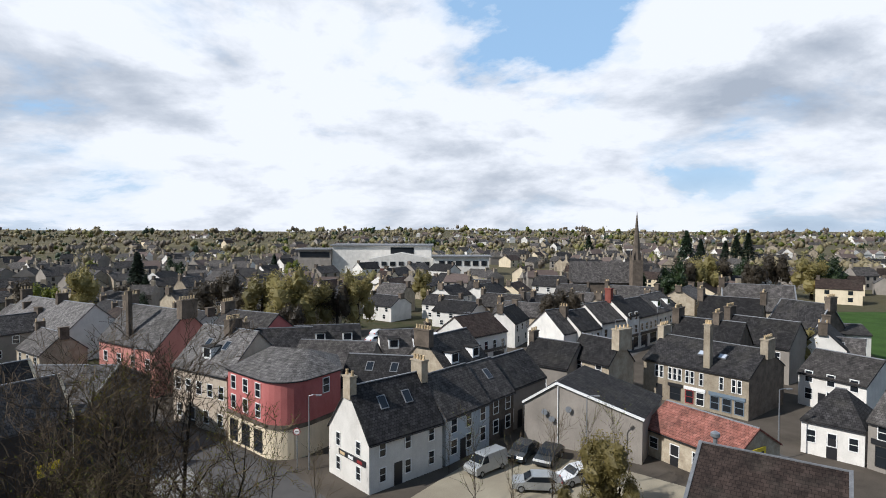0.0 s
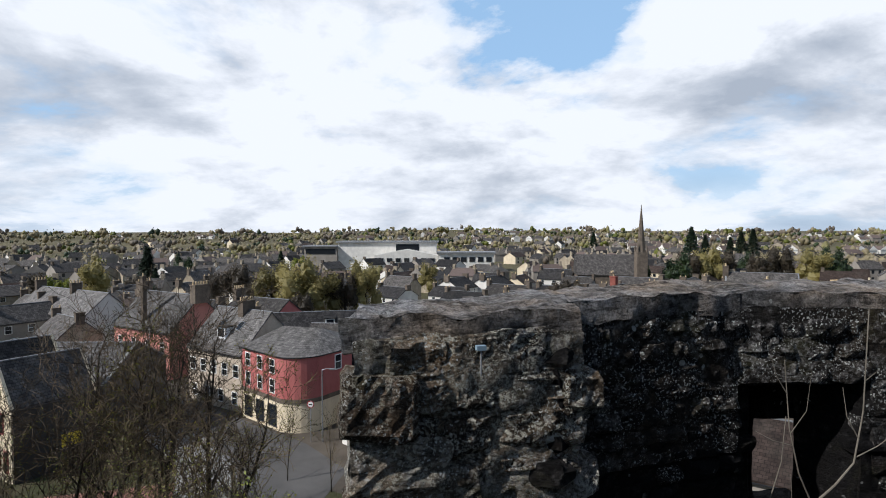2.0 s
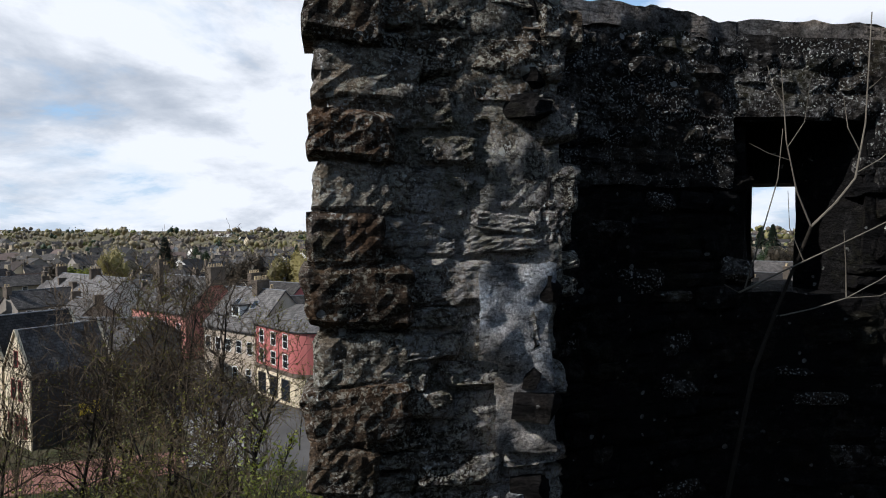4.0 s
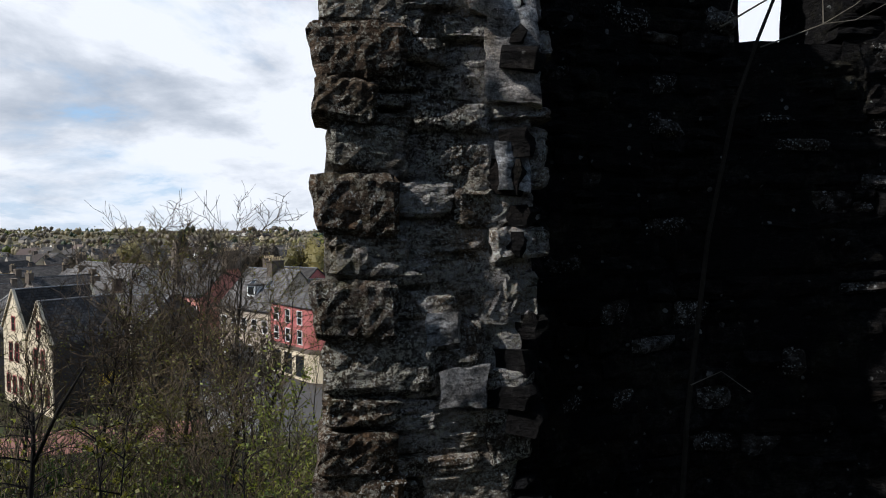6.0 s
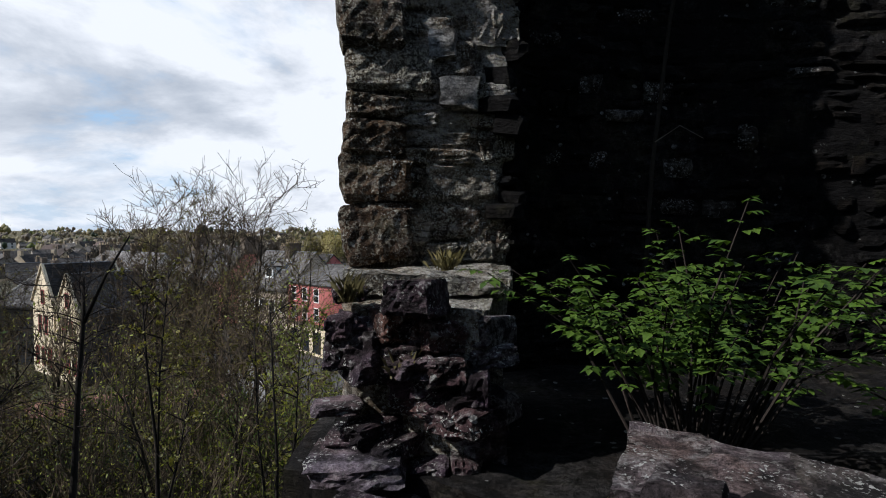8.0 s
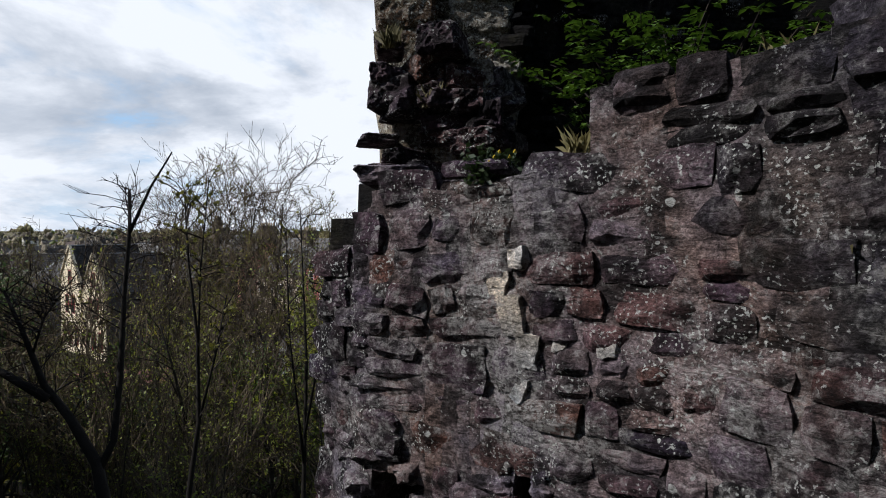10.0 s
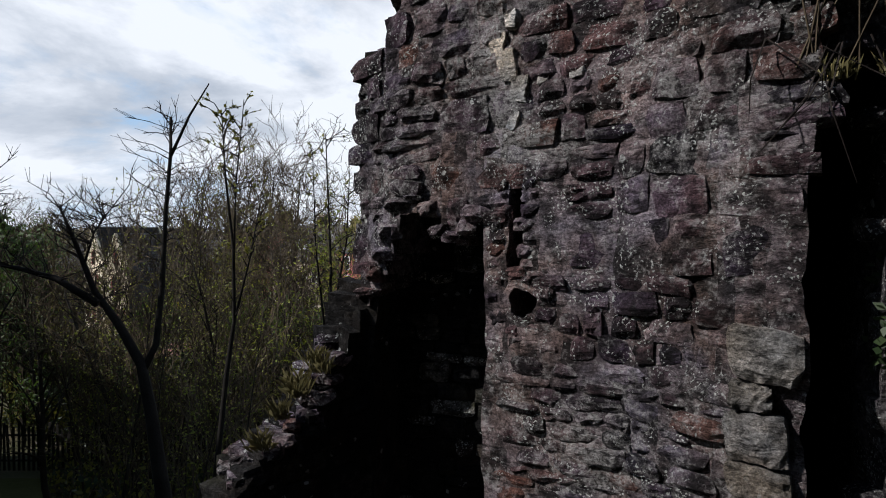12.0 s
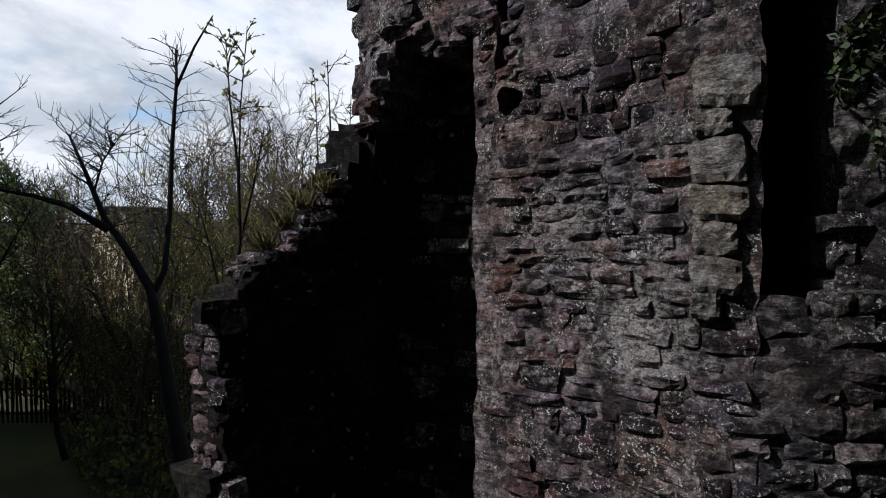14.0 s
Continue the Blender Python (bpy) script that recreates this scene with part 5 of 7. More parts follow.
part("core", rough_block(Shape(), spur_quad(-0.3, 1.45), -1.2, 3.3, 0.3, 0.06), SHADE_SOOT, spur, "crumbling lime mortar")
part("core", rough_block(Shape(), spur_quad(1.45, 1.62, 0.6), -1.2, 5.2, 0.13, 0.06), SHADE_SOOT, spur, "crumbling lime mortar")
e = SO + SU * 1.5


lay_stones(spur, [((e).x, (e).y), ((SO).x, (SO).y)], 3.6, 8.2, lambda s, z: z < spur_top(s) - 0.16, (0.12, 0.22), (0.2, 0.45), 0.2, 0.02, 61, limit=300, pool=SHADE_SOOTY)
f = e + SN * 0.5
lay_stones(spur, [(f.x, f.y), (e.x, e.y)], 3.6, 6.45, lambda s, z: True, (0.12, 0.22), (0.16, 0.36), 0.2, 0.015, 62, limit=200)
for k in range(26):
    s = 0.1 + k * 0.043
    c = SO + SU * s + SN * qr.uniform(0.05, 0.45)
    slabstones(spur, [(c.x, c.y, spur_top(1.5 - s) + qr.uniform(-0.14, -0.03), qr.uniform(0.14, 0.26), 0.28, qr.uniform(0.07, 0.13), qr.uniform(0, 90))], 700 + k, STONES)

# plain unseen walls added behind and beside the way to cut sky light
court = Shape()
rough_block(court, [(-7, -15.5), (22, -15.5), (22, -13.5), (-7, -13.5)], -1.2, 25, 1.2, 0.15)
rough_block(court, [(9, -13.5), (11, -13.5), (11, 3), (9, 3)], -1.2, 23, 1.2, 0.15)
tagged(part("wall_court", court, SHADE_SOOT), "plain high castle walls closing the court", "castle wall", kind="structure")

# ---- trees ----
def grow(seed, tall, limbs, lean=0.0, spread=0.75, base_r=0.16, start=0.25, levels=3, leaves=0, leaf=0.05, curl=0.18, twigs=6):
    """A leafless or budding tree: trunk and limbs, branches and twigs, leaves. Returns three shapes."""
    r = random.Random(seed)
    wood, fine, fol = [], Shape(), Shape()

    def limb(p, d, length, rad, lev, n):
        pts, rads = [p.copy()], [rad]
        seg = 6 if lev == 0 else (4 if lev == 1 else 3 if lev == 2 else 2)
        q, dd = p.copy(), d.copy()
        for k in range(seg):
            cu = curl * (0.3 if lev == 0 else 1.0)
            dd = (dd + Vector((r.gauss(0, cu), r.gauss(0, cu), r.gauss(0.06 if lev else 0.03, cu * 0.6)))).normalized()
            q = q + dd * (length / seg)
            pts.append(q.copy())
            rads.append(max(0.0105, rad * (1 - 0.85 * (k + 1) / seg)))
        if lev == 0 or lev == 1 and levels > 2:
            wood.append(Shape().tube(pts, rads, 7 if lev == 0 else 5))
        else:
            fine.tube(pts, rads, 4 if lev == 1 else 3, cap=False)
        if lev >= levels:
            for _ in range(leaves):
                c = pts[0].lerp(pts[-1], r.random()) + Vector((r.gauss(0, 0.08), r.gauss(0, 0.08), r.gauss(0, 0.06)))
                a = Vector((r.gauss(0, 1), r.gauss(0, 1), r.gauss(0, 1))).normalized()
                b = a.orthogonal().normalized()
                sz = leaf * r.uniform(0.6, 1.4)
                fol.face([c - a * sz, c + b * sz * 0.5, c + a * sz, c - b * sz * 0.5])
            return
        for k in range(n):
            f = start + (1 - start) * (k + r.random()) / n if lev == 0 else 0.2 + 0.8 * (k + r.random()) / n
            i = min(seg - 1, int(f * seg))
            c = pts[i].lerp(pts[i + 1], f * seg - i)
            ax = (pts[i + 1] - pts[i]).normalized()
            side = ax.orthogonal().normalized()
            side.rotate(Matrix.Rotation(r.uniform(0, 2 * math.pi), 3, ax))
            nd = (ax * r.uniform(0.55, 0.9) + side * spread * r.uniform(0.6, 1.2) + Vector((0, 0, 0.18))).normalized()
            nl = length * (r.uniform(0.28, 0.5) * (1.15 - 0.5 * f) if lev == 0 else r.uniform(0.35, 0.6))
            limb(c, nd, nl, max(0.017, rads[i] * r.uniform(0.4, 0.6)), lev + 1, twigs)

    limb(Vector((0, 0, -0.3)), Vector((lean, 0.3 * lean, 1)).normalized(), tall, base_r, 0, limbs)
    return wood, fine, fol


def tree(name, seed, label, group, leafmat, twig=None, **kw):
    w, f, l = grow(seed, **kw)
    root = thing(name, label, "tree", group)
    for k, s in enumerate(w):
        part("limb" if k else "trunk", s, BARK, root, smooth=True)
    tagged(part("crown", f, twig or TWIG, root), kind="stuff")
    if l.v:
        tagged(part("leaves", l, leafmat, root), "young spring leaves", kind="stuff")
    return root


bare = [tree("tree", 11 + k, lab, "bare trees below the ruin", LEAF_OLIVE, tall=t, limbs=n, spread=sp * 1.1, base_r=0.17, levels=3, twigs=7, leaves=lv, leaf=0.06, lean=ln, curl=0.30, twig=(GREYTWIG, TWIG, MIDTWIG, GREYTWIG)[k])
        for k, (t, n, sp, lv, ln, lab) in enumerate(((12.6, 15, 0.7, 0, 0.03, "tall bare tree with fine grey twigs"), (12.0, 15, 0.8, 2, -0.04, "bare tree with first olive buds"),
                                                      (13.2, 14, 0.6, 2, 0.0, "slender budding tree with brown twigs"), (11.0, 15, 0.9, 0, 0.06, "spreading bare tree with crooked limbs")))]
saplings = [tree("sapling", 31 + k, lab, "young trees below the ruin", LEAF_NEW, tall=t, limbs=n, spread=0.5, base_r=0.07, levels=2, twigs=7, twig=MIDTWIG, leaves=lv, leaf=0.06, start=0.1)
            for k, (t, n, lv, lab) in enumerate(((8.5, 14, 2, "thin sapling with yellow green buds"), (10.5, 16, 3, "tall thin sapling with pale leaves"), (7.0, 18, 5, "bushy sapling in fresh green leaf")))]


leafy = [tree("tree", 51 + k, lab, "young trees below the ruin", mt, tall=t, limbs=15, spread=0.65, base_r=0.09, levels=3, twigs=6, leaves=lv, leaf=0.085, start=0.12, twig=MIDTWIG)
         for k, (t, lv, mt, lab) in enumerate(((9.5, 4, LEAF_NEW, "young tree in yellow green spring leaf"), (9.0, 5, LEAF_OLIVE, "young olive tree breaking into leaf"), (8.0, 5, LEAF_MID, "young tree in mid green leaf")))]


def plant(src, x, y, sc, rot, zs=1.0, z=None):
    ob = copy_thing(src, pose(x, y, GZ if z is None else z, 0, 0, rot))
    ob.scale = (sc, sc, sc * zs)
    return ob


tr = random.Random(3)
for x, y, k, sc in ((-31.0, 27.5, 0, 0.75), (-13.2, 30.5, 1, 1.0), (-15.2, 27.5, 3, 1.0), (-17.4, 31.0, 0, 1.10), (-19.6, 28.0, 1, 1.15), (-22.2, 31.5, 3, 1.25), (-15.8, 33.0, 3, 1.28), (-30.5, 25.5, 2, 0.75),
                    (-18.5, 25.0, 3, 1.0), (-13.0, 24.5, 1, 0.85), (-30.0, 29.0, 1, 0.8), (-20.8, 34.5, 0, 1.08), (-32.5, 33.0, 3, 0.9), (-28.0, 25.0, 3, 0.9), (-26.0, 28.5, 0, 0.8)):
    plant(bare[k], x, y, sc, tr.uniform(0, 360))
for k in range(36):
    y = tr.uniform(9.5, 31 if k < 18 else 17)
    x = -y * tr.uniform(0.33, 1.05) - 1.5
    if -21.5 < x < -12 and 14.6 < y < 17.6 or (x > -4.2):
        continue
    plant(saplings[k % 3], x, y, tr.uniform(0.7, 1.05) * (0.85 if y < 16 else 1.0), tr.uniform(0, 360))
# the crooked dark tree by the wall and its neighbours: limbs by hand, twigs grown on them
def hand_tree(label, limbs, seed, twig_n, twig_len, leafmat=None, leaves=0, leaf=0.07):
    r = random.Random(seed)
    root = thing("tree", label, "tree", "bare trees below the ruin")
    fine, fol = Shape(), Shape()
    for k, (pts, r0, r1, bare_from) in enumerate(limbs):
        pts = [Vector(p) for p in pts]
        n = len(pts)
        rads = [r0 + (r1 - r0) * i / (n - 1) for i in range(n)]
        part("limb" if k else "trunk", Shape().tube(pts, rads, 7), DARKBARK, root, smooth=True)
        for _ in range(twig_n if bare_from < 1 else 0):
            f = (bare_from + (1 - bare_from) * r.random()) * (n - 1)
            i = min(n - 2, int(f))
            c = pts[i].lerp(pts[i + 1], f - i)
            d = Vector((r.gauss(0, 1), r.gauss(0, 1), r.uniform(0.1, 1.3))).normalized()
            ln = twig_len * r.uniform(0.5, 1.2)
            e = c + d * ln
            md = c.lerp(e, 0.5) + Vector((r.gauss(0, 0.08), r.gauss(0, 0.08), 0.05))
            fine.tube([c, md, e], [0.016, 0.011, 0.006], 3, cap=False)
            for _ in range(4):
                q = md.lerp(e, r.random())
                d2 = (d + Vector((r.gauss(0, 0.6), r.gauss(0, 0.6), r.gauss(0.2, 0.4)))).normalized()
                q2 = q + d2 * ln * r.uniform(0.25, 0.5)
                fine.tube([q, q2], [0.008, 0.004], 3, cap=False)
                for _ in range(leaves):
                    o = q.lerp(q2, r.random())
                    a = Vector((r.gauss(0, 1), r.gauss(0, 1), r.gauss(0, 1))).normalized() * leaf * r.uniform(0.6, 1.3)
                    b = a.orthogonal() * 0.5
                    fol.face([o - a, o + b, o + a, o - b])
    tagged(part("crown", fine, DARKTWIG, root), kind="stuff")
    if fol.v:
        tagged(part("leaves", fol, leafmat, root), "young spring leaves", kind="stuff")
    return root


hand_tree("crooked dark tree leaning out beside the ruin", [
    ([(-7.0, 6.75, -1.2), (-7.4, 6.76, 2.0), (-7.64, 6.78, 3.3), (-7.91, 6.89, 4.6), (-8.23, 6.99, 5.78), (-8.78, 6.96, 6.71), (-9.24, 6.82, 7.44), (-9.7, 6.8, 8.57), (-10.0, 6.7, 9.4)], 0.21, 0.025, 0.6),
    ([(-9.1, 6.73, 7.18), (-10.01, 6.62, 7.74), (-10.8, 6.5, 7.97), (-11.5, 6.4, 8.1), (-12.4, 6.3, 8.6)], 0.09, 0.02, 0.2),
    ([(-8.2, 7.0, 5.6), (-8.0, 7.2, 6.2), (-7.91, 7.31, 7.52), (-7.85, 7.39, 9.28), (-7.76, 7.47, 10.7), (-7.77, 7.49, 11.5)], 0.085, 0.028, 0.5),
    ([(-7.76, 7.47, 10.6), (-7.33, 7.55, 11.55), (-6.89, 7.64, 12.3)], 0.04, 0.015, 1.0),
    ([(-9.5, 6.8, 8.0), (-9.3, 6.9, 8.8), (-8.9, 7.0, 9.4)], 0.03, 0.01, 0.2)], 5, 34, 0.85)
hand_tree("slim upright tree with leafy tips", [
    ([(-6.2, 6.3, -1.2), (-6.09, 6.39, 3.5), (-5.89, 6.51, 5.74), (-5.74, 6.58, 6.9), (-5.78, 6.63, 8.5), (-5.97, 6.67, 10.0), (-6.07, 6.71, 11.4)], 0.075, 0.01, 0.5),
    ([(-5.74, 6.58, 6.9), (-5.4, 6.6, 8.2), (-5.2, 6.7, 9.4)], 0.03, 0.01, 0.3), ([(-5.76, 6.6, 8.0), (-5.75, 6.7, 9.8), (-5.6, 6.8, 11.7)], 0.025, 0.008, 0.4)], 6, 16, 0.55, LEAF_OLIVE, 2, 0.045)
hand_tree("thin whippy tree close to the wall", [
    ([(-3.9, 7.0, -1.2), (-3.8, 7.0, 5.0), (-3.75, 7.1, 8.0), (-3.9, 7.2, 11.0)], 0.07, 0.01, 0.45), ([(-3.78, 7.0, 6.0), (-4.1, 7.1, 8.5), (-4.2, 7.2, 10.6)], 0.03, 0.008, 0.3),
    ([(-3.77, 7.0, 6.5), (-3.4, 7.1, 8.6), (-3.35, 7.2, 10.2)], 0.03, 0.008, 0.3)], 7, 15, 0.5, LEAF_OLIVE, 1, 0.045)
hand_tree("pale grey bare tree at the edge of the wood", [
    ([(-12.8, 6.0, -1.2), (-12.6, 6.0, 4.0), (-12.3, 6.0, 7.5), (-11.9, 6.0, 10.5)], 0.14, 0.02, 0.4), ([(-12.5, 6.0, 6.0), (-11.6, 6.0, 8.0), (-11.1, 6.0, 10.0)], 0.05, 0.012, 0.2),
    ([(-12.4, 6.0, 7.0), (-13.2, 6.0, 9.0), (-13.4, 6.0, 11.0)], 0.05, 0.012, 0.2), ([(-12.55, 6.0, 5.0), (-11.5, 6.0, 6.0), (-10.4, 6.0, 7.6)], 0.05, 0.012, 0.2)], 8, 24, 1.1)
for x, y, k, sc in ((-7.3, 18.6, 0, 0.9), (-6.4, 16.6, 0, 0.85), (-11.8, 20.0, 1, 1.0), (-23.5, 19.0, 2, 1.0), (-17.0, 19.2, 2, 0.9), (-14.2, 20.6, 1, 0.95),
                    (-18.8, 17.9, 1, 0.85), (-12.5, 17.9, 2, 0.85), (-29.0, 20.0, 2, 1.0), (-9.8, 18.3, 2, 0.75), (-12.8, 33.2, 0, 0.42), (-14.6, 34.0, 0, 0.4), (-11.2, 32.6, 0, 0.45), (-24.5, 17.8, 1, 0.9), (-5.2, 13.2, 0, 0.8), (-6.6, 14.6, 2, 0.8), (-22.0, 16.8, 2, 0.8), (-19.5, 16.4, 2, 1.4), (-22.0, 18.0, 2, 1.35)):
    plant(leafy[k], x, y, sc * (0.82 if x < -11 else 1.0), tr.uniform(0, 360))
plant(bare[3], -15.5, 12.5, 0.72, 200)
plant(bare[1], -8.6, 20.5, 0.85, 40)
plant(bare[3], -10.4, 22.5, 0.95, 300)
plant(bare[1], -12.5, 13.0, 0.74, 80)
plant(bare[2], -9.2, 13.5, 0.72, 130)
plant(bare[0], -7.0, 13.8, 0.7, 10)


def lump(s, c, rx, ry, rz, r, rings=4, sides=7):
    """An uneven rounded clump of fine twigs seen as one mass, added to s."""
    i = len(s.v)
    off = Vector((r.uniform(0, 50), r.uniform(0, 50), r.uniform(0, 50)))
    for a in range(rings + 1):
        th = math.pi * (0.04 + 0.92 * a / rings)
        for b in range(sides):
            w = 2 * math.pi * (b + 0.5 * (a % 2)) / sides
            d = Vector((math.sin(th) * math.cos(w), math.sin(th) * math.sin(w), math.cos(th)))
            k = 1 + 0.55 * noise.noise(d * 1.7 + off) + r.uniform(-0.1, 0.1)
            s.v.append((c[0] + d.x * rx * k, c[1] + d.y * ry * k, c[2] + d.z * rz * k))
    for a in range(rings):
        for b in range(sides):
            q, n = i + a * sides, (b + 1) % sides
            s.f.append((q + b, q + sides + b, q + sides + n, q + n))


def bush_shape(seed, n, rx, ry, rz, size, hollow=0.35, full=False):
    """A crown of many small leaf faces in an uneven outline."""
    r = random.Random(seed)
    s = Shape()
    lobes = [(Vector((r.uniform(-0.6, 0.6) * rx, r.uniform(-0.6, 0.6) * ry, r.uniform(0.25, 0.95) * rz)), r.uniform(0.3, 0.55)) for _ in range(9)]
    for c, q in (lobes if full else ()):
        lump(s, c, rx * q * 0.7, ry * q * 0.7, rz * q * 0.42, r, 5, 9)
    for _ in range(n):
        c, q = r.choice(lobes)
        d = Vector((r.gauss(0, 1), r.gauss(0, 1), r.gauss(0, 1))).normalized() * (hollow + (1 - hollow) * r.random() ** 0.5)
        p = c + Vector((d.x * rx * q, d.y * ry * q, d.z * rz * q * 0.8))
        p.z = max(0.05, p.z)
        a = Vector((r.gauss(0, 1), r.gauss(0, 1), r.gauss(0, 0.7))).normalized()
        b = a.orthogonal().normalized()
        b.rotate(Matrix.Rotation(r.uniform(0, 6.28), 3, a))
        z = size * r.uniform(0.5, 1.4)
        s.face([p - a * z, p + b * z * 0.6, p + a * z, p - b * z * 0.6])
    return s


def crown_tree(name, seed, label, mat, tall, wide, n, size, group, bare_trunk=0.2, conifer=False):
    root = thing(name, label, "tree", group)
    t = Shape().tube([(0, 0, -0.3), (0.1, 0, tall * 0.35), (0, 0.1, tall * 0.8)], [wide * 0.05 + 0.05, wide * 0.035 + 0.04, 0.03], 7)
    r = random.Random(seed)
    limbs = []
    for _ in range(0 if conifer else 6):
        z = tall * r.uniform(0.25, 0.6)
        w = r.uniform(0, 6.28)
        limbs.append(Shape().tube([(0.05, 0, z), (math.cos(w) * wide * 0.2, math.sin(w) * wide * 0.2, z + tall * 0.14), (math.cos(w) * wide * 0.36, math.sin(w) * wide * 0.36, z + tall * 0.3)], [0.09, 0.06, 0.02], 5))
    part("trunk", t, BARK, root)
    for s in limbs:
        part("limb", s, BARK, root)
    if conifer:
        s = Shape()
        for _ in range(n):
            f = r.random() ** 0.7
            w = r.uniform(0, 6.28)
            rad = wide * 0.5 * (1 - f) * r.uniform(0.45, 1.1) + 0.1
            p = Vector((math.cos(w) * rad, math.sin(w) * rad, tall * (0.1 + 0.9 * f) - rad * 0.25))
            a = Vector((math.cos(w), math.sin(w), -0.35)).normalized() * size * r.uniform(0.8, 1.6)
            b = Vector((-math.sin(w), math.cos(w), r.gauss(0, 0.4))) * size * 0.5
            s.face([p - a, p + b, p + a, p - b])
    else:
        s = bush_shape(seed, n, wide * 0.5, wide * 0.5, tall * (1 - bare_trunk), size, full=group in ("town trees", "yard bushes"))
        s.v = [(x, y, z + tall * bare_trunk) for x, y, z in s.v]
    tagged(part("crown", s, mat, root), kind="stuff")
    return root


willow = crown_tree("tree", 5, "olive budding broadleaf tree among the houses", LEAF_WILLOW, 14, 11, 3200, 0.26, "town trees")
brownt = crown_tree("tree", 6, "brown bare-twigged tree among the houses", LEAF_BROWN, 12, 9, 2800, 0.22, "town trees")
yellow = crown_tree("tree", 7, "yellow green tree in spring leaf", LEAF_NEW, 11, 9, 2600, 0.24, "town trees")
darkt = crown_tree("tree", 8, "dark evergreen tree in a garden", LEAF_DARK, 11, 8, 2800, 0.24, "town trees")
conif = crown_tree("conifer", 9, "tall dark conifer among the houses", LEAF_CONIFER, 15.5, 7.5, 1300, 0.55, "town trees", conifer=True)
for x, y, s, k in ((-44, 124, 0.8, brownt), (-38, 119, 0.85, willow), (-32, 116, 0.92, willow), (-27, 118, 0.85, willow), (-22.5, 120, 0.8, brownt), (-18.5, 123, 0.75, willow), (-35, 126, 0.85, brownt), (-29, 108, 0.7, brownt),
                    (-96, 138, 0.75, yellow), (-90, 141, 0.8, willow), (-104, 142, 0.8, brownt), (-84, 150, 0.7, brownt), (-74, 137, 0.6, darkt), (-57, 133, 0.9, brownt), (-49, 128, 0.95, brownt),
                    (-106, 224, 0.85, darkt), (-101, 222, 0.8, darkt), (-64, 240, 0.8, yellow), (-60, 236, 0.75, darkt), (22, 118, 0.75, brownt), (27, 122, 0.7, brownt),
                    (66, 168, 1.0, darkt), (70, 172, 1.05, darkt), (75, 178, 1.0, brownt), (82, 180, 1.0, willow), (60, 176, 0.9, darkt), (104, 198, 1.0, darkt), (112, 190, 1.1, brownt), (120, 184, 1.0, willow), (128, 190, 1.1, darkt), (136, 196, 1.2, darkt),
                    (98, 178, 1.0, brownt), (90, 186, 1.1, brownt), (63, 96, 0.55, darkt), (57, 88, 0.5, willow), (10, 178, 0.7, yellow), (-6, 172, 0.6, willow)):
    plant(k, x, y, s, tr.uniform(0, 360), tr.uniform(0.85, 1.1), height(x, y))
for x, y, s in ((-88, 163, 1.0), (-84, 160, 0.6), (150, 330, 1.1), (144, 335, 1.4), (176, 340, 1.2), (182, 338, 1.3), (172, 345, 1.0), (-78, 262, 0.7), (108, 420, 1.1)):
    plant(conif, x, y, s * 1.25, tr.uniform(0, 360), 0.82, height(x, y))
thick = [crown_tree("thicket", 41 + k, lab, mt, 6.2, 5.2, 1700, 0.10, "thickets below the ruin", 0.04) for k, (mt, lab) in enumerate(((LEAF_OLIVE, "olive thicket of young leafy stems"), (LEAF_BROWN, "brown tangled leafless thicket"), (LEAF_DARK, "dark green bramble thicket"), (LEAF_NEW, "yellow green budding thicket")))]
for k in range(26):
    y = tr.uniform(19.5, 22.5)
    x = -26 + 21 * ((k * 0.618) % 1.0)
    plant(thick[(0, 2, 0, 1, 2, 3, 0, 2)[k % 8]], x, y, tr.uniform(0.6, 0.95), tr.uniform(0, 360), tr.uniform(0.7, 1.0))
for k in range(12):
    y = tr.uniform(23, 31)
    x = -y * tr.uniform(0.3, 1.05)
    plant(thick[(1, 0, 2, 1, 1, 3)[k % 6]], x, y, tr.uniform(0.35, 0.55), tr.uniform(0, 360), tr.uniform(0.7, 1.0))
for x, y, s, k in ((-5.0, 11.5, 0.55, 3), (-4.2, 9.6, 0.4, 0), (-7.5, 11.0, 0.5, 2)):
    plant(thick[k], x, y, s, tr.uniform(0, 360))
# unseen evergreens, added to cast shade on the slope and fence
wood = crown_tree("tree", 25, "dense dark evergreen of the wood beside the ruin", LEAF_DARK, 16, 9, 4500, 0.45, "wood beside the ruin", 0.08)
for x, y, s in ((-16.0, 2.2, 0.85), (-17.5, -0.5, 0.95), (-18.5, 5.0, 1.0), (-19, -3.5, 1.0), (-24, 1.5, 1.1), (-27, -5, 1.1), (-30, 5, 1.15), (-33, -2, 1.2), (-37, 8, 0.85), (-22, -10, 1.1), (-40, 3, 1.2), (-30, -11, 1.2), (-29, 10, 0.85), (-22.5, 5.5, 0.9)):
    plant(wood, x, y, s, tr.uniform(0, 360), tr.uniform(0.85, 1.05))
nb = crown_tree("bush", 15, "tall olive brown bush at the edge of the yard", LEAF_BUSH, 6.2, 5.0, 6500, 0.085, "yard bushes", 0.05)
nb.matrix_world = pose(11.6, 43.5, GZ)
for x, y, s in ((13.6, 43.0, 0.62), (9.9, 41.3, 0.55), (14.6, 40.5, 0.5)):
    plant(nb, x, y, s, tr.uniform(0, 360))
for x, y, s in ((2.6, 44.5, 0.8), (5.3, 42.5, 0.75), (8.5, 43.0, 0.9), (14.5, 46.5, 0.85), (12.0, 48.0, 0.75), (-9.5, 42, 0.7), (0.6, 51.8, 0.45), (-13.5, 44, 0.75)):
    plant(saplings[0], x, y, s, tr.uniform(0, 360))
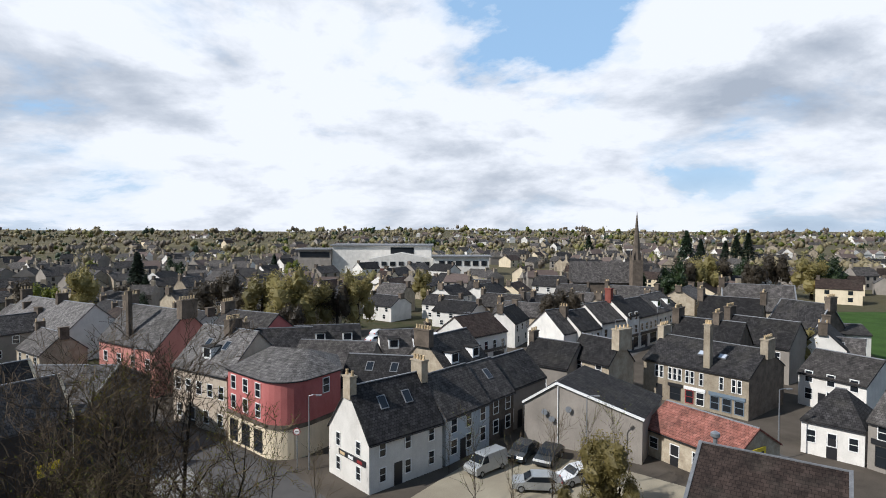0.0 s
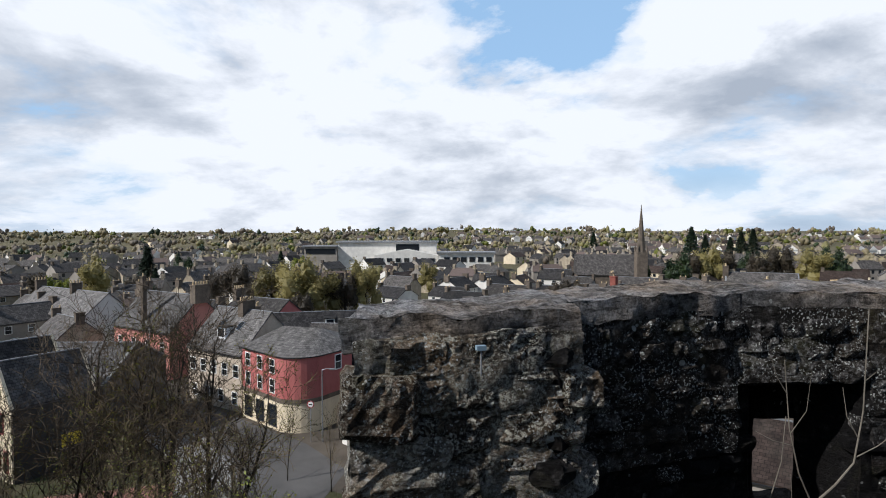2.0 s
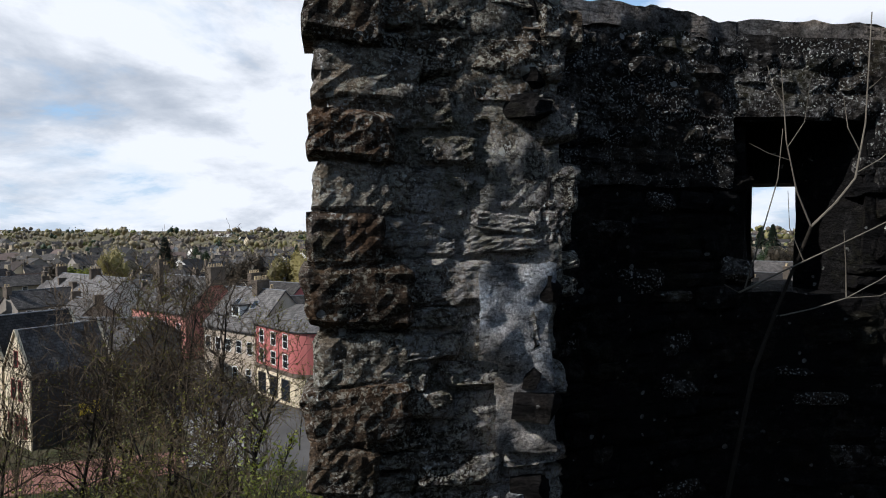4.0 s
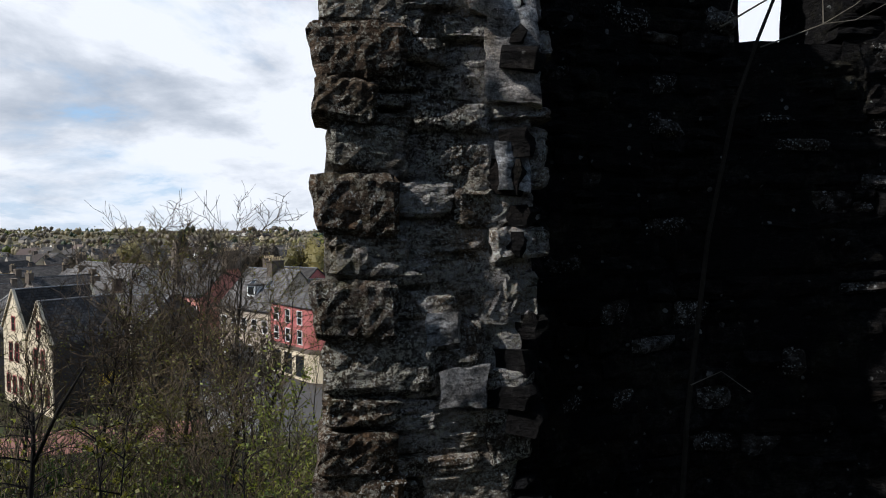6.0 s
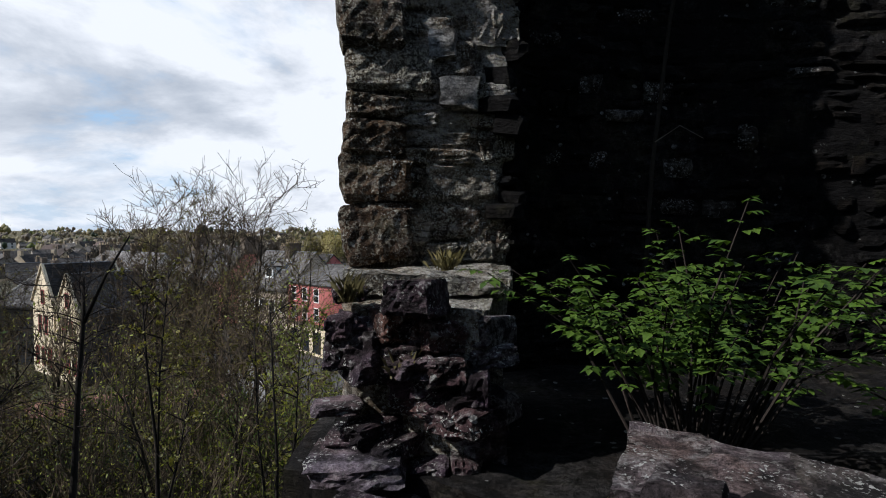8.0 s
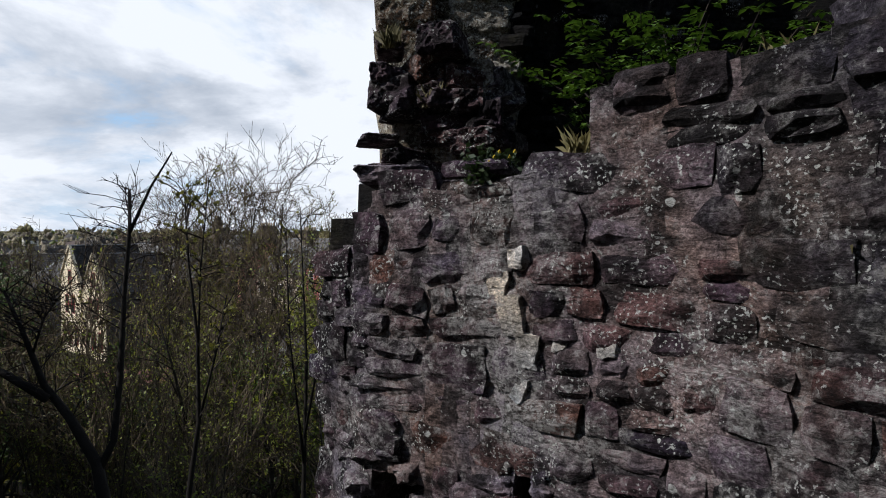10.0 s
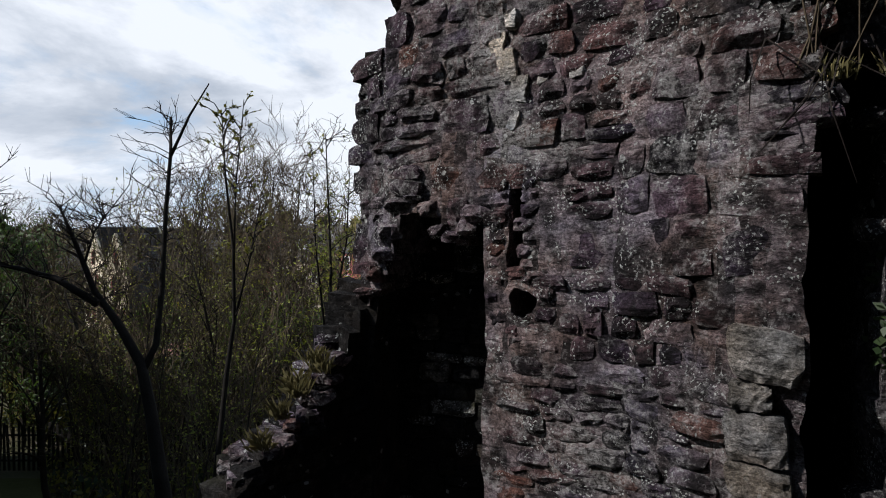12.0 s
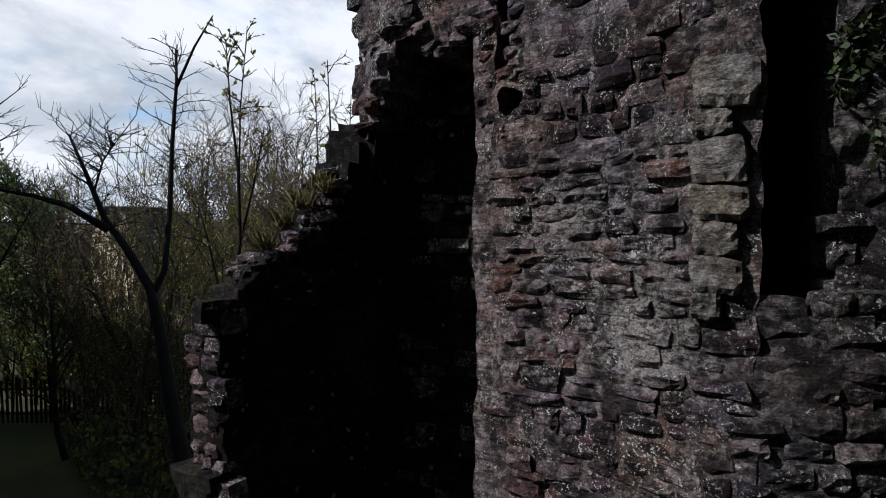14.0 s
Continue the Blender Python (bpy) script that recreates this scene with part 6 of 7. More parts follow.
for t in (*bare, *leafy, *saplings, *thick, wood, willow, brownt, yellow, darkt, conif):
    for o in (*t.children_recursive, t):
        bpy.data.objects.remove(o)

# undergrowth on the slope below the ruin
for k, (mat, lab, n, seed) in enumerate(((LEAF_DARK, "dark tangled undergrowth", 9000, 1), (LEAF_OLIVE, "olive spring undergrowth", 8000, 2), (LEAF_BROWN, "brown dead stems and brambles", 9000, 3))):
    r = random.Random(seed)
    s = Shape()
    for _ in range(n):
        y = r.uniform(8.5, 33)
        x = -y * r.uniform(0.28, 1.15) - 1.0
        if y < 17.5 and x > -3.5:
            continue
        h = (0.5 + 2.6 * max(0.0, noise.noise(Vector((x * 0.25, y * 0.25, k * 3.3))) + 0.35)) * (0.35 if 11 < y < 17 and x < -9 else 1.0)
        p = Vector((x, y, GZ + h * r.random()))
        a = Vector((r.gauss(0, 0.6), r.gauss(0, 0.6), r.gauss(0, 1))).normalized() * r.uniform(0.06, 0.17) * (1.8 if k == 2 else 1)
        b = a.orthogonal().normalized() * a.length * (0.45 if k < 2 else 0.1)
        s.face([p - a, p + b, p + a, p - b])
    tagged(part("undergrowth", s, mat), lab, "undergrowth", kind="stuff")

# far streets and estates: rows of small houses up to the hills
er = random.Random(91)
FARWALLS = [(WHITE, "pale walls of far streets"), (SAND, "stone walls of far streets"), (GREYW, "grey walls of far streets")]
FARROOFS = [(SLATE, "grey slate roofs of far streets"), (SLATE_D, "dark slate roofs of far streets"), (mottled("far_roof_tiles", (0.10, 0.075, 0.065), (0.17, 0.13, 0.115), 0.05, 2, 0.9), "brown tiled roofs of far streets")]
fw_, fr_, fg_ = [Shape() for _ in FARWALLS], [Shape() for _ in FARROOFS], Shape()
for c in range(120):
    near_ = c < 74
    d, w = (er.uniform(185, 430), radians(er.uniform(-44, 30))) if near_ else (er.uniform(430, 1500), radians(er.uniform(-42, 40)))
    if not near_ and w < -0.12 and er.random() < 0.6:
        continue
    cx_, cy_, row_ = d * math.sin(w), d * math.cos(w), er.uniform(-0.5, 0.5)
    for k in range(er.randint(3, 7)):
        x, y = cx_ + k * er.uniform(10, 14) * math.cos(row_), cy_ + k * 12 * math.sin(row_)
        if -84 < x < 44 and 245 < y < 345 or 30 < x < 72 and y < 190 or 70 < x < 200 and y < 168 or any((x - p) ** 2 + (y - q) ** 2 < 90 for p, q in taken):
            continue
        taken.append((x, y))
        m = Matrix.LocRotScale((x, y, height(x, y)), Euler((0, 0, row_ + er.choice((0, 0, math.pi / 2)))), (1, 1, 1))
        l, dp, h = er.uniform(8, 12), er.uniform(6.5, 8), er.uniform(3.6, 5.6)
        i = er.choice((0, 1, 2, 2) if near_ else (0, 0, 2))
        fw_[i].box(-l / 2, -dp / 2, -1, l / 2, dp / 2, h, m)
        hr_, j = h + er.uniform(2.4, 3.4), er.choice((0, 1, 1, 0, 2) if near_ else (2, 2, 0))
        q = [m @ Vector(p) for p in ((-l / 2 - 0.3, -dp / 2 - 0.3, h), (l / 2 + 0.3, -dp / 2 - 0.3, h), (l / 2 + 0.3, dp / 2 + 0.3, h), (-l / 2 - 0.3, dp / 2 + 0.3, h), (-l / 2, 0, hr_), (l / 2, 0, hr_))]
        for f in ((0, 1, 5, 4), (2, 3, 4, 5)):
            p = [q[t] for t in f]
            fr_[j].face(p, [(0, 0), (l, 0), (l, 4.6), (0, 4.6)])
        for f in ((0, 4, 3), (1, 2, 5)):
            fw_[i].face([q[t] for t in f])
        for sx in (-1, 1):
            fw_[1].box(sx * (l / 2 - 0.5) - 0.4, -0.7, hr_ - 0.8, sx * (l / 2 - 0.5) + 0.4, 0.7, hr_ + 1.1, m)
        for gx in ((-0.3, 0.0, 0.3) if near_ else ()):
            for gz in (1.0, h - 1.7):
                fg_.box(gx * l - 0.5, -dp / 2 - 0.05, gz, gx * l + 0.5, -dp / 2 + 0.02, gz + 1.3, m)
for sh, (mt, lab) in zip(fw_ + fr_, FARWALLS + FARROOFS):
    tagged(part("far_houses", sh, mt), lab, "houses", kind="stuff")
tagged(part("far_windows", fg_, GLASS), "dark window panes of far streets", "windows", kind="stuff")

# far woods, hedges and gardens
for mat, lab, n, seed, lo, hi in ((LEAF_TAN, "far tan budding woods", 1000, 4, 330, 1900), (LEAF_FARB, "far bare brown woods", 800, 5, 260, 1900), (LEAF_FAR, "far olive gardens and hedges", 480, 6, 230, 1700), (LEAF_NEW, "far yellow green trees", 220, 7, 300, 1500), (LEAF_DARK, "far dark evergreens", 230, 8, 170, 1500)):
    r = random.Random(seed)
    s = Shape()
    made = 0
    while made < n:
        d = lo + (hi - lo) * r.random() ** 1.7
        w = radians(r.uniform(-50, 44))
        x, y = d * math.sin(w), d * math.cos(w)
        if mat is LEAF_NEW and x < -20 and r.random() < 0.7 or noise.noise(Vector((x * 0.006, y * 0.022, seed * 1.7))) < -0.02:
            continue
        if -80 < x < 40 and 255 < y < 330 or 20 < x < 64 and 90 < y < 175 or 70 < x < 190 and 92 < y < 160 or any((x - p) ** 2 + (y - q) ** 2 < (170 if y < 420 else 70) for p, q in taken if abs(x - p) < 14):
            continue
        made += 1
        z0 = height(x, y)
        hgt = r.choice((3.0, 4.5, 6.0, 8.5)) * r.uniform(0.8, 1.2) * (1.25 if d > 600 else 1) * (1.7 if d > 1100 and r.random() < 0.35 else 1)
        wd = hgt * r.uniform(0.45, 0.75)
        for _ in range(3):
            lump(s, (x + r.gauss(0, 0.4) * wd, y + r.gauss(0, 0.4) * wd, z0 + hgt * r.uniform(0.36, 0.66)), wd * r.uniform(0.32, 0.5), wd * r.uniform(0.32, 0.5), hgt * r.uniform(0.2, 0.34), r, 3, 6)
        for _ in range(40 if d < 420 else 3):
            p = Vector((x + r.gauss(0, 0.40) * wd, y + r.gauss(0, 0.40) * wd, z0 + hgt * (0.15 + 0.85 * r.random() ** 0.8)))
            a = Vector((r.gauss(0, 1), r.gauss(0, 1), r.gauss(0, 0.8))).normalized() * hgt * r.uniform(0.035, 0.08)
            b = a.orthogonal().normalized() * a.length * 0.7
            s.face([p - a, p + b, p + a, p - b])
    tagged(part("far_woods", s, mat, smooth=True), lab, "woods", kind="stuff")

# ---- landmarks ----
def block(root, name, x0, y0, z0, x1, y1, z1, mat, label=""):
    return part(name, Shape().box(x0, y0, z0, x1, y1, z1), mat, root, label)


school = thing("school", "large white modern school building with flat roofs", "school")
block(school, "hall", -57, 292, -2, -6, 312, 13.2, WHITE)
block(school, "hall_roof", -58, 291, 13.2, -5, 313, 13.9, LEAD)
block(school, "hall_window", -27, 291.8, 8.0, -15, 292.1, 12.4, GLASS)
block(school, "left_wing", -74, 289, -2, -57.2, 304, 11.0, GREYW)
block(school, "left_wing_roof", -75, 288, 11.0, -57.1, 305, 11.8, LEAD)
block(school, "band_window", -73, 288.8, 7.5, -58, 289.1, 10.0, GLASS)
block(school, "right_wing", -4.8, 281, -2, 23, 294, 8.0, WHITE)
block(school, "right_wing_roof", -5.6, 280, 8.0, 24, 295, 8.7, LEAD)
fw = Shape().prism([(-37, 283), (-5, 283), (-5, 291.8), (-37, 291.8)], -2, 7.0)
fw.face([(-37, 283, 7), (-5, 283, 7), (-21, 283, 10)])
fw.face([(-37, 283, 7), (-21, 283, 10), (-21, 291.8, 10), (-37, 291.8, 7)])
fw.face([(-21, 283, 10), (-5, 283, 7), (-5, 291.8, 7), (-21, 291.8, 10)])
part("front_wing", fw, WHITE, school)
block(school, "plinth", -37.2, 282.8, -2, -4.9, 283, 2.2, TILE_R, "red brick base course")
for i in range(7):
    block(school, "window", -35 + i * 4.3, 282.7, 3.6, -32.5 + i * 4.3, 283.1, 5.6, GLASS)
for i in range(6):
    block(school, "window", -2 + i * 4.2, 280.8, 3.8, 0.8 + i * 4.2, 281.1, 6.2, GLASS)

church = thing("church", "grey stone church with long slate roof and tall spire", "church")
nv = Shape().prism([(39, 170), (57.5, 168), (58.5, 178), (40, 180)], -1.5, 6.0)
part("nave", nv, BROWNW, church)
rf = Shape()
for p in ([(38.6, 169.6, 5.9), (57.8, 167.6, 5.9), (58.3, 173, 12.0), (39.2, 175, 12.0)], [(58.9, 178.4, 5.9), (39.8, 180.4, 5.9), (39.2, 175, 12.0), (58.3, 173, 12.0)]):
    rf.face(p, [(0, 0), (19, 0), (19, 8), (0, 8)])
rf.face([(38.9, 170, 5.9), (39.2, 175, 12.0), (39.8, 180.2, 5.9)])
rf.face([(57.8, 167.8, 5.9), (58.8, 178.2, 5.9), (58.3, 173, 12.0)])
part("roof", rf, SLATE, church)
block(church, "tower", 55.2, 164.5, -1.5, 58.2, 167.5, 13.0, BROWNW)
sp = Shape().tube([(56.7, 166, 13.0), (56.7, 166, 16.0), (56.7, 166, 27.0)], [1.5, 1.12, 0.05], 8)
part("spire", sp, BROWNW, church, "slender dark stone spire")
for dx, dy in ((-1.3, -1.3), (1.3, -1.3), (1.3, 1.3), (-1.3, 1.3)):
    part("pinnacle", Shape().tube([(56.7 + dx, 166 + dy, 13), (56.7 + dx, 166 + dy, 16)], [0.3, 0.03], 6), BROWNW, church)

# the red corner building with its rounded end
red = thing("house", "red painted corner building with a rounded end and stone ground floor", "house", "town houses")
arc = [(-15.4 + 3.0 * math.sin(w) - 0.4, 57.6 - 3.0 * math.cos(w) + 0.1) for w in [radians(-35 + 95 * k / 8) for k in range(9)]]
out = [(-22.9, 60.0)] + arc + [(-10.9, 60.0), (-12.6, 66.5), (-19.0, 67.5)]
part("wall", Shape().prism(out, GZ + 3.3, GZ + 7.7), REDW, red)
part("ground_floor", Shape().prism(out, GZ - 0.4, GZ + 3.0), CREAM, red, "pale stone ground floor")
cx, cy = sum(p[0] for p in out) / len(out), sum(p[1] for p in out) / len(out)
grown = [(cx + (x - cx) * 1.03, cy + (y - cy) * 1.03) for x, y in out]
part("fascia", Shape().prism(grown, GZ + 3.0, GZ + 3.42), BROWNW, red, "dark brown shop fascia")
rs = Shape()
eav = [(cx + (x - cx) * 1.05, cy + (y - cy) * 1.05, GZ + 7.7) for x, y in out]
rdg = []
ra, rb = Vector((-19.2, 63.0, GZ + 9.5)), Vector((-14.6, 61.6, GZ + 9.5))
for x, y, z in eav:
    f = max(0.0, min(1.0, (Vector((x, y, z)) - ra).dot(rb - ra) / (rb - ra).length_squared))
    rdg.append(tuple(ra.lerp(rb, f)))
n = len(eav)
for k in range(n):
    a, b, c, d = eav[k], eav[(k + 1) % n], rdg[(k + 1) % n], rdg[k]
    l = (Vector(b) - Vector(a)).length
    pts = [a, b, c, d] if (Vector(c) - Vector(d)).length > 0.01 else [a, b, c]
    rs.face(pts, [(k * 1.3, 0), (k * 1.3 + l, 0), (k * 1.3 + l, 4), (k * 1.3, 4)][:len(pts)])
part("roof", rs, SLATE_L, red)
part("eaves", Shape().prism([(x, y) for x, y, z in eav], GZ + 7.58, GZ + 7.69), DARKT, red)


def face_windows(root, a, b, zs, n, w, h, mat=None):
    a, b = Vector((*a, 0)), Vector((*b, 0))
    u = (b - a).normalized()
    m = Matrix.LocRotScale((a.x, a.y, GZ), Euler((0, 0, math.atan2(u.y, u.x))), None)
    for z in zs:
        for i in range(n):
            window(root, m, (i + 0.5) * (b - a).length / n, z, w, h, mat)


face_windows(red, (-22.9, 60.0), arc[0], (3.8, 5.85), 3, 0.85, 1.35)
face_windows(red, arc[-1], (-10.9, 60.0), (5.8,), 1, 0.85, 1.45)
face_windows(red, (-22.9, 60.0), arc[0], (0.4,), 3, 1.4, 2.1, DARKT)
face_windows(red, arc[3], arc[6], (0.5,), 1, 1.2, 1.9, DARKT)

# the cream hall with two gables above the terrace: twin roofs side by side
HB, HU, HN = Vector((-35.3, 43.0, 0)), Vector((0.86, -0.51, 0)), Vector((0.51, 0.86, 0))
for off, he_, lab in ((0.0, 6.3, "cream rendered gabled hall with dark slate roof"), (5.3, 7.0, "cream rendered twin gable beside the hall")):
    a = HB - HU * off
    b = a + HN * 6.5
    hall = house((a.x, a.y), (b.x, b.y), 4.8, he_, 3.3, CREAM, SLATE, lab, rows=(), door=False, verge=CREAM)
    gm = Matrix.LocRotScale((0, 4.8, 0), Euler((0, 0, -math.pi / 2)), None)
    for z, xs in ((0.9, (1.0, 2.4, 3.8)), (3.9, (1.7, 3.1)), (6.7, (2.4,))):
        for x in xs:
            window(hall, gm, x, z, 0.6, 1.6 if z < 6 else 1.2, REDT)
    if off == 0.0:
        # black sheet over the cream side wall, its shade given as colour
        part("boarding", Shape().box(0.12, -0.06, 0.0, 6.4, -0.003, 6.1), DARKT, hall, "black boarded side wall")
        part("notice_board", Shape().box(3.6, -0.14, 1.9, 5.4, -0.06, 3.0), YELLOW, hall, "yellow notice board")
# store walls are black so the unlit gable's shade is in the paint
house((-50.0, 50.0), (-32.4, 50.4), 12.4, 6.0, 2.8, DARKT, SLATE_L, "black boarded gabled store with slate roof", rows=(), door=False, verge=PAVING)

# ---- vehicles ----
CARW = plain("white_car_paint", (0.62, 0.62, 0.62), 0.3)
CARS = plain("silver_car_paint", (0.42, 0.43, 0.43), 0.3, 0.5)
CARK = plain("dark_car_paint", (0.02, 0.025, 0.03), 0.25)
CARR = plain("red_car_paint", (0.3, 0.03, 0.02), 0.3)
TYRE = plain("tyre_rubber", (0.02, 0.02, 0.02), 0.8)
LAMP = plain("lamp_glass", (0.6, 0.6, 0.55), 0.2)
TAIL = plain("tail_light", (0.4, 0.02, 0.02), 0.3)


def extrude(profile, w, taper=0.0, zt=1.0):
    """A side outline (x, z) drawn out to the width w, narrower towards its top."""
    s = Shape()
    n = len(profile)
    for sd in (-1, 1):
        for x, z in profile:
            s.v.append((x, sd * (w / 2 - taper * max(0.0, z - zt)), z))
    s.f += [tuple(range(n))[::-1], tuple(range(n, 2 * n))]
    s.f += [((k + 1) % n, k, n + k, n + (k + 1) % n) for k in range(n)]
    s.f = [q[::-1] for q in s.f]
    return s


def car(label, paint, m, van=False, name="car"):
    root = thing(name, label, "van" if van else "car", "parked vehicles", m=m)
    if van:
        body = [(-2.5, 0.35), (2.45, 0.35), (2.5, 0.8), (2.35, 1.05), (1.65, 1.2), (1.05, 1.9), (0.7, 1.98), (-2.35, 1.98), (-2.5, 1.8)]
        cab = [(1.62, 1.22), (1.1, 1.84), (0.55, 1.86), (0.5, 1.22)]
        wx, L, w = (1.6, -1.55), 5.0, 1.9
    else:
        body = [(-2.1, 0.32), (2.1, 0.32), (2.15, 0.62), (2.0, 0.82), (1.1, 0.95), (0.45, 1.42), (-1.2, 1.46), (-1.9, 1.05), (-2.12, 0.95)]
        cab = [(1.02, 0.98), (0.42, 1.37), (-1.15, 1.40), (-1.75, 1.0)]
        wx, L, w = (1.35, -1.3), 4.3, 1.75
    part("body", extrude(body, w, 0.22, 0.95), paint, root)
    part("side_window", extrude([(x * 0.97, z) for x, z in cab], w + 0.03, 0.22, 0.95), GLASS, root)
    (x0, z0), (x1, z1) = (body[4], body[5])
    ws = Shape()
    q = w / 2 - 0.2
    ws.face([(x0 - 0.02, -q - 0.05, z0 + 0.06), (x0 - 0.02, q + 0.05, z0 + 0.06), (x1 + 0.05, q - 0.06, z1 - 0.02), (x1 + 0.05, -q + 0.06, z1 - 0.02)])
    ws.v = [(x + 0.02, y, z + 0.03) for x, y, z in ws.v]
    part("windscreen", ws, GLASS, root)
    for x in wx:
        for sd in (-1, 1):
            wh = part("wheel", Shape().tube([(x, sd * (w / 2 - 0.2), 0.32), (x, sd * (w / 2 + 0.01), 0.32)], [0.32, 0.32], 14), TYRE, root)
            part("rim", Shape().tube([(x, sd * (w / 2), 0.32), (x, sd * (w / 2 + 0.025), 0.32)], [0.2, 0.19], 10), METAL, wh)
    fx, bx = body[2][0], body[-1][0]
    for sd in (-1, 1):
        part("headlight", Shape().box(fx - 0.16, sd * (w / 2 - 0.32) - 0.2, 0.6, fx - 0.02, sd * (w / 2 - 0.32) + 0.2, 0.76), LAMP, root)
        part("tail_light", Shape().box(bx - 0.02, sd * (w / 2 - 0.2) - 0.12, 0.75, bx + 0.1, sd * (w / 2 - 0.2) + 0.12, 1.0), TAIL, root)
    return root


car("silver grey panel van parked in the gravel yard", CARS, pose(4.1, 52.4, GZ + 0.03, 0, 0, 222), van=True, name="van").scale = (0.86, 0.9, 0.92)
kc = car("dark blue car parked by the hall", CARK, pose(8.0, 55.6, GZ + 0.03, 0, 0, 238))
copy_thing(kc, pose(10.4, 54.6, GZ + 0.03, 0, 0, 240))
wc = car("white car half hidden by the bush", CARW, pose(12.2, 50.2, GZ + 0.03, 0, 0, 205))
sc = car("silver estate car parked in the yard", CARS, pose(8.2, 48.6, GZ + 0.03, 0, 0, 175))
car("red car parked on the high street", CARR, pose(21.5, 92.0, GZ + 0.02, 0, 0, 50))
copy_thing(wc, pose(15.5, 84.5, GZ + 0.02, 0, 0, 20))
copy_thing(kc, pose(18.2, 85.5, GZ + 0.02, 0, 0, 20))
cr = random.Random(12)
for k in range(16):
    x, y = -13.5 + 1.2 * (k % 8) * 2.1, 112.5 + (k // 8) * 7 - 0.7 * (k % 8)
    copy_thing(cr.choice((kc, wc, sc, wc)), pose(x, y, GZ + 0.03, 0, 0, 60 + cr.uniform(-8, 8)))
slab("car_park", "grey tarmac car park between houses", "car park", [(-18, 106), (6, 98), (10, 106), (-12, 124)], 0.015, TARMAC)

# ---- street things ----
def post(label, x, y, h, name="street_lamp", arm=0.8):
    root = thing(name, label, "lamp", "street lamps", m=pose(x, y, GZ))
    part("column", Shape().tube([(0, 0, 0), (0, 0, h)], [0.08, 0.05], 8), METAL, root)
    if arm:
        part("arm", Shape().tube([(0, 0, h), (arm * 0.5, 0, h + 0.12), (arm, 0, h + 0.1)], [0.04, 0.035, 0.03], 6), METAL, root)
        part("lantern", Shape().box(arm - 0.1, -0.1, h + 0.02, arm + 0.4, 0.1, h + 0.14), LEAD, root)
    return root


for x, y in ((-24.5, 63.0), (-12.5, 52.5), (13.5, 52.5), (33.0, 55.0), (30.0, 98.0), (4.0, 106.0), (43.0, 113.0), (-40, 73)):
    post("grey street lamp on a slim column", x, y, 7.0)
sign = thing("road_sign", "round white road sign with a red ring on a post", "sign", m=pose(-13.6, 52.4, GZ))
part("column", Shape().tube([(0, 0, 0), (0, 0, 4.1)], [0.05, 0.05], 6), METAL, sign)
part("ring", Shape().tube([(0, -0.06, 3.7), (0, -0.09, 3.7)], [0.36, 0.36], 20), REDT, sign)
part("plate", Shape().tube([(0, -0.09, 3.7), (0, -0.1, 3.7)], [0.27, 0.27], 20), TRIM, sign)
part("bar", Shape().box(-0.16, -0.11, 3.66, 0.16, -0.1, 3.74), DARKT, sign)

# fascia and boards on the near houses
board = thing("shop_sign", "dark shop fascia with coloured lettering blocks", "sign")
a, b = Vector((-10.4, 52.1, 0)), Vector((-6.3, 47.5, 0))
u = (b - a).normalized()
board.matrix_world = Matrix.LocRotScale((a.x, a.y, GZ), Euler((0, 0, math.atan2(u.y, u.x))), None)
L = (b - a).length
part("panel", Shape().box(L * 0.26, -0.12, 2.25, L * 0.95, -0.02, 2.75), DARKT, board)
for x, mt in ((0.3, POT), (0.52, TRIM), (0.75, REDT)):
    part("letter_bar", Shape().box(L * x, -0.14, 2.35, L * (x + 0.13), -0.12, 2.62), mt, board)
yb = thing("sign_board", "yellow sign board on the gable of the low hall", "sign", m=pose(28.1, 49.85, GZ, 0, 0, 30.5))
part("panel", Shape().box(-1.1, -0.1, 2.2, 1.1, 0.0, 3.2), YELLOW, yb)
part("letter_bar", Shape().box(-0.8, -0.12, 2.55, 0.7, -0.1, 2.85), DARKT, yb)
flue = thing("flue", "steel roof flue with a round cowl", "flue", m=pose(20.6, 42.3, GZ + 5.8))
part("pipe", Shape().tube([(0, 0, 0), (0, 0, 1.1)], [0.16, 0.16], 12), METAL, flue)
part("cowl", Shape().tube([(0, 0, 1.1), (0, 0, 1.25), (0, 0, 1.5), (0, 0, 1.65)], [0.18, 0.34, 0.34, 0.08], 12), METAL, flue)

# palisade fence on the slope and railings of the terrace
WOODF = mottled("grey_fence_wood", (0.014, 0.012, 0.01), (0.03, 0.026, 0.022), 2, 20, 0.9)
fence = thing("fence", "dark wooden palisade fence in the trees", "fence")
fa, fb = Vector((-27, 14.6, GZ)), Vector((-7.5, 17.3, GZ))
u = (fb - fa).normalized()
pale = Shape().box(-0.05, -0.015, 0.05, 0.05, 0.015, 2.0).mesh("pale", WOODF)
n = int((fb - fa).length / 0.2)
for k in range(n):
    ob = new("pale", pale)
    ob.parent = fence
    ob.matrix_basis = Matrix.LocRotScale(fa + u * (k * 0.2), Euler((cr.gauss(0, 0.015), cr.gauss(0, 0.02), math.atan2(u.y, u.x))), (1, 1, cr.uniform(0.92, 1.06)))
for z in (0.45, 1.5):
    part("rail", Shape().tube([fa + Vector((0, 0.04, z)), fb + Vector((0, 0.04, z))], [0.05, 0.05], 4), WOODF, fence)
rail = thing("railing", "black iron railing along the terrace", "railing")
fa, fb = Vector((-36, 32.5, GZ)), Vector((-17, 38.0, GZ))
u = (fb - fa).normalized()
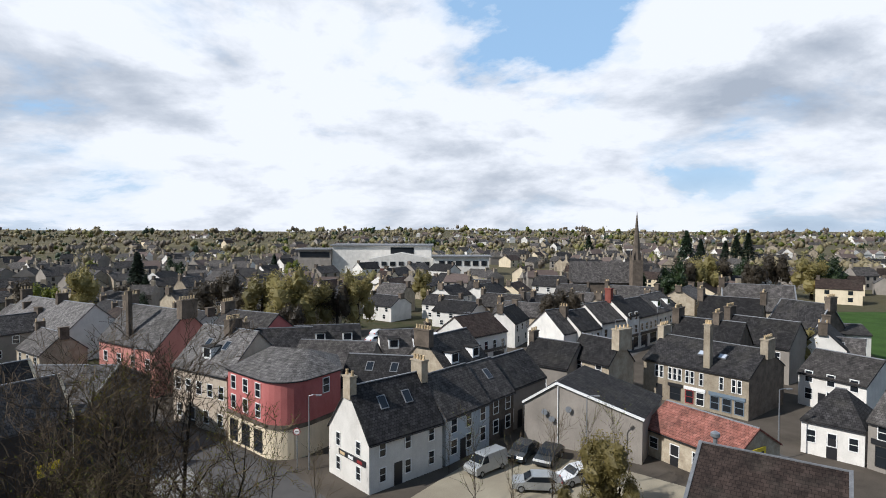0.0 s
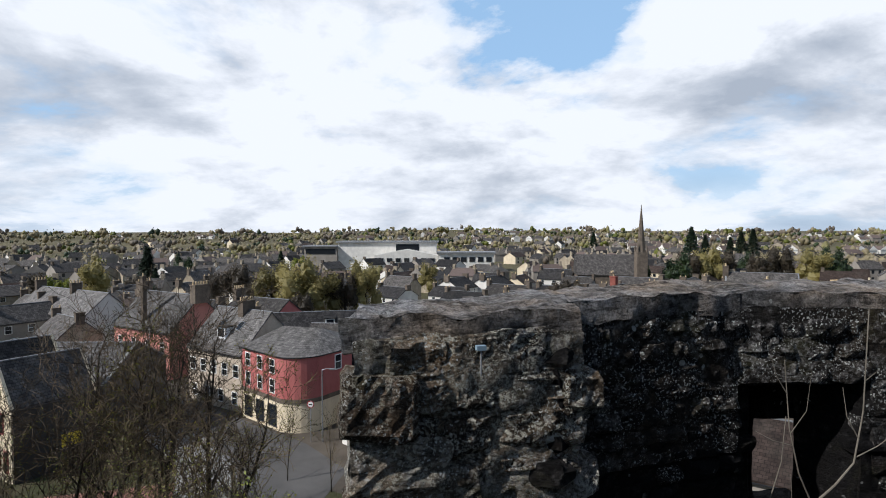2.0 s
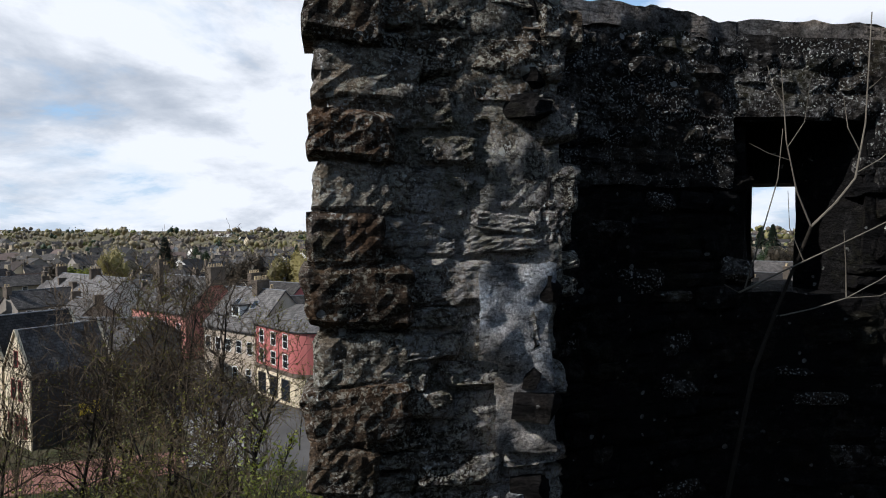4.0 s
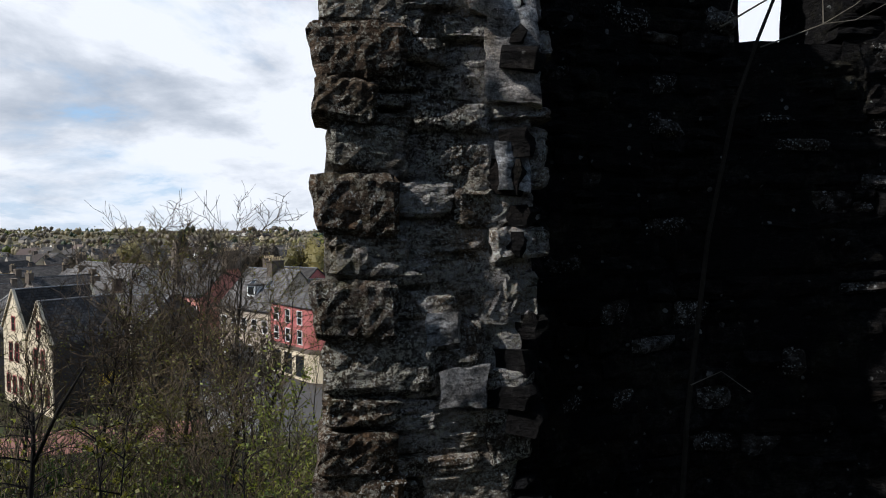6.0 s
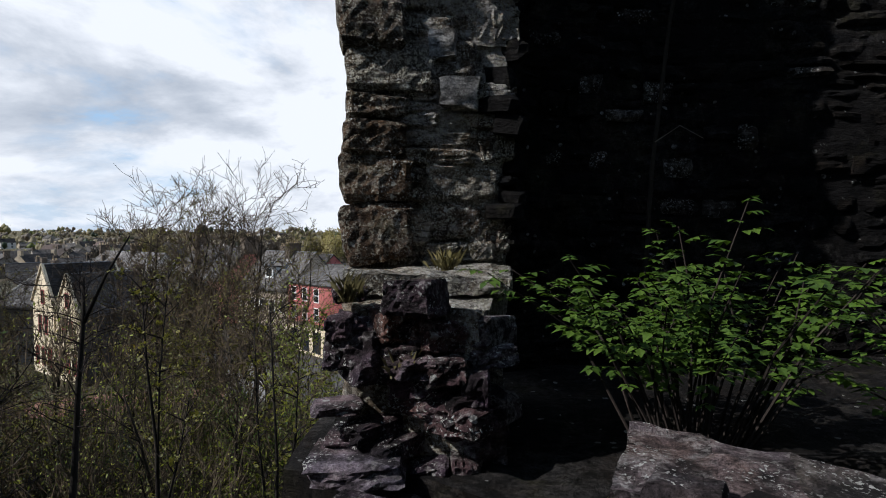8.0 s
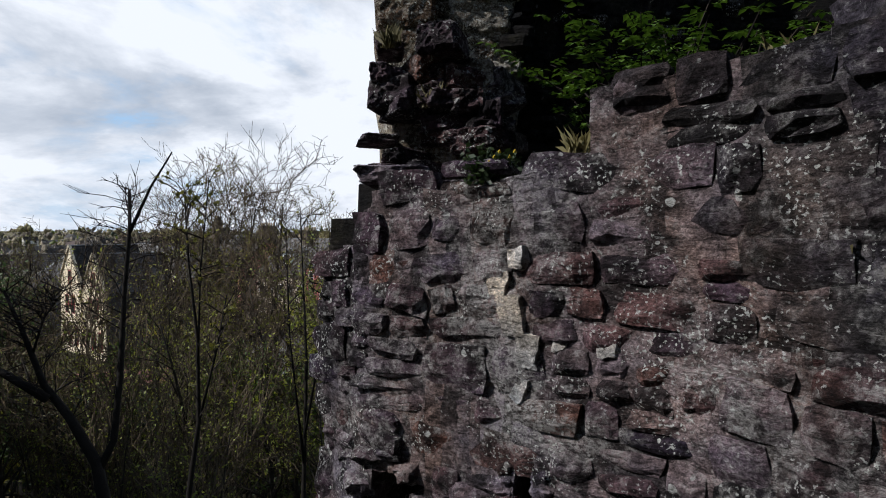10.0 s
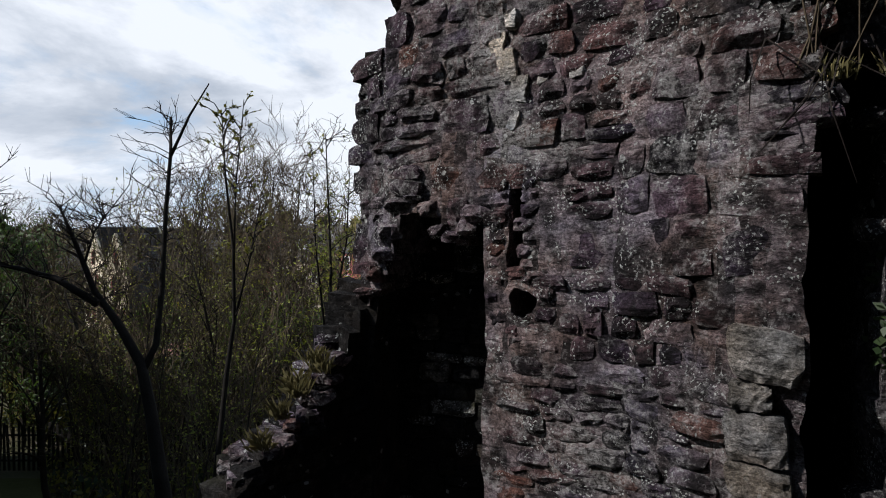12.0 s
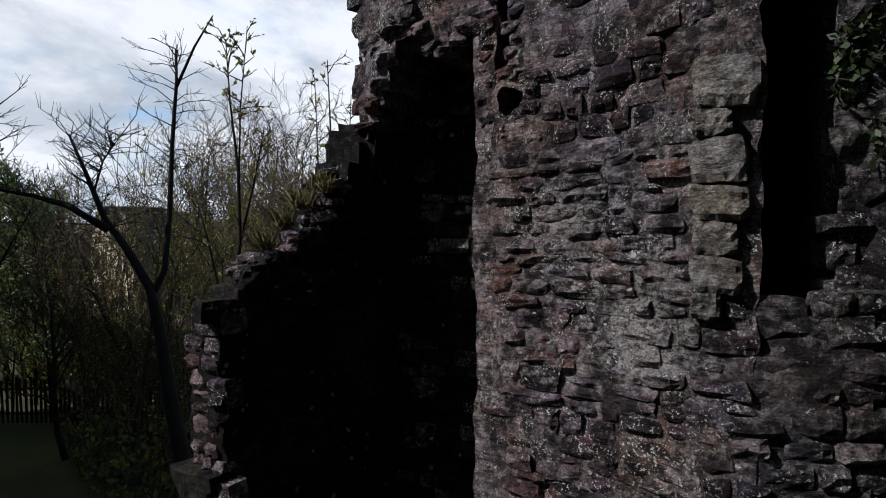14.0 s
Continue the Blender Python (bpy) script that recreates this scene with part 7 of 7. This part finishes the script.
bar = Shape().tube([(0, 0, 0), (0, 0, 1.15)], [0.014, 0.014], 5).mesh("baluster", DARKT)
for k in range(int((fb - fa).length / 0.16)):
    ob = new("baluster", bar)
    ob.parent = rail
    ob.matrix_basis = Matrix.Translation(fa + u * (k * 0.16))
for z in (0.15, 1.1):
    part("top_rail", Shape().tube([fa + Vector((0, 0, z)), fb + Vector((0, 0, z))], [0.025, 0.025], 5), DARKT, rail)
lawn = [(-26, 8), (-4.5, 9.5), (-6, 16.8), (-26, 14)]
slab("lawn", "shaded mown grass strip inside the palisade", "grass", lawn, 0.03, mottled("shaded_turf", (0.034, 0.038, 0.009), (0.062, 0.062, 0.018), 0.5, 10, 0.95, 0.6, 0.05, 0.1))

# ---- plants on the ruin ----
def leaf_pair(s, p, d, size, r):
    """A spray of five pointed leaflets along a stalk."""
    d = d.normalized()
    side = d.cross(Vector((0, 0, 1)))
    side = side.normalized() if side.length > 0.1 else Vector((1, 0, 0))
    up = side.cross(d)
    for k, (f, sd) in enumerate(((1.0, 0), (0.65, 1), (0.65, -1), (0.3, 1), (0.3, -1))):
        o = p + d * size * 1.7 * f
        ld = (d * 0.5 + side * sd + Vector((0, 0, -0.25)) + up * r.gauss(0, 0.15)).normalized() if sd else (d + Vector((0, 0, -0.35))).normalized()
        w = ld.cross(up).normalized() * size * 0.34
        z = size * r.uniform(0.8, 1.15)
        fold = up * size * 0.07
        tip, mid = o + ld * z - up * size * 0.12, o + ld * z * 0.45
        i = len(s.v)
        s.v += [tuple(q) for q in (o, mid + w + fold, tip, mid - w + fold, mid)]
        s.f += [(i, i + 1, i + 4), (i + 1, i + 2, i + 4), (i + 2, i + 3, i + 4), (i + 3, i, i + 4)]


def elder(seed, x, y, z, n_stems, reach, tall, size, label):
    r = random.Random(seed)
    root = thing("shrub", label, "shrub", m=pose(x, y, z))
    lf = Shape()
    for _ in range(n_stems):
        w = r.uniform(0, 6.28)
        rr = reach * math.sqrt(r.random())
        tip = Vector((math.cos(w) * rr, math.sin(w) * rr * 0.8, tall * r.uniform(0.55, 1.0) * (1.1 - 0.4 * rr / reach)))
        mid = tip * 0.5 + Vector((r.gauss(0, 0.1), r.gauss(0, 0.1), 0.15))
        root_p = Vector((math.cos(w) * rr * 0.25, math.sin(w) * rr * 0.25, -0.05))
        part("stem", Shape().tube([root_p, mid, tip], [0.011, 0.008, 0.004], 5), DARKTWIG, root)
        for k in range(14):
            f = 0.36 + 0.64 * (k / 13)
            p = root_p.lerp(mid, f * 2) if f < 0.5 else mid.lerp(tip, f * 2 - 1)
            a = r.uniform(0, 6.28)
            leaf_pair(lf, p, Vector((math.cos(a), math.sin(a), r.uniform(-0.1, 0.5))), size * r.uniform(0.7, 1.15), r)
    tagged(part("leaves", lf, LEAF_ELDER, root), "fresh green toothed leaflets", kind="stuff")
    return root


elder(3, 1.5, 0.9, 10.95, 44, 1.4, 1.62, 0.078, "fresh green elder shrub growing in the roofless chamber")
elder(4, 2.9, 0.6, 10.95, 18, 0.9, 1.4, 0.078, "second green elder shrub beside the wall")


def tuft(x, y, z, n, h, label, mat, name="grass_tuft"):
    r = random.Random(int(abs(x * 100 + z * 37)))
    s = Shape()
    for _ in range(n):
        w = r.uniform(0, 6.28)
        b = Vector((r.gauss(0, 0.04), r.gauss(0, 0.03), 0))
        t = b + Vector((math.cos(w) * h * 0.5, math.sin(w) * h * 0.5, h * r.uniform(0.3, 1.0)))
        md = b.lerp(t, 0.55) + Vector((0, 0, h * 0.15))
        sd = Vector((-math.sin(w), math.cos(w), 0)) * 0.005
        s.face([b - sd, b + sd, md + sd, t, md - sd])
    ob = part(name, s, mat)
    ob.matrix_world = pose(x, y, z)
    return tagged(ob, label, "grass", "plants on the ruin")


DRY = leaf_material("dry_grass", (0.10, 0.085, 0.03), (0.20, 0.17, 0.07))
for x, y, z in ((-0.68, 0.42, 11.95), (-0.2, 1.7, 12.05), (-0.35, 0.4, 11.5), (-1.55, -0.3, 7.38), (-1.4, -0.1, 7.55), (-1.75, -0.6, 7.02), (-1.68, -0.35, 7.2), (-1.62, -0.15, 7.42), (-1.5, -0.02, 7.6), (1.62, -1.3, 10.45), (1.5, -1.05, 11.3), (0.62, -0.5, 11.0), (1.9, -1.35, 10.8), (2.2, -1.35, 10.85)):
    tuft(x, y, z, 60, 0.2, "tuft of pale grass growing from the masonry", DRY)
flower = thing("wallflower", "small green wallflower with yellow blooms on the wall top", "plant", m=pose(0.12, -0.34, 10.82))
fs = bush_shape(4, 700, 0.2, 0.14, 0.24, 0.022)
tagged(part("leaves", fs, LEAF_DARK, flower), kind="stuff")
BLOOM = plain("yellow_petals", (0.5, 0.36, 0.02), 0.6)
for k in range(6):
    part("bloom", Shape().tube([(0.03 * k - 0.02, -0.09, 0.17 + 0.03 * (k % 3)), (0.03 * k - 0.02, -0.105, 0.18 + 0.03 * (k % 3))], [0.012, 0.004], 6), BLOOM, flower)
for x, y, z in ((2.62, -1.36, 7.95), (2.75, -1.34, 7.5), (2.7, -1.34, 8.4)):
    ivy = thing("ivy", "dark ivy clump on the wall face", "plant", "plants on the ruin", m=pose(x, y, z))
    s = bush_shape(int(z * 10), 420, 0.34, 0.16, 0.55, 0.035)
    tagged(part("leaves", s, LEAF_DARK, ivy), kind="stuff")

# the sapling in front of the window wall
sap = thing("sapling", "bare grey sapling rising in front of the dark wall", "tree")
ss = Shape()
ss.tube([(1.7, 3.05, 10.9), (1.85, 3.2, 13.0), (2.05, 3.3, 14.6), (2.27, 3.3, 15.79), (2.45, 3.28, 16.35), (2.69, 3.25, 17.01)], [0.024, 0.022, 0.020, 0.017, 0.015, 0.012], 7)
part("trunk", ss, BARK, sap)
for pts, r0 in ((((2.69, 3.25, 17.01), (2.55, 3.22, 17.3), (2.45, 3.2, 17.7), (2.40, 3.2, 18.28)), 0.008), (((2.69, 3.25, 17.01), (2.86, 3.22, 17.2), (3.0, 3.2, 17.4), (3.07, 3.2, 17.84), (3.10, 3.2, 18.72)), 0.011),
                (((2.14, 3.3, 16.46), (2.42, 3.25, 16.62), (2.8, 3.2, 16.82), (3.15, 3.18, 17.0), (3.5, 3.15, 17.2)), 0.009), (((2.18, 3.28, 16.5), (2.28, 3.25, 16.9), (2.40, 3.22, 17.4), (2.42, 3.2, 17.8)), 0.007),
                (((2.47, 3.28, 16.27), (2.7, 3.22, 16.34), (2.95, 3.2, 16.43), (3.2, 3.18, 16.58), (3.45, 3.15, 16.8)), 0.007), (((2.95, 3.2, 16.43), (2.94, 3.2, 16.7), (2.92, 3.2, 16.98)), 0.005),
                (((2.95, 3.2, 16.43), (3.2, 3.18, 16.45), (3.45, 3.15, 16.58)), 0.005), (((2.02, 3.3, 16.53), (2.14, 3.3, 16.46)), 0.005), (((2.62, 3.22, 16.72), (2.5, 3.22, 17.0), (2.47, 3.2, 17.3)), 0.005),
                (((3.04, 3.2, 17.6), (2.92, 3.18, 17.8), (2.88, 3.18, 18.05)), 0.005), (((3.02, 3.2, 17.45), (3.18, 3.18, 17.55), (3.34, 3.15, 17.7)), 0.006), (((2.46, 3.2, 17.65), (2.58, 3.18, 17.85), (2.62, 3.18, 18.2)), 0.004),
                (((2.42, 3.2, 18.0), (2.32, 3.18, 18.15), (2.28, 3.18, 18.3)), 0.004), (((2.47, 3.2, 17.55), (2.3, 3.18, 17.6), (2.15, 3.18, 17.68)), 0.004), (((3.3, 3.17, 17.08), (3.24, 3.16, 17.2)), 0.004),
                (((3.08, 3.2, 18.1), (3.18, 3.18, 18.2)), 0.004), (((3.09, 3.2, 18.35), (2.99, 3.18, 18.45)), 0.004), (((1.88, 3.2, 13.3), (2.1, 3.1, 13.45), (2.3, 3.0, 13.3)), 0.006)):
    part("branch", Shape().tube([Vector(p) for p in pts], [r0 * (1 - 0.6 * k / (len(pts) - 1)) for k in range(len(pts))], 6), PALETWIG, sap)
plate = thing("survey_plate", "small pale blue plate fixed at the wall head", "plate", m=pose(-0.24, 1.89, 18.64, 0, 0, 15))
part("plate", Shape().box(-0.03, -0.02, 0, 0.03, 0.02, 0.028), plain("pale_blue_plastic", (0.22, 0.30, 0.36), 0.4), plate)
part("drip", Shape().box(-0.003, -0.012, -0.16, 0.003, 0.0, 0.0), LEAD, plate)

# thin stems that stand and hang at the broken head of the opening
sr = random.Random(77)
stemmy = thing("shrub", "thin dry bare stems rooted in the broken masonry", "shrub", m=pose(2.05, -1.58, 9.75))
for k in range(9):
    x0, tip = sr.uniform(-0.25, 0.35), Vector((sr.uniform(-0.45, 0.5), sr.uniform(-0.22, 0.0), sr.uniform(0.7, 1.5)))
    md = Vector((x0, -0.05, 0)).lerp(tip, 0.5) + Vector((sr.gauss(0, 0.06), -0.05, sr.gauss(0, 0.05)))
    part("stem", Shape().tube([(x0, -0.02, -0.05), md, tip], [0.006, 0.005, 0.002], 5), MIDTWIG, stemmy)
for k in range(8):
    x0, tip = sr.uniform(-0.4, 0.2), Vector((sr.uniform(-0.5, 0.25), -0.08, -sr.uniform(0.3, 0.8)))
    md = Vector((x0, -0.14, 0.05)).lerp(tip, 0.5) + Vector((sr.gauss(0, 0.05), -0.06, 0))
    part("root", Shape().tube([(x0, 0.0, 0.12), md, tip], [0.005, 0.004, 0.0015], 5), DARKTWIG, stemmy, "thin hanging root")
tuft(2.0, -1.62, 9.62, 40, 0.14, "tuft of rusty dead fern on the masonry", DRY)
tuft(2.3, -1.6, 9.66, 34, 0.13, "tuft of pale grass growing from the masonry", DRY)
